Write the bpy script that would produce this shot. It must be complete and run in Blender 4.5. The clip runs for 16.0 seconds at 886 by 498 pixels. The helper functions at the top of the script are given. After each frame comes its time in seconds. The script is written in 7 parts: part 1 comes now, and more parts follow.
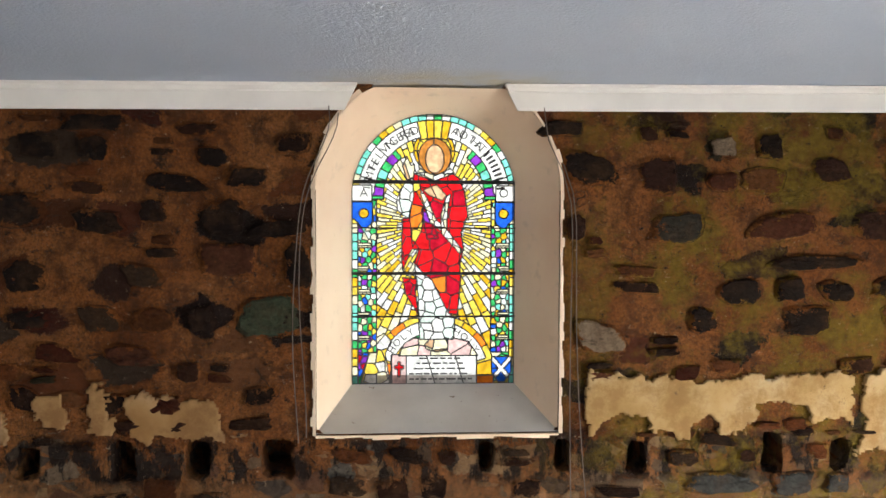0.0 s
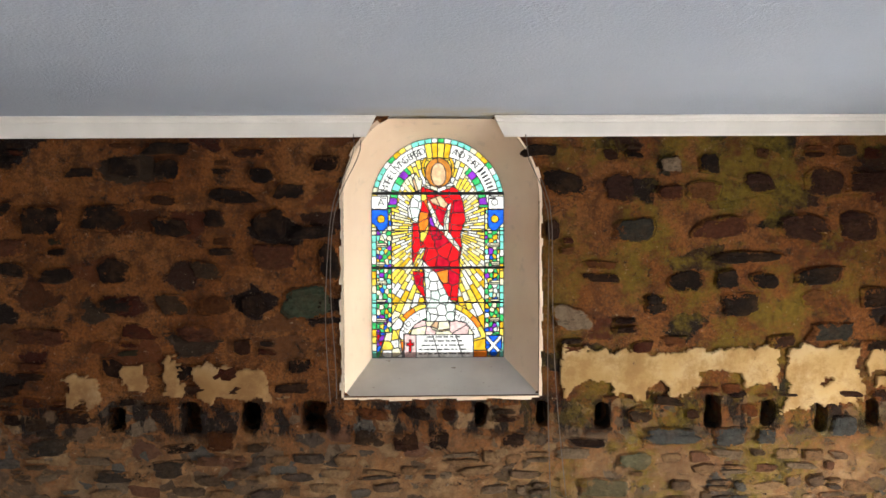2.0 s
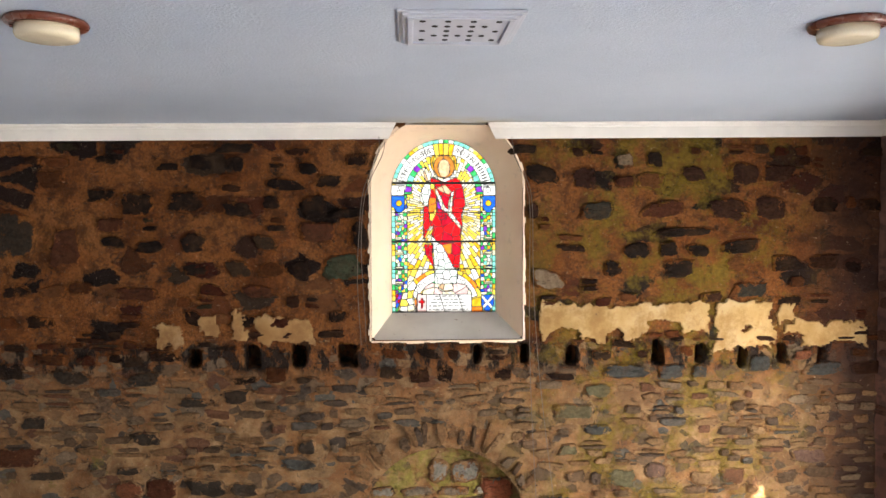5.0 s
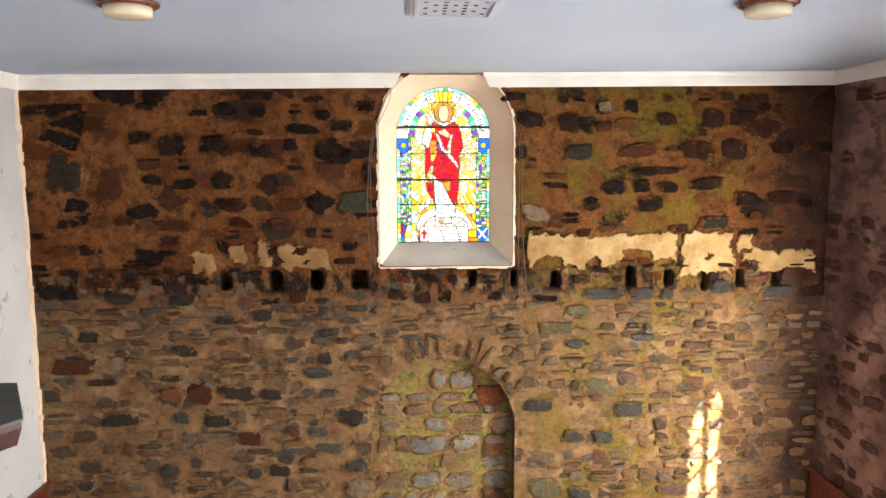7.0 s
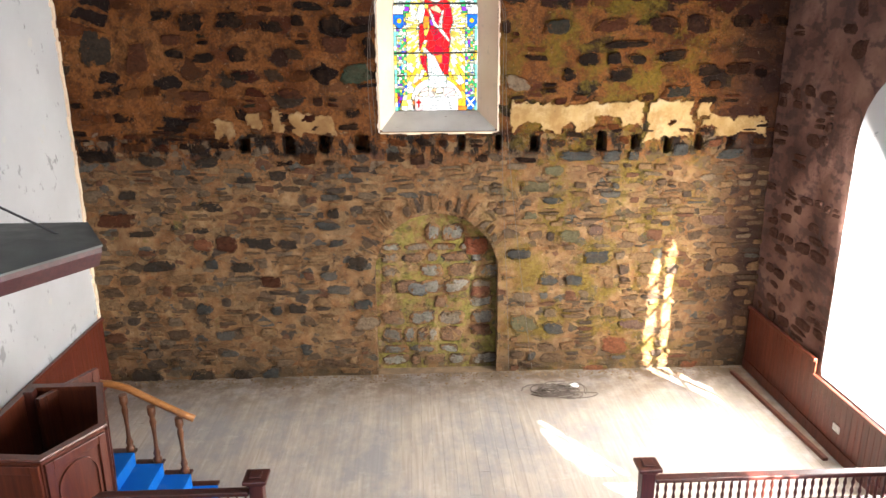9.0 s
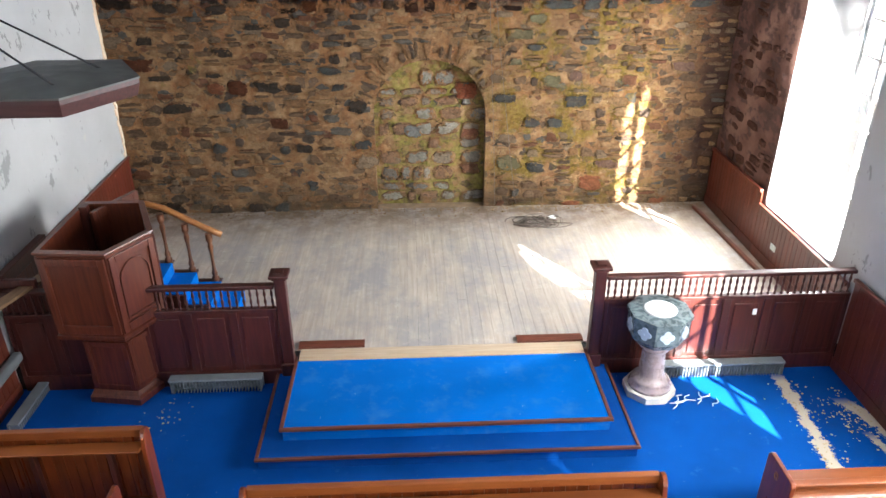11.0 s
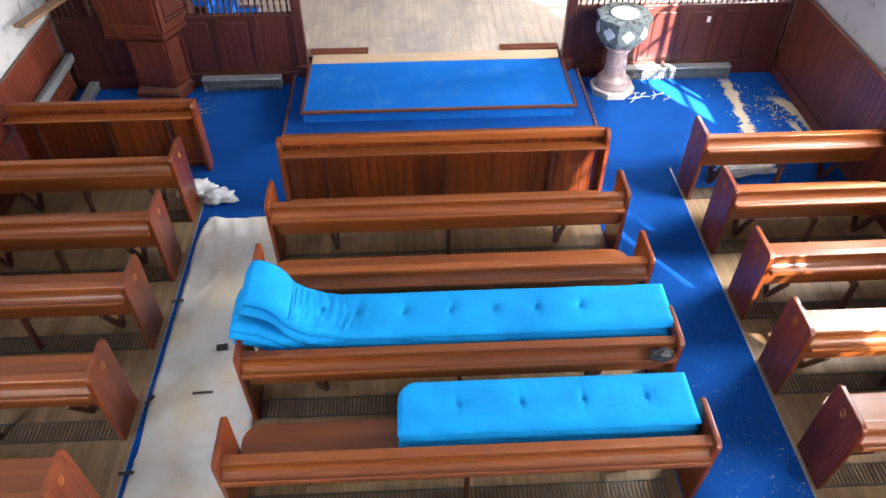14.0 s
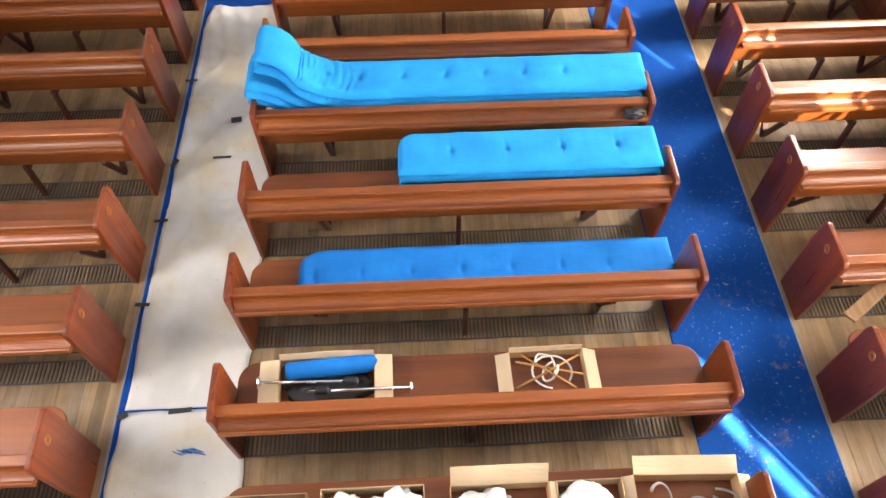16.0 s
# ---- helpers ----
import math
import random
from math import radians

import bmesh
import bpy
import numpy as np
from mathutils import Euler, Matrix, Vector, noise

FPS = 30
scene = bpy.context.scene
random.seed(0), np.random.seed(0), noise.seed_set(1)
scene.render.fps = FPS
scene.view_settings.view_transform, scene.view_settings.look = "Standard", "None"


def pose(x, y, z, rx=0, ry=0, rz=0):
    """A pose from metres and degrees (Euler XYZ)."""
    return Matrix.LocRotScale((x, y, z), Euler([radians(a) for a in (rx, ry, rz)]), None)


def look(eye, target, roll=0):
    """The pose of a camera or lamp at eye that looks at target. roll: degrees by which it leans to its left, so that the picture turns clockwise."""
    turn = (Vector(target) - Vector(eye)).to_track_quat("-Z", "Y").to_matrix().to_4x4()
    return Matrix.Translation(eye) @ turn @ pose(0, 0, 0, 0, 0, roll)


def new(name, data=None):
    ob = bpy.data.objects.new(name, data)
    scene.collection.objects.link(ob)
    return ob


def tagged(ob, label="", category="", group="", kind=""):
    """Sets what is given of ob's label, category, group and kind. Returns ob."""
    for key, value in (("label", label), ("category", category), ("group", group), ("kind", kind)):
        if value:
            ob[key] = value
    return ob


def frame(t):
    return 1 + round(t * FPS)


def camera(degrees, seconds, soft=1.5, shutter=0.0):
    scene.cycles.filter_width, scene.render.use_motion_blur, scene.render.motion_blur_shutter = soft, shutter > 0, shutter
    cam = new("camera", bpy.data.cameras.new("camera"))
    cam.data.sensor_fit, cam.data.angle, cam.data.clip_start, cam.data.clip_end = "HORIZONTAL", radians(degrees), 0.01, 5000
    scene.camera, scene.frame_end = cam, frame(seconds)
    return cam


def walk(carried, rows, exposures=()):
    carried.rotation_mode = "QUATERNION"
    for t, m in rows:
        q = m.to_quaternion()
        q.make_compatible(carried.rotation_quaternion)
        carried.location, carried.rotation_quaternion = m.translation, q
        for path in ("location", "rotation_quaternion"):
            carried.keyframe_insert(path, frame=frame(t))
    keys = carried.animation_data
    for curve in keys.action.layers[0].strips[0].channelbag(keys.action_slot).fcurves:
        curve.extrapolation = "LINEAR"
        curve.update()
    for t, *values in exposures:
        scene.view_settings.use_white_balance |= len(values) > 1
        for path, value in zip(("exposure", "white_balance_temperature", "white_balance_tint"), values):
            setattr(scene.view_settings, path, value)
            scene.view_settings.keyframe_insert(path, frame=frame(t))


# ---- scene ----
cam = camera(63.1, 16.0)
PATH = [
    (0, (0.087, 0.025, 5.215), (0.191, 2.021, 5.145), 0.2),
    (0.5, (0.097, -0.272, 5.225), (0.192, 1.725, 5.156), 0.1),
    (1, (0.105, -0.561, 5.218), (0.19, 1.436, 5.154), 0.0),
    (1.5, (0.095, -0.841, 5.24), (0.177, 1.156, 5.171), 0.0),
    (2, (0.086, -1.119, 5.257), (0.164, 0.878, 5.183), -0.1),
    (2.5, (0.052, -1.412, 5.233), (0.134, 0.586, 5.169), -0.1),
    (3, (0.027, -1.701, 5.211), (0.111, 0.297, 5.156), -0.1),
    (5.5, (-0.1, -3.056, 5.098), (-0.009, -1.061, 4.992), -0.2),
    (6, (-0.11, -3.315, 5.101), (-0.02, -1.323, 4.951), -0.2),
    (6.5, (-0.11, -3.574, 5.108), (-0.023, -1.586, 4.912), -0.2),
    (7, (-0.122, -3.811, 5.118), (-0.033, -1.829, 4.871), -0.2),
    (7.5, (-0.138, -4.105, 5.09), (-0.048, -2.132, 4.778), -0.2),
    (8, (-0.103, -4.423, 5.081), (-0.02, -2.464, 4.686), -0.3),
    (8.5, (-0.074, -4.743, 5.117), (0.006, -2.805, 4.63), -0.4),
    (9, (-0.053, -5.07, 5.124), (0.026, -3.156, 4.551), -0.4),
    (9.2, (-0.067, -5.196, 5.104), (0.014, -3.291, 4.501), -0.4),
    (11.3, (-0.001, -6.514, 5.15), (0.072, -4.761, 4.19), -0.3),
    (11.5, (-0.007, -6.646, 5.138), (0.068, -4.91, 4.148), -0.3),
    (12, (-0.007, -6.964, 5.133), (0.067, -5.278, 4.06), -0.3),
    (12.5, (-0.009, -7.288, 5.128), (0.061, -5.656, 3.974), -0.2),
    (13, (-0.012, -7.593, 5.128), (0.055, -6.021, 3.894), -0.2),
    (13.5, (-0.013, -7.87, 5.127), (0.05, -6.363, 3.814), -0.3),
    (14, (-0.022, -8.138, 5.128), (0.04, -6.701, 3.739), -0.2),
    (14.5, (-0.026, -8.395, 5.13), (0.034, -7.032, 3.668), -0.1),
    (15, (-0.021, -8.651, 5.133), (0.033, -7.363, 3.604), -0.2),
    (15.5, (-0.035, -8.913, 5.133), (0.019, -7.704, 3.542), -0.2),
    (16, (-0.041, -9.128, 5.131), (0.011, -8.002, 3.479), -0.1),
]
EXPOSURES = [(0, 3.4, 6600, 10), (3, 3.55, 6700, 10), (5.5, 3.87, 6750, 12), (7.5, 4.1, 6750, 12), (9, 4.15, 6450, 11), (11.5, 4.0, 5900, 7), (13, 4.18, 6000, 7), (14, 4.2, 6350, 13), (15, 4.4, 6850, 15), (16, 4.5, 7100, 15)]
walk(cam, [(t, look(eye, target, roll)) for t, eye, target, roll in PATH], EXPOSURES)


# ---- world, sun, window light ----
SUN_AZ, SUN_EL = -33.0, 30.0      # travel direction from +y towards -x, height above the horizon
world = bpy.data.worlds.new("world")
scene.world = world
world.use_nodes = True
wn = world.node_tree
sky = wn.nodes.new("ShaderNodeTexSky")
sky.sky_type = "NISHITA"
sky.sun_disc = False
sky.sun_elevation = radians(SUN_EL)
sky.sun_rotation = radians(180 + SUN_AZ)
wn.links.new(sky.outputs[0], wn.nodes["Background"].inputs[0])
wn.nodes["Background"].inputs[1].default_value = 0.02

sun = new("sun", bpy.data.lights.new("sun", "SUN"))
sun.data.energy, sun.data.angle, sun.data.color = 5.0, radians(0.6), (1.0, 0.95, 0.87)
sa, se = radians(-SUN_AZ), radians(SUN_EL)
travel = Vector((-math.sin(sa) * math.cos(se), math.cos(sa) * math.cos(se), -math.sin(se)))
sun.matrix_world = look((20, -20, 20), Vector((20, -20, 20)) + travel)

# room: x -4.52 to 4.90, far wall y 4.65, ceiling z 6.10, nave floor 0, chancel floor 0.30
XL, XR, YF, YB, ZC, ZCH = -4.52, 4.90, 4.65, -16.0, 6.10, 0.30
WIN_Y, WIN_W, WIN_SILL, WIN_SPRING = (1.87, -2.88, -7.35, -11.85), 0.9, 1.07, 3.9
GLASS_Y = {1.87: 1.74, -2.88: -2.88, -7.35: -7.35, -11.85: -12.1}     # first and last glass moved off centre to place the sun patches

WEST_Y = (-7.35, -11.85)
for wy in WEST_Y:
    lamp = new("window_light", bpy.data.lights.new("window_light", "AREA"))
    lamp.data.shape, lamp.data.size, lamp.data.size_y = "RECTANGLE", 1.2, 2.9
    lamp.data.energy, lamp.data.color = 9, (0.95, 0.97, 1.0)
    lamp.matrix_world = look((XL - 0.34, wy, 2.75), (XL + 3, wy + 0.8, 0.9))
for wy in WIN_Y:
    lamp = new("window_light", bpy.data.lights.new("window_light", "AREA"))
    lamp.data.shape, lamp.data.size, lamp.data.size_y = "RECTANGLE", 0.8 if wy > 0 else 1.2, 2.9
    lamp.data.energy, lamp.data.color = {WIN_Y[0]: 38, WIN_Y[1]: 30, WIN_Y[2]: 19, WIN_Y[3]: 46}[wy], (1.0, 0.975, 0.94)
    lamp.matrix_world = look((XR + 0.34, GLASS_Y[wy], 2.75), (XR - 3, GLASS_Y[wy] + (1.8 if wy > 0 else 0.4), 0.9 if wy > 0 else 1.5 if wy > -5 else 4.3))


# ---- small tools ----
def part(name, bm, mat, parent=None, label=""):
    me = bpy.data.meshes.new(name)
    bm.to_mesh(me)
    bm.free()
    me.materials.append(mat)
    ob = new(name, me)
    ob.parent = parent
    if label:
        tagged(ob, label)
    return ob


def piece(name, me, parent, m):
    ob = new(name, me)
    ob.parent = parent
    ob.matrix_basis = m
    return ob


def thing(name, label, category, at=(0, 0, 0), group="", turn=0):
    ob = new(name)
    ob.matrix_basis = pose(*at, 0, 0, turn)
    ob.empty_display_size = 0.1
    return tagged(ob, label, category, group)


def setting(name, label, at=(0, 0, 0)):
    ob = new(name)
    ob.matrix_basis = pose(*at)
    ob.empty_display_size = 0.1
    return tagged(ob, label, "", "", "structure")


def box(bm, lo, hi, bev=0.0):
    t = bmesh.new()
    bmesh.ops.create_cube(t, size=1)
    for v in t.verts:
        v.co = Vector([(lo[i] + hi[i]) / 2 + v.co[i] * (hi[i] - lo[i]) for i in range(3)])
    if bev:
        bmesh.ops.bevel(t, geom=t.edges[:], offset=bev, segments=2, affect="EDGES", profile=0.5)
    join(bm, t)


def join(bm, t, m=None):
    if m is not None:
        t.transform(m)
    me = bpy.data.meshes.new("tmp")
    t.to_mesh(me)
    t.free()
    bm.from_mesh(me)
    bpy.data.meshes.remove(me)


def prism(bm, pts, depth, m=None, bev=0.0):
    """A flat outline in x, z, given depth along y from 0."""
    t = bmesh.new()
    lo = [t.verts.new((x, 0, z)) for x, z in pts]
    hi = [t.verts.new((x, depth, z)) for x, z in pts]
    n = len(pts)
    t.faces.new(lo)
    t.faces.new(hi[::-1])
    for i in range(n):
        t.faces.new((lo[i], hi[i], hi[(i + 1) % n], lo[(i + 1) % n]))
    bmesh.ops.recalc_face_normals(t, faces=t.faces)
    if bev:
        bmesh.ops.bevel(t, geom=t.edges[:], offset=bev, segments=2, affect="EDGES", profile=0.5)
    join(bm, t, m)


def lathe(bm, prof, n=24, m=None, smooth=True):
    """A turned profile of (radius, z)."""
    t = bmesh.new()
    rings = [[t.verts.new((r * math.cos(2 * math.pi * k / n + math.pi / n), r * math.sin(2 * math.pi * k / n + math.pi / n), z)) for k in range(n)] for r, z in prof]
    for a, b in zip(rings, rings[1:]):
        for k in range(n):
            f = t.faces.new((a[k], a[(k + 1) % n], b[(k + 1) % n], b[k]))
            f.smooth = smooth
    t.faces.new(rings[0][::-1])
    t.faces.new(rings[-1])
    join(bm, t, m)


def tube(bm, pts, r, n=6):
    t = bmesh.new()
    rings = []
    for i, p in enumerate(pts):
        p = Vector(p)
        d = (Vector(pts[min(i + 1, len(pts) - 1)]) - Vector(pts[max(i - 1, 0)])).normalized()
        q = d.to_track_quat("Z", "Y")
        rings.append([t.verts.new(p + q @ Vector((r * math.cos(2 * math.pi * k / n), r * math.sin(2 * math.pi * k / n), 0))) for k in range(n)])
    for a, b in zip(rings, rings[1:]):
        for k in range(n):
            t.faces.new((a[k], a[(k + 1) % n], b[(k + 1) % n], b[k])).smooth = True
    t.faces.new(rings[0][::-1])
    t.faces.new(rings[-1])
    bmesh.ops.recalc_face_normals(t, faces=t.faces)
    join(bm, t)


def rounded(x0, z0, x1, z1, r, n=5, corners=(1, 1, 1, 1)):
    """Outline of a rectangle with rounded corners: lower left, lower right, upper right, upper left."""
    out = []
    for k, (cx, cz, a0, px, pz) in enumerate(((x0 + r, z0 + r, 180, x0, z0), (x1 - r, z0 + r, 270, x1, z0), (x1 - r, z1 - r, 0, x1, z1), (x0 + r, z1 - r, 90, x0, z1))):
        if corners[k]:
            out += [(cx + r * math.cos(radians(a0 + 90 * i / n)), cz + r * math.sin(radians(a0 + 90 * i / n))) for i in range(n + 1)]
        else:
            out.append((px, pz))
    return out


# ---- materials ----
class Mat:
    """A node material in the making."""

    def __init__(self, name, rough=0.6, metal=0.0, spec=0.5):
        self.m = bpy.data.materials.new(name)
        self.m.use_nodes = True
        self.t = self.m.node_tree
        self.b = self.t.nodes["Principled BSDF"]
        self.b.inputs["Roughness"].default_value = rough
        self.b.inputs["Metallic"].default_value = metal
        self.b.inputs["Specular IOR Level"].default_value = spec
        self.pos = self.t.nodes.new("ShaderNodeNewGeometry").outputs["Position"]

    def put(self, where, what):
        if isinstance(what, tuple) and len(what) == 3:
            where.default_value = (*what, 1)
        elif isinstance(what, (int, float, tuple)):
            where.default_value = what
        else:
            self.t.links.new(what, where)

    def at(self, stretch=(1, 1, 1), turn=(0, 0, 0)):
        n = self.t.nodes.new("ShaderNodeMapping")
        n.inputs["Scale"].default_value = stretch
        n.inputs["Rotation"].default_value = turn
        self.t.links.new(self.pos, n.inputs[0])
        return n.outputs[0]

    def noise(self, scale, detail=4, stretch=(1, 1, 1), rough=0.55, warp=0.0):
        n = self.t.nodes.new("ShaderNodeTexNoise")
        n.inputs["Scale"].default_value, n.inputs["Detail"].default_value = scale, detail
        n.inputs["Roughness"].default_value, n.inputs["Distortion"].default_value = rough, warp
        self.t.links.new(self.at(stretch), n.inputs["Vector"])
        return n.outputs[0]

    def cells(self, scale, stretch=(1, 1, 1), feature="F1", out="Distance"):
        n = self.t.nodes.new("ShaderNodeTexVoronoi")
        n.feature = feature
        n.inputs["Scale"].default_value = scale
        self.t.links.new(self.at(stretch), n.inputs["Vector"])
        return n.outputs[out]

    def ramp(self, fac, *stops, steps=False):
        n = self.t.nodes.new("ShaderNodeValToRGB")
        if steps:
            n.color_ramp.interpolation = "CONSTANT"
        e = n.color_ramp.elements
        while len(e) < len(stops):
            e.new(0.5)
        for k, (p, c) in enumerate(stops):
            e[k].position = p
            e[k].color = (*c, 1) if isinstance(c, tuple) else (c, c, c, 1)
        self.put(n.inputs[0], fac)
        return n.outputs[0]

    def mix(self, fac, a, b, kind="MIX"):
        n = self.t.nodes.new("ShaderNodeMix")
        n.data_type, n.blend_type = "RGBA", kind
        self.put(n.inputs[0], fac)
        self.put(n.inputs[6], a)
        self.put(n.inputs[7], b)
        return n.outputs[2]

    def math(self, op, a, b=0.0):
        n = self.t.nodes.new("ShaderNodeMath")
        n.operation = op
        n.use_clamp = op != "SUBTRACT"
        self.put(n.inputs[0], a)
        self.put(n.inputs[1], b)
        return n.outputs[0]

    def rim(self):
        n = self.t.nodes.new("ShaderNodeAttribute")
        n.attribute_name = "rim"
        return n.outputs["Fac"]

    def axis(self, k):
        n = self.t.nodes.new("ShaderNodeSeparateXYZ")
        self.t.links.new(self.pos, n.inputs[0])
        return n.outputs[k]

    def span(self, v, lo, hi):
        n = self.t.nodes.new("ShaderNodeMapRange")
        n.inputs[1].default_value, n.inputs[2].default_value = lo, hi
        self.t.links.new(v, n.inputs[0])
        return n.outputs[0]

    def chance(self, island=False):
        if island:
            return self.t.nodes.new("ShaderNodeNewGeometry").outputs["Random Per Island"]
        return self.t.nodes.new("ShaderNodeObjectInfo").outputs["Random"]

    def bump(self, height, strength=0.4, dist=0.01):
        n = self.t.nodes.new("ShaderNodeBump")
        n.inputs["Strength"].default_value, n.inputs["Distance"].default_value = strength, dist
        self.put(n.inputs["Height"], height)
        if self.b.inputs["Normal"].links:
            self.t.links.new(self.b.inputs["Normal"].links[0].from_socket, n.inputs["Normal"])
        self.t.links.new(n.outputs[0], self.b.inputs["Normal"])

    def done(self, colour, rough=None):
        self.put(self.b.inputs["Base Color"], colour)
        if rough is not None:
            self.put(self.b.inputs["Roughness"], rough)
        return self.m


def wood(name, dark, light, grain=(1, 12, 12), rough=0.35, vary=0.25, scale=3.0, coat=0.0, dust=0.0, spec=0.5, vein=0.4):
    m = Mat(name, rough, spec=spec)
    c = m.ramp(m.noise(scale, 6, grain, 0.6, 0.4), (0.3, dark), (0.7, light))
    c = m.mix(m.ramp(m.noise(scale * 7, 3, grain), (0.45, 0.0), (0.8, vein)), c, tuple(v * 0.6 for v in dark))
    v = m.ramp(m.chance(), (0.0, 1 - vary), (1.0, 1 + vary * 0.3))
    c = m.mix(1.0, c, v, "MULTIPLY")
    c = m.mix(m.ramp(m.noise(0.9, 3), (0.35, 0.0), (0.75, 0.35)), c, dark)
    if dust:
        c = m.mix(m.ramp(m.noise(5, 5), (0.45, 0.0), (0.8, dust)), c, (0.42, 0.38, 0.33))
    m.bump(m.noise(scale * 5, 4, grain), 0.12, 0.004)
    if coat:
        m.b.inputs["Coat Weight"].default_value = coat
        m.b.inputs["Coat Roughness"].default_value = 0.22
    return m.done(c, m.ramp(m.noise(2.5, 3, grain), (0.3, rough - 0.03), (0.8, rough + 0.07)))


def plain(name, c, rough=0.5, metal=0.0, var=0.15, scale=8.0, bump=0.1):
    m = Mat(name, rough, metal)
    col = m.ramp(m.noise(scale, 5), (0.3, tuple(v * (1 - var) for v in c)), (0.7, tuple(min(1, v * (1 + var)) for v in c)))
    if bump:
        m.bump(m.noise(scale * 6, 3), bump, 0.004)
    return m.done(col, m.ramp(m.noise(scale * 2, 3), (0.3, max(0.05, rough - 0.1)), (0.8, min(1, rough + 0.12))))


PEW = wood("pew_wood", (0.165, 0.038, 0.007), (0.295, 0.083, 0.014), (0.3, 7, 7), 0.40, 0.35, 1.6, spec=0.45, coat=0.15, vein=0.18)
PEW_END = wood("pew_end_wood", (0.110, 0.018, 0.005), (0.26, 0.056, 0.010), (7, 7, 0.45), 0.30, 0.30, 2.0, spec=0.45, coat=0.15)
DARKWOOD = wood("dark_mahogany", (0.035, 0.008, 0.006), (0.10, 0.022, 0.014), (8, 8, 0.5), 0.38, 0.2, coat=0.15)
PULPIT = wood("pulpit_oak", (0.055, 0.010, 0.005), (0.145, 0.034, 0.012), (9, 9, 0.5), 0.36, 0.2, coat=0.2)
RAILWOOD = wood("handrail_oak", (0.24, 0.09, 0.025), (0.46, 0.19, 0.05), (1, 12, 12), 0.30, 0.1, coat=0.3)
TURNED = wood("turned_wood", (0.10, 0.035, 0.015), (0.24, 0.09, 0.035), (9, 9, 0.6), 0.4, 0.1)
WAINSCOT = wood("wainscot_boards", (0.085, 0.016, 0.009), (0.20, 0.045, 0.022), (8, 8, 0.4), 0.34, 0.15, coat=0.15)
TRIMWOOD = wood("step_nosing", (0.08, 0.02, 0.012), (0.20, 0.06, 0.03), (0.5, 9, 9), 0.4, 0.1)
m_ = Mat("pale_chancel_planks", 0.65)
c_ = m_.ramp(m_.noise(2.5, 6, (9, 0.5, 9), 0.6, 0.4), (0.3, (0.36, 0.295, 0.235)), (0.7, (0.50, 0.43, 0.36)))
c_ = m_.mix(1.0, c_, m_.ramp(m_.chance(), (0.0, 0.93), (1.0, 1.0)), "MULTIPLY")
c_ = m_.mix(m_.ramp(m_.noise(1.6, 8, (1, 0.7, 1), 0.72), (0.44, 0.0), (0.62, 0.75)), c_, (0.255, 0.245, 0.25))
c_ = m_.mix(m_.ramp(m_.noise(5, 8, rough=0.75), (0.56, 0.0), (0.68, 0.5)), c_, (0.52, 0.47, 0.41))
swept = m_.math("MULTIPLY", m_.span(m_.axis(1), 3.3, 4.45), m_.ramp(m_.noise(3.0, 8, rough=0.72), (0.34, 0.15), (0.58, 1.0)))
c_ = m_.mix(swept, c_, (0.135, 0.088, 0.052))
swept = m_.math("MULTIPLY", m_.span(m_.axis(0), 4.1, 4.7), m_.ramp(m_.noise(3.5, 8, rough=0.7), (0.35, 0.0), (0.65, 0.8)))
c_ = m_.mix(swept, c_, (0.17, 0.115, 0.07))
c_ = m_.mix(m_.ramp(m_.noise(60, 5, rough=0.7), (0.66, 0.0), (0.70, 0.6)), c_, (0.14, 0.10, 0.07))
m_.bump(m_.noise(12, 5, (9, 0.5, 9)), 0.1, 0.003)
PLANK = m_.done(c_, 0.65)
NAVEPLANK = wood("nave_planks", (0.20, 0.118, 0.050), (0.36, 0.235, 0.120), (9, 0.5, 9), 0.50, 0.35, 2.5, dust=0.25)
RAWPINE = wood("raw_pine_strip", (0.42, 0.30, 0.19), (0.58, 0.45, 0.31), (0.5, 9, 9), 0.6, 0.1)
OLDPLANK = wood("loose_plank", (0.18, 0.10, 0.05), (0.34, 0.20, 0.10), (9, 0.6, 9), 0.55, 0.1)


UPPER_RAW = ((0.0, (0.019, 0.010, 0.008)), (0.14, (0.062, 0.017, 0.009)), (0.26, (0.022, 0.015, 0.013)), (0.40, (0.085, 0.034, 0.013)), (0.50, (0.016, 0.010, 0.008)),
         (0.60, (0.050, 0.038, 0.028)), (0.67, (0.14, 0.054, 0.020)), (0.78, (0.040, 0.019, 0.012)), (0.88, (0.16, 0.080, 0.034)), (0.93, (0.10, 0.034, 0.016)), (0.97, (0.034, 0.034, 0.022)))
LOWER = ((0.0, (0.12, 0.075, 0.045)), (0.15, (0.24, 0.130, 0.060)), (0.32, (0.17, 0.105, 0.062)), (0.45, (0.30, 0.180, 0.090)), (0.60, (0.085, 0.060, 0.045)),
         (0.68, (0.20, 0.140, 0.090)), (0.78, (0.16, 0.070, 0.038)), (0.85, (0.27, 0.155, 0.075)), (0.94, (0.11, 0.100, 0.088)))
UPPER = tuple((p, (a, b * 0.76, c * 0.60)) for p, (a, b, c) in UPPER_RAW)
LOWER = tuple((p, (a * 1.0 + 0.010, b * 1.0 + 0.006, c * 1.0 + 0.003)) for p, (a, b, c) in LOWER)


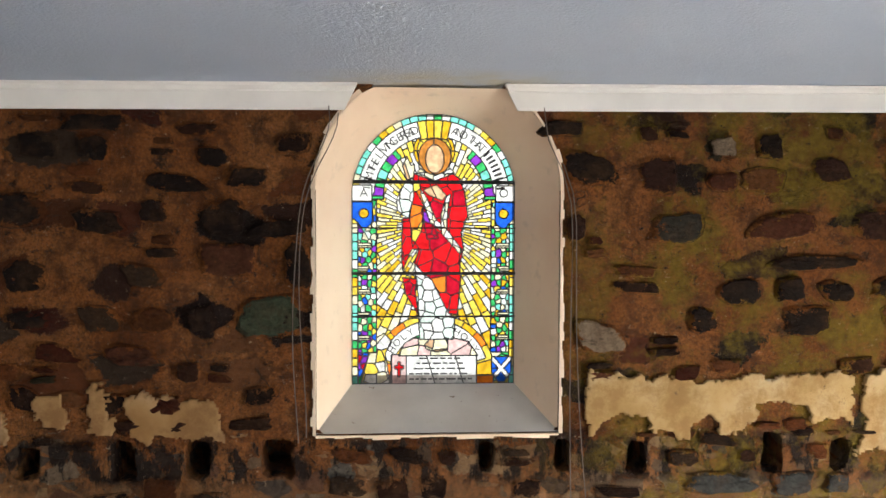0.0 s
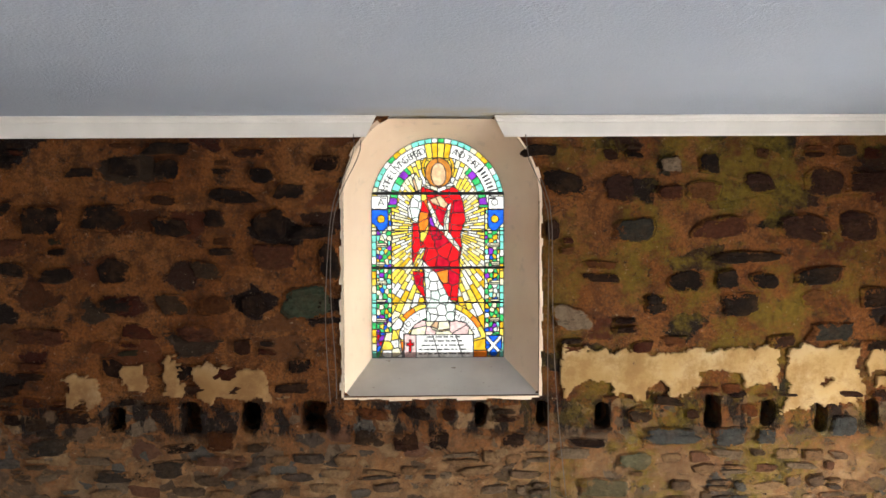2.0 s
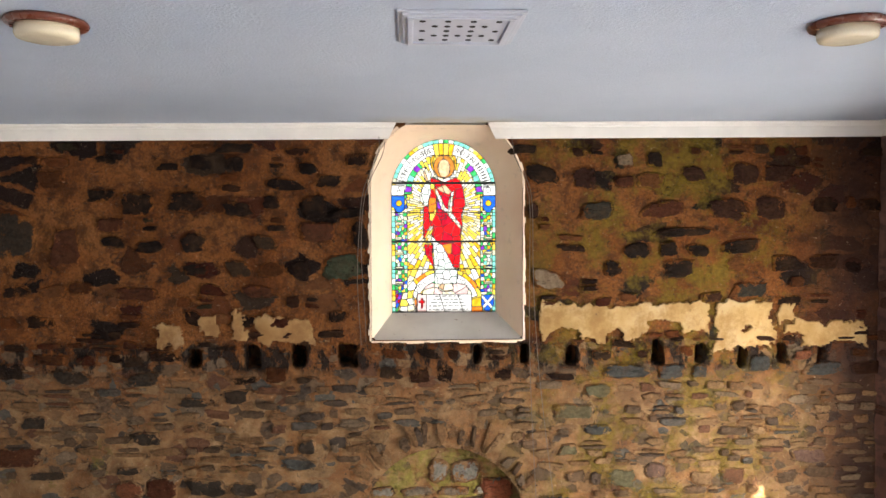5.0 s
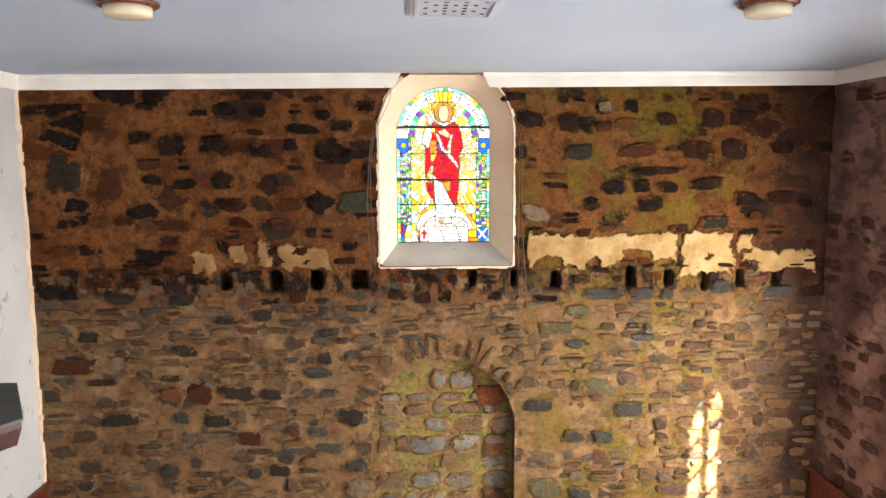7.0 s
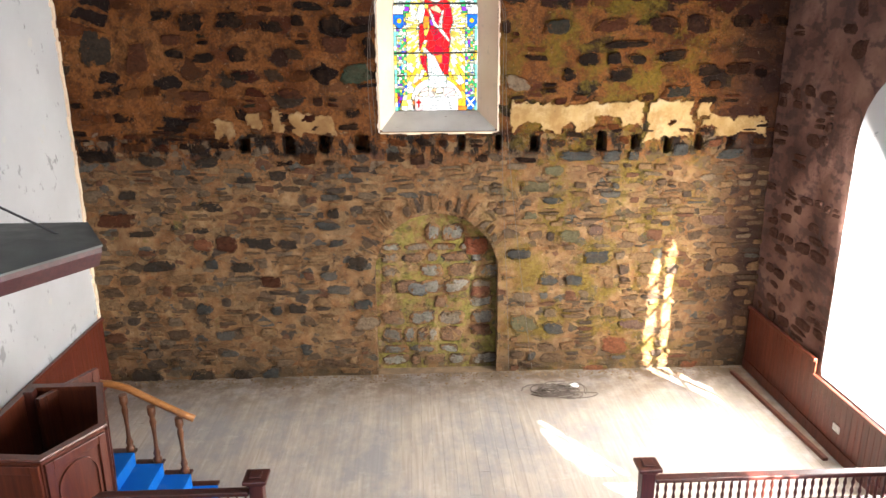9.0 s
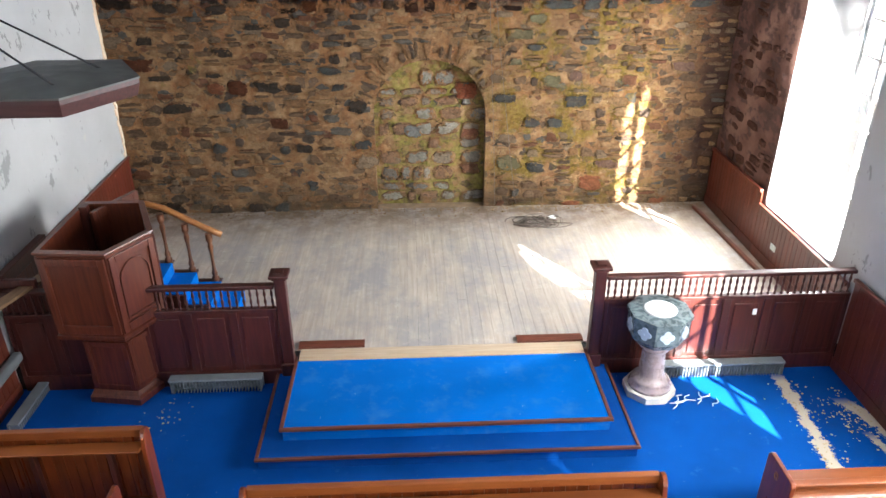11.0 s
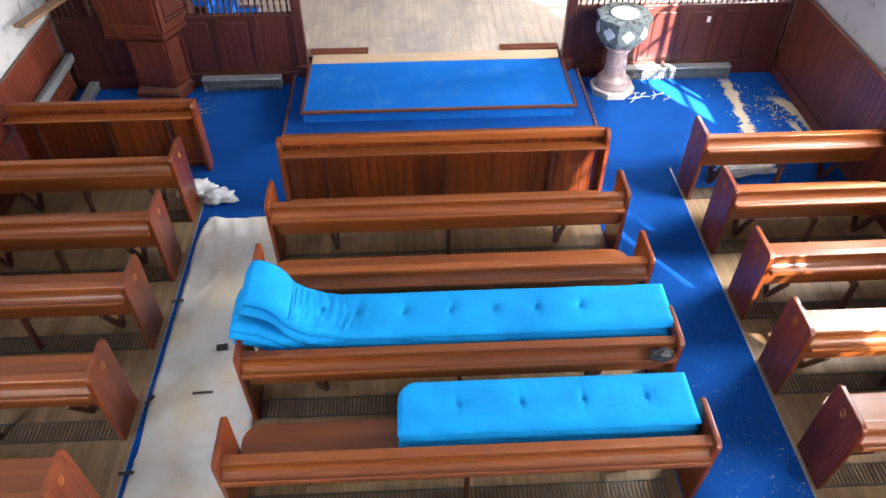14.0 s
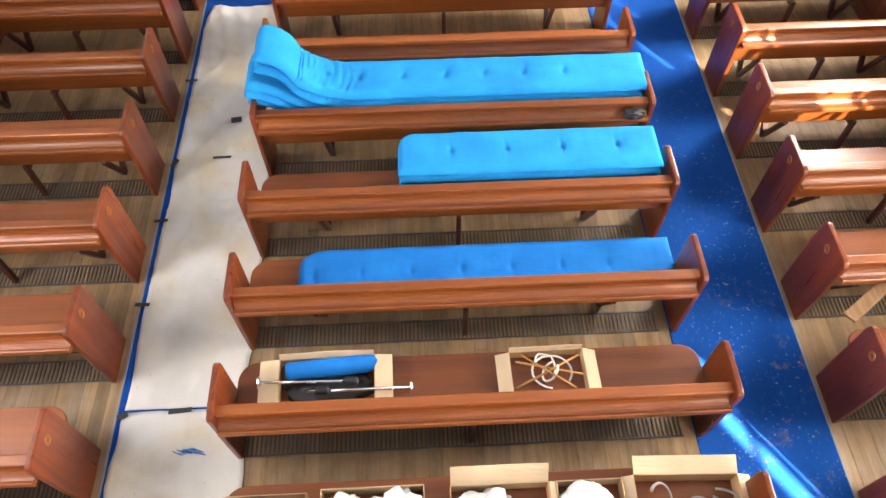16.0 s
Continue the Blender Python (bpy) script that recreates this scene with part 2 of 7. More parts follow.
def mortar_colour(m, algae_and_tone=True):
    """Ochre mortar with half-buried stones, the same over the wall face and over the stones' edges; gives colour and height."""
    c = m.ramp(m.noise(1.1, 6, rough=0.6), (0.30, (0.13, 0.036, 0.008)), (0.48, (0.29, 0.098, 0.023)), (0.70, (0.39, 0.165, 0.050)))
    grit = m.ramp(m.noise(34, 6, rough=0.75), (0.30, 0.22), (0.62, 1.0))
    c = m.mix(0.8, c, grit, "MULTIPLY")
    c = m.mix(0.7, c, m.ramp(m.noise(95, 4, rough=0.7), (0.32, 0.30), (0.60, 1.0)), "MULTIPLY")
    c = m.mix(m.ramp(m.noise(6, 9, rough=0.74), (0.47, 0.0), (0.60, 0.85)), c, (0.062, 0.022, 0.008))
    low = m.math("MULTIPLY", m.span(m.axis(2), 3.75, 3.1), m.ramp(m.noise(2.6, 6), (0.30, 0.25), (0.65, 0.9)))
    lime = m.ramp(m.noise(8, 7, rough=0.7), (0.35, (0.20, 0.110, 0.048)), (0.62, (0.37, 0.235, 0.122)))
    c = m.mix(low, c, lime)
    height = m.math("MULTIPLY", m.noise(9, 8, rough=0.72), 0.55)
    warp = m.noise(5.5, 7, rough=0.7)
    for scale, stretch, tones, cover, lo in ((2.7, (1, 1, 1.7), UPPER, 0.72, None), (4.6, (1, 1, 1.55), LOWER, 0.60, 1), (8.0, (1, 1, 1.5), LOWER, 0.70, 1)):
        add = m.t.nodes.new("ShaderNodeVectorMath")
        add.operation = "MULTIPLY_ADD"
        m.t.links.new(warp.node.outputs["Color"], add.inputs[0])
        add.inputs[1].default_value = (0.55, 0.55, 0.55)
        m.t.links.new(m.at(tuple(scale * v for v in stretch)), add.inputs[2])
        cell, edge = m.t.nodes.new("ShaderNodeTexVoronoi"), m.t.nodes.new("ShaderNodeTexVoronoi")
        edge.feature = "DISTANCE_TO_EDGE"
        for n in (cell, edge):
            n.inputs["Scale"].default_value = 1.0
            m.t.links.new(add.outputs[0], n.inputs["Vector"])
        sep = m.t.nodes.new("ShaderNodeSeparateColor")
        m.t.links.new(cell.outputs["Color"], sep.inputs[0])
        col = m.ramp(sep.outputs[0], *tones, steps=True)
        col = m.mix(0.75, col, m.ramp(m.noise(24, 6, rough=0.72), (0.28, 0.3), (0.72, 1.0)), "MULTIPLY")
        ragged = m.math("ADD", edge.outputs["Distance"], m.ramp(m.noise(13, 8, rough=0.8), (0.35, 0.0), (0.75, 0.22)))
        mask = m.math("MULTIPLY", m.span(ragged, 0.17, 0.20), m.math("GREATER_THAN", sep.outputs[1], cover))
        if not lo:
            mask = m.math("MULTIPLY", mask, m.span(m.axis(2), 3.7, 3.9))
        if lo:
            mask = m.math("MULTIPLY", mask, m.math("GREATER_THAN", m.math("ADD", m.span(m.axis(2), 4.1, 3.3), m.ramp(m.noise(3, 4), (0.3, 0.0), (0.7, 0.35))), 0.55))
        c = m.mix(mask, c, col)
        # open joints round some of the stones, their shade put into the colour
        gap = m.math("MULTIPLY", m.span(edge.outputs["Distance"], 0.045, 0.015), m.ramp(m.noise(4.5, 6, rough=0.7), (0.55, 0.0), (0.64, 0.75)))
        c = m.mix(gap, c, (0.018, 0.010, 0.007))
        height = m.math("SUBTRACT", m.math("ADD", height, m.math("MULTIPLY", mask, 0.22)), m.math("MULTIPLY", gap, 0.6))
    # the gutted band of the joist sockets
    band = m.math("MULTIPLY", m.span(m.axis(2), 3.50, 3.58), m.span(m.axis(2), 3.90, 3.80))
    pit = m.math("MULTIPLY", band, m.ramp(m.noise(5, 7, (1.6, 1, 0.8), 0.7), (0.50, 0.0), (0.55, 0.95)))
    c = m.mix(pit, c, (0.016, 0.010, 0.008))
    height = m.math("SUBTRACT", height, m.math("MULTIPLY", pit, 0.8))
    if algae_and_tone:
        green = m.math("MULTIPLY", m.span(m.axis(0), 0.6, 1.7), m.span(m.axis(0), 4.5, 3.4))
        green = m.math("MULTIPLY", green, m.ramp(m.noise(2.3, 9, rough=0.74), (0.47, 0.0), (0.58, 0.8)))
        c = m.mix(green, c, m.ramp(m.noise(20, 5), (0.3, (0.10, 0.060, 0.006)), (0.7, (0.21, 0.150, 0.016))))
        speck = m.math("MULTIPLY", m.ramp(m.noise(3.5, 9, rough=0.8), (0.60, 0.0), (0.66, 0.7)), m.span(m.axis(2), 3.4, 2.6))
        c = m.mix(speck, c, (0.13, 0.115, 0.025))
        # darker towards the right-hand corner, then towards the foot of the wall
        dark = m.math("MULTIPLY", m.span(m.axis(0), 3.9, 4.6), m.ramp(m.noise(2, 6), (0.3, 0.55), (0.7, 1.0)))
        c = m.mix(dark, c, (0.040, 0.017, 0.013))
        foot = m.math("MULTIPLY", m.span(m.axis(2), 0.95, 0.35), m.ramp(m.noise(4, 5), (0.35, 0.1), (0.6, 0.9)))
        c = m.mix(foot, c, (0.085, 0.055, 0.03))
    chip = m.ramp(m.noise(17, 9, (1, 1, 1.3), 0.82), (0.610, 0.0), (0.630, 0.8))
    c = m.mix(chip, c, m.mix(0.5, c, (0.62, 0.47, 0.31)))
    hole = m.ramp(m.noise(12, 9, (1, 1, 1.5), 0.80), (0.365, 0.95), (0.392, 0.0))
    c = m.mix(hole, c, (0.014, 0.008, 0.006))
    height = m.math("SUBTRACT", height, m.math("MULTIPLY", hole, 0.5))
    return c, height


def stone_material(name, island, tones=None, over=None, reach=0.58):
    m = Mat(name, 0.88, spec=0.10)
    c = m.ramp(m.chance(island), *tones, steps=True) if tones else m.t.nodes.new("ShaderNodeObjectInfo").outputs["Color"]
    c = m.mix(m.ramp(m.noise(5, 7, rough=0.7), (0.46, 0.0), (0.60, 0.55)), c, m.mix(0.45, c, (0.13, 0.062, 0.026)))
    c = m.mix(m.ramp(m.noise(9, 7, (1, 1, 2.4), 0.75), (0.56, 0.0), (0.63, 0.8)), c, m.mix(0.6, c, (0.012, 0.009, 0.008)))
    c = m.mix(0.75, c, m.ramp(m.noise(30, 7, rough=0.75), (0.30, 0.25), (0.70, 1.0)), "MULTIPLY")
    # mortar lies over the ragged edges of the stones
    n = m.ramp(m.noise(6.5, 9, rough=0.80), (0.30, 0.0), (0.70, 1.0))
    e = m.math("ADD", m.math("MULTIPLY", m.rim(), 0.45), m.math("MULTIPLY", n, 0.68))
    if over:
        bed, h = m.mix(0.7, over, m.ramp(m.noise(42, 5, rough=0.7), (0.28, 0.35), (0.72, 1.0)), "MULTIPLY"), m.noise(9, 8, rough=0.72)
    else:
        bed, h = mortar_colour(m)
    c = m.mix(m.span(e, reach, reach + 0.03), c, bed)
    # shadow gap painted as dark colour along parts of each stone's rim
    joint_shade = m.math("MULTIPLY", m.span(m.rim(), 0.70, 0.92), m.ramp(m.noise(4.0, 6, rough=0.75), (0.50, 0.0), (0.56, 0.6)))
    c = m.mix(joint_shade, c, (0.012, 0.008, 0.006))
    m.bump(h, 0.8, 0.045)
    m.bump(m.noise(26, 7, (1, 1, 1.6), 0.75), 1.0, 0.030)
    return m.done(c)


def mortar_material(name):
    m = Mat(name, 0.92, spec=0.2)
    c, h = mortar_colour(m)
    m.bump(h, 1.0, 0.07)
    m.bump(m.noise(24, 7, (1, 1, 1.2), 0.78), 0.7, 0.03)
    m.bump(m.noise(75, 5, rough=0.7), 0.9, 0.014)
    return m.done(c)


STONE = stone_material("rubble_stone", False, UPPER)
LOWSTONE = stone_material("lower_rubble_stone", False, LOWER, None, 0.66)
STONES = stone_material("rubble_stones_joined", True, UPPER)
LOWSTONES = stone_material("lower_rubble_stones", True, LOWER, None, 0.66)
ODDSTONE = stone_material("singular_stone", False, None, None, 0.60)
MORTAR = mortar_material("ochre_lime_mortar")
MOSSY = Mat("mossy_mortar", 0.95, spec=0.2)
c_, h_ = mortar_colour(MOSSY)
c_ = MOSSY.mix(MOSSY.ramp(MOSSY.noise(3.2, 9, rough=0.75), (0.44, 0.0), (0.56, 0.8)), c_, MOSSY.ramp(MOSSY.noise(20, 5), (0.3, (0.10, 0.085, 0.012)), (0.7, (0.26, 0.23, 0.05))))
MOSSY.bump(h_, 0.8, 0.04)
MOSSY.bump(MOSSY.noise(14, 7), 0.9, 0.03)
MOSSY = MOSSY.done(c_)
DAMP = Mat("damp_stone_wall", 0.85)
c_ = DAMP.ramp(DAMP.noise(1.4, 6), (0.3, (0.075, 0.032, 0.025)), (0.5, (0.18, 0.086, 0.060)), (0.7, (0.30, 0.17, 0.125)))
c_ = DAMP.mix(DAMP.ramp(DAMP.noise(4, 6, (1, 1, 1.8)), (0.5, 0.0), (0.58, 0.7)), c_, (0.060, 0.030, 0.026))
DAMP.bump(DAMP.noise(8, 8), 0.9, 0.03)
DAMP = DAMP.done(c_)
OLDLIME = Mat("old_limewash_patch", 0.9)
c_ = OLDLIME.ramp(OLDLIME.noise(2.2, 6), (0.3, (0.36, 0.235, 0.085)), (0.48, (0.50, 0.37, 0.19)), (0.70, (0.58, 0.50, 0.37)))
c_ = OLDLIME.mix(OLDLIME.ramp(OLDLIME.noise(3.5, 9, rough=0.75), (0.45, 0.0), (0.60, 0.8)), c_, (0.29, 0.175, 0.060))
c_ = OLDLIME.mix(OLDLIME.ramp(OLDLIME.noise(9, 9, rough=0.8), (0.62, 0.0), (0.66, 0.8)), c_, (0.10, 0.065, 0.03))
c_ = OLDLIME.mix(1.0, c_, OLDLIME.t.nodes.new("ShaderNodeObjectInfo").outputs["Color"], "MULTIPLY")
OLDLIME.bump(OLDLIME.noise(18, 6), 0.4, 0.01)
OLDLIME = OLDLIME.done(c_)

PLASTER = Mat("white_wall_plaster", 0.75)
c_ = PLASTER.ramp(PLASTER.noise(0.8, 5), (0.3, (0.43, 0.425, 0.425)), (0.7, (0.53, 0.525, 0.52)))
c_ = PLASTER.mix(PLASTER.ramp(PLASTER.noise(3.2, 8, (1, 1, 0.7), 0.7), (0.612, 0.0), (0.622, 0.85)), c_, (0.27, 0.265, 0.26))
c_ = PLASTER.mix(PLASTER.ramp(PLASTER.noise(7.5, 7, (1, 1.6, 0.5), 0.7), (0.67, 0.0), (0.68, 0.9)), c_, (0.12, 0.115, 0.11))
c_ = PLASTER.mix(PLASTER.ramp(PLASTER.noise(1.7, 6), (0.68, 0.0), (0.70, 0.5)), c_, (0.55, 0.52, 0.45))
PLASTER.bump(PLASTER.noise(5, 6), 0.25, 0.01)
PLASTER = PLASTER.done(c_)
REVEAL = Mat("cream_reveal_plaster", 0.7)
c_ = REVEAL.ramp(REVEAL.noise(1.2, 5), (0.3, (0.72, 0.53, 0.37)), (0.7, (0.82, 0.68, 0.51)))
c_ = REVEAL.mix(REVEAL.ramp(REVEAL.noise(9, 7), (0.6, 0.0), (0.75, 0.4)), c_, (0.45, 0.36, 0.27))
REVEAL.bump(REVEAL.noise(12, 5), 0.2, 0.006)
REVEAL = REVEAL.done(c_)
SILL = Mat("dusty_sloping_sill", 0.7)
c_ = SILL.ramp(SILL.noise(2, 6), (0.3, (0.42, 0.40, 0.37)), (0.7, (0.58, 0.56, 0.52)))
c_ = SILL.mix(SILL.ramp(SILL.noise(20, 4), (0.68, 0.0), (0.72, 0.8)), c_, (0.16, 0.11, 0.07))
SILL = SILL.done(c_)
CEILING = Mat("pale_blue_stippled_ceiling", 0.85)
c_ = CEILING.ramp(CEILING.noise(0.6, 4), (0.3, (0.385, 0.445, 0.535)), (0.7, (0.44, 0.50, 0.585)))
c_ = CEILING.mix(CEILING.ramp(CEILING.noise(70, 3), (0.35, 0.10), (0.65, 0.0)), c_, (0.22, 0.25, 0.30))
nearw = CEILING.math("MULTIPLY", CEILING.span(CEILING.axis(1), 4.15, 4.6), CEILING.math("MULTIPLY", CEILING.span(CEILING.axis(0), -0.7, 0.0), CEILING.span(CEILING.axis(0), 1.3, 0.6)))
c_ = CEILING.mix(CEILING.math("MULTIPLY", nearw, CEILING.ramp(CEILING.noise(5, 5), (0.35, 0.3), (0.6, 0.9))), c_, (0.42, 0.36, 0.20))
CEILING.bump(CEILING.noise(55, 3), 0.55, 0.012)
CEILING.bump(CEILING.noise(2.5, 4), 0.2, 0.03)
CEILING = CEILING.done(c_)
CORNICE = plain("cream_cornice_paint", (0.72, 0.69, 0.64), 0.55, 0, 0.08, 3.0, 0.08)
VENTPAINT = plain("vent_blue_grey_paint", (0.42, 0.45, 0.52), 0.5, 0, 0.05)
BLACK = plain("dark_hole", (0.012, 0.011, 0.010), 0.9, 0, 0.1)
LEAD = plain("lead_came", (0.035, 0.035, 0.038), 0.6, 0.3, 0.2, 20)
IRON = plain("dark_iron", (0.03, 0.03, 0.032), 0.55, 0.6)
GREYMETAL = plain("grey_enamel_metal", (0.25, 0.27, 0.28), 0.4, 0.3, 0.12)
CHROME = plain("tarnished_chrome", (0.70, 0.70, 0.68), 0.22, 1.0, 0.1)
GRATE = plain("floor_grating_iron", (0.10, 0.095, 0.09), 0.55, 0.5, 0.3)
BROWNRING = plain("brown_lamp_ring", (0.13, 0.035, 0.018), 0.3, 0, 0.1)
OPAL = plain("cream_lamp_glass", (0.62, 0.55, 0.40), 0.22, 0, 0.15, 4)
CARD = plain("brown_cardboard", (0.48, 0.32, 0.17), 0.75, 0, 0.12, 5)
CARDPALE = plain("pale_cardboard_flap", (0.62, 0.47, 0.30), 0.75, 0, 0.08, 5)
PLASTIC = plain("white_plastic_sheet", (0.78, 0.80, 0.80), 0.3, 0, 0.06, 6, 0.3)
WIRE = plain("grey_cable", (0.34, 0.32, 0.29), 0.5)
THINWIRE = plain("dull_thin_wire", (0.12, 0.09, 0.07), 0.6)
CRUMB = plain("dry_mortar_crumb", (0.21, 0.14, 0.08), 0.9, 0, 0.3)
WHITE = plain("white_enamel", (0.78, 0.79, 0.78), 0.3, 0, 0.05)
TAPE = plain("black_tape", (0.02, 0.02, 0.022), 0.45)
GOLD = plain("gilt_line", (0.45, 0.22, 0.05), 0.4, 0.2)
FONTSTONE = plain("grey_green_marble", (0.115, 0.145, 0.15), 0.3, 0, 0.3, 9)
FONTSTEM = plain("mauve_marble", (0.31, 0.24, 0.23), 0.3, 0, 0.2, 7)
FONTBASE = plain("pale_stone_base", (0.52, 0.48, 0.42), 0.5, 0, 0.15, 7)
FONTINLAY = plain("blue_white_inlay", (0.52, 0.60, 0.66), 0.4, 0, 0.08, 9)
CANOPY = plain("dusty_lead_canopy", (0.065, 0.068, 0.062), 0.6, 0, 0.3, 4)
CANOPYTRIM = wood("canopy_fascia", (0.035, 0.010, 0.009), (0.085, 0.024, 0.021), (0.6, 9, 9), 0.42, 0.1)


def carpet(name, c, dirt, lo=0.62):
    m = Mat(name, 0.95, spec=0.1)
    col = m.ramp(m.noise(1.1, 5), (0.3, tuple(v * 0.8 for v in c)), (0.7, tuple(min(1, v * 1.12) for v in c)))
    col = m.mix(m.ramp(m.noise(3.2, 8, rough=0.72), (lo, 0.0), (lo + 0.16, dirt)), col, (0.07, 0.19, 0.40))
    col = m.mix(m.ramp(m.noise(26, 6, rough=0.7), (0.69, 0.0), (0.71, dirt * 1.6)), col, (0.50, 0.50, 0.48))
    m.bump(m.noise(160, 2), 0.5, 0.004)
    return m, col


m_, c_ = carpet("blue_carpet", (0.003, 0.057, 0.265), 0.42)
# worn and plaster-strewn patches by the far aisle
def streak(m, x0, slope, y0, half, y_lo, y_hi, scale):
    """A ragged worn streak along a nearly straight line on the carpet."""
    line = m.math("MULTIPLY_ADD", m.axis(1), slope)
    line.node.use_clamp = False
    line.node.inputs[2].default_value = x0 - slope * y0
    d = m.math("SUBTRACT", m.axis(0), line)
    d = m.math("ABSOLUTE", d)
    n = m.ramp(m.noise(scale, 8, rough=0.75), (0.3, 0.0), (0.7, 1.0))
    n = m.math("MULTIPLY", n, half * 2.0)
    w = m.math("SUBTRACT", n, d)
    ends = m.math("MULTIPLY", m.span(m.axis(1), y_lo, y_lo + 0.2), m.span(m.axis(1), y_hi, y_hi - 0.15))
    return m.math("MULTIPLY", m.span(w, 0.0, 0.012), ends)


for args in ((4.10, 0.07, -0.4, 0.075, -1.75, 0.32, 5.0), (4.74, -0.30, -0.45, 0.085, -1.1, -0.15, 4.0), (4.66, -0.2, -0.9, 0.05, -1.5, -0.7, 6.0)):
    c_ = m_.mix(streak(m_, *args), c_, (0.50, 0.42, 0.31))
rust = m_.math("MULTIPLY", m_.span(m_.axis(0), 2.2, 2.6), m_.span(m_.axis(1), -4.6, -6.6))
rust = m_.math("MULTIPLY", rust, m_.ramp(m_.noise(3, 8, rough=0.75), (0.56, 0.0), (0.64, 0.48)))
c_ = m_.mix(rust, c_, (0.20, 0.15, 0.07))
specks = m_.math("MULTIPLY", m_.math("MULTIPLY", m_.ramp(m_.noise(2.2, 5), (0.42, 0.1), (0.6, 1.0)), m_.math("MULTIPLY", m_.span(m_.axis(0), 1.9, 2.2), m_.span(m_.axis(1), -2.6, -5.5))), m_.ramp(m_.noise(34, 7, rough=0.75), (0.600, 0.0), (0.64, 0.75)))
CARPET = m_.done(m_.mix(specks, c_, (0.42, 0.40, 0.34)))
m_, c_ = carpet("bright_blue_dais_carpet", (0.004, 0.120, 0.46), 0.38, 0.52)
DAIS = m_.done(c_)
m_ = Mat("sky_blue_cushion_cloth", 0.8, spec=0.12)
c_ = m_.ramp(m_.noise(3, 4), (0.3, (0.003, 0.20, 0.50)), (0.7, (0.005, 0.275, 0.62)))
m_.bump(m_.noise(9, 4, (1, 3, 1)), 0.25, 0.01)
m_.bump(m_.noise(250, 2), 0.2, 0.002)
CUSHION = m_.done(c_)
m_ = Mat("royal_blue_cushion_cloth", 0.8, spec=0.12)
c_ = m_.ramp(m_.noise(3, 4), (0.3, (0.004, 0.145, 0.48)), (0.7, (0.006, 0.205, 0.60)))
m_.bump(m_.noise(9, 4, (1, 3, 1)), 0.25, 0.01)
CUSHION2 = m_.done(c_)
m_ = Mat("cream_dust_sheet", 0.85, spec=0.2)
c_ = m_.ramp(m_.noise(1.3, 5), (0.3, (0.53, 0.515, 0.47)), (0.7, (0.67, 0.66, 0.62)))
# warm shadows of the pews put into the cloth colour as yellowish patches
c_ = m_.mix(m_.ramp(m_.noise(1.7, 6), (0.47, 0.0), (0.66, 0.6)), c_, (0.55, 0.45, 0.26))
c_ = m_.mix(m_.ramp(m_.noise(28, 4), (0.72, 0.0), (0.74, 0.7)), c_, (0.15, 0.14, 0.13))
m_.bump(m_.noise(4, 5, (2, 0.6, 1)), 0.35, 0.02)
SHEET = m_.done(c_)


def glass_colour(name, c):
    m = bpy.data.materials.new(name)
    m.use_nodes = True
    t = m.node_tree
    t.nodes.remove(t.nodes["Principled BSDF"])
    out = t.nodes["Material Output"]
    pos = t.nodes.new("ShaderNodeNewGeometry")
    no = t.nodes.new("ShaderNodeTexNoise")
    no.inputs["Scale"].default_value, no.inputs["Detail"].default_value = 22, 5
    t.links.new(pos.outputs["Position"], no.inputs["Vector"])
    ra = t.nodes.new("ShaderNodeValToRGB")
    ra.color_ramp.elements[0].position, ra.color_ramp.elements[1].position = 0.3, 0.65
    ra.color_ramp.elements[0].color = (*[v * 0.55 for v in c], 1)
    ra.color_ramp.elements[1].color = (*c, 1)
    t.links.new(no.outputs[0], ra.inputs[0])
    a, b = t.nodes.new("ShaderNodeBsdfTransparent"), t.nodes.new("ShaderNodeBsdfTranslucent")
    x = t.nodes.new("ShaderNodeMixShader")
    x.inputs[0].default_value = 0.3
    for s in (a, b):
        t.links.new(ra.outputs[0], s.inputs[0])
    t.links.new(a.outputs[0], x.inputs[1])
    t.links.new(b.outputs[0], x.inputs[2])
    t.links.new(x.outputs[0], out.inputs[0])
    return m


GLASS = {k: glass_colour("glass_" + k, c) for k, c in dict(
    white=(0.95, 0.95, 0.90), cream=(0.95, 0.90, 0.62), yellow=(0.95, 0.72, 0.10), gold=(0.85, 0.50, 0.03), amber=(0.60, 0.24, 0.05), tan=(0.80, 0.52, 0.30),
    red=(0.80, 0.015, 0.02), ruby=(0.55, 0.01, 0.03), orange=(0.95, 0.25, 0.03), green=(0.06, 0.55, 0.16), aqua=(0.25, 0.85, 0.68), blue=(0.02, 0.14, 0.75),
    sky=(0.15, 0.60, 0.90), purple=(0.28, 0.05, 0.55), pink=(0.88, 0.62, 0.58), mint=(0.80, 0.93, 0.84)).items()}
m_ = bpy.data.materials.new("clear_window_glass")
m_.use_nodes = True
b_ = m_.node_tree.nodes["Principled BSDF"]
b_.inputs["Transmission Weight"].default_value, b_.inputs["Roughness"].default_value = 1.0, 0.02
CLEAR = m_
# half-scattering glass added to one unseen window to weaken its sun patches
m_ = bpy.data.materials.new("sun_dimming_glass")
m_.use_nodes = True
t_ = m_.node_tree
a_, b_, x_ = t_.nodes.new("ShaderNodeBsdfTransparent"), t_.nodes.new("ShaderNodeBsdfTranslucent"), t_.nodes.new("ShaderNodeMixShader")
b_.inputs[0].default_value = (0.75, 0.74, 0.70, 1)
n_ = t_.nodes.new("ShaderNodeTexNoise")
n_.inputs["Scale"].default_value, n_.inputs["Detail"].default_value = 3.0, 5
r_ = t_.nodes.new("ShaderNodeMapRange")
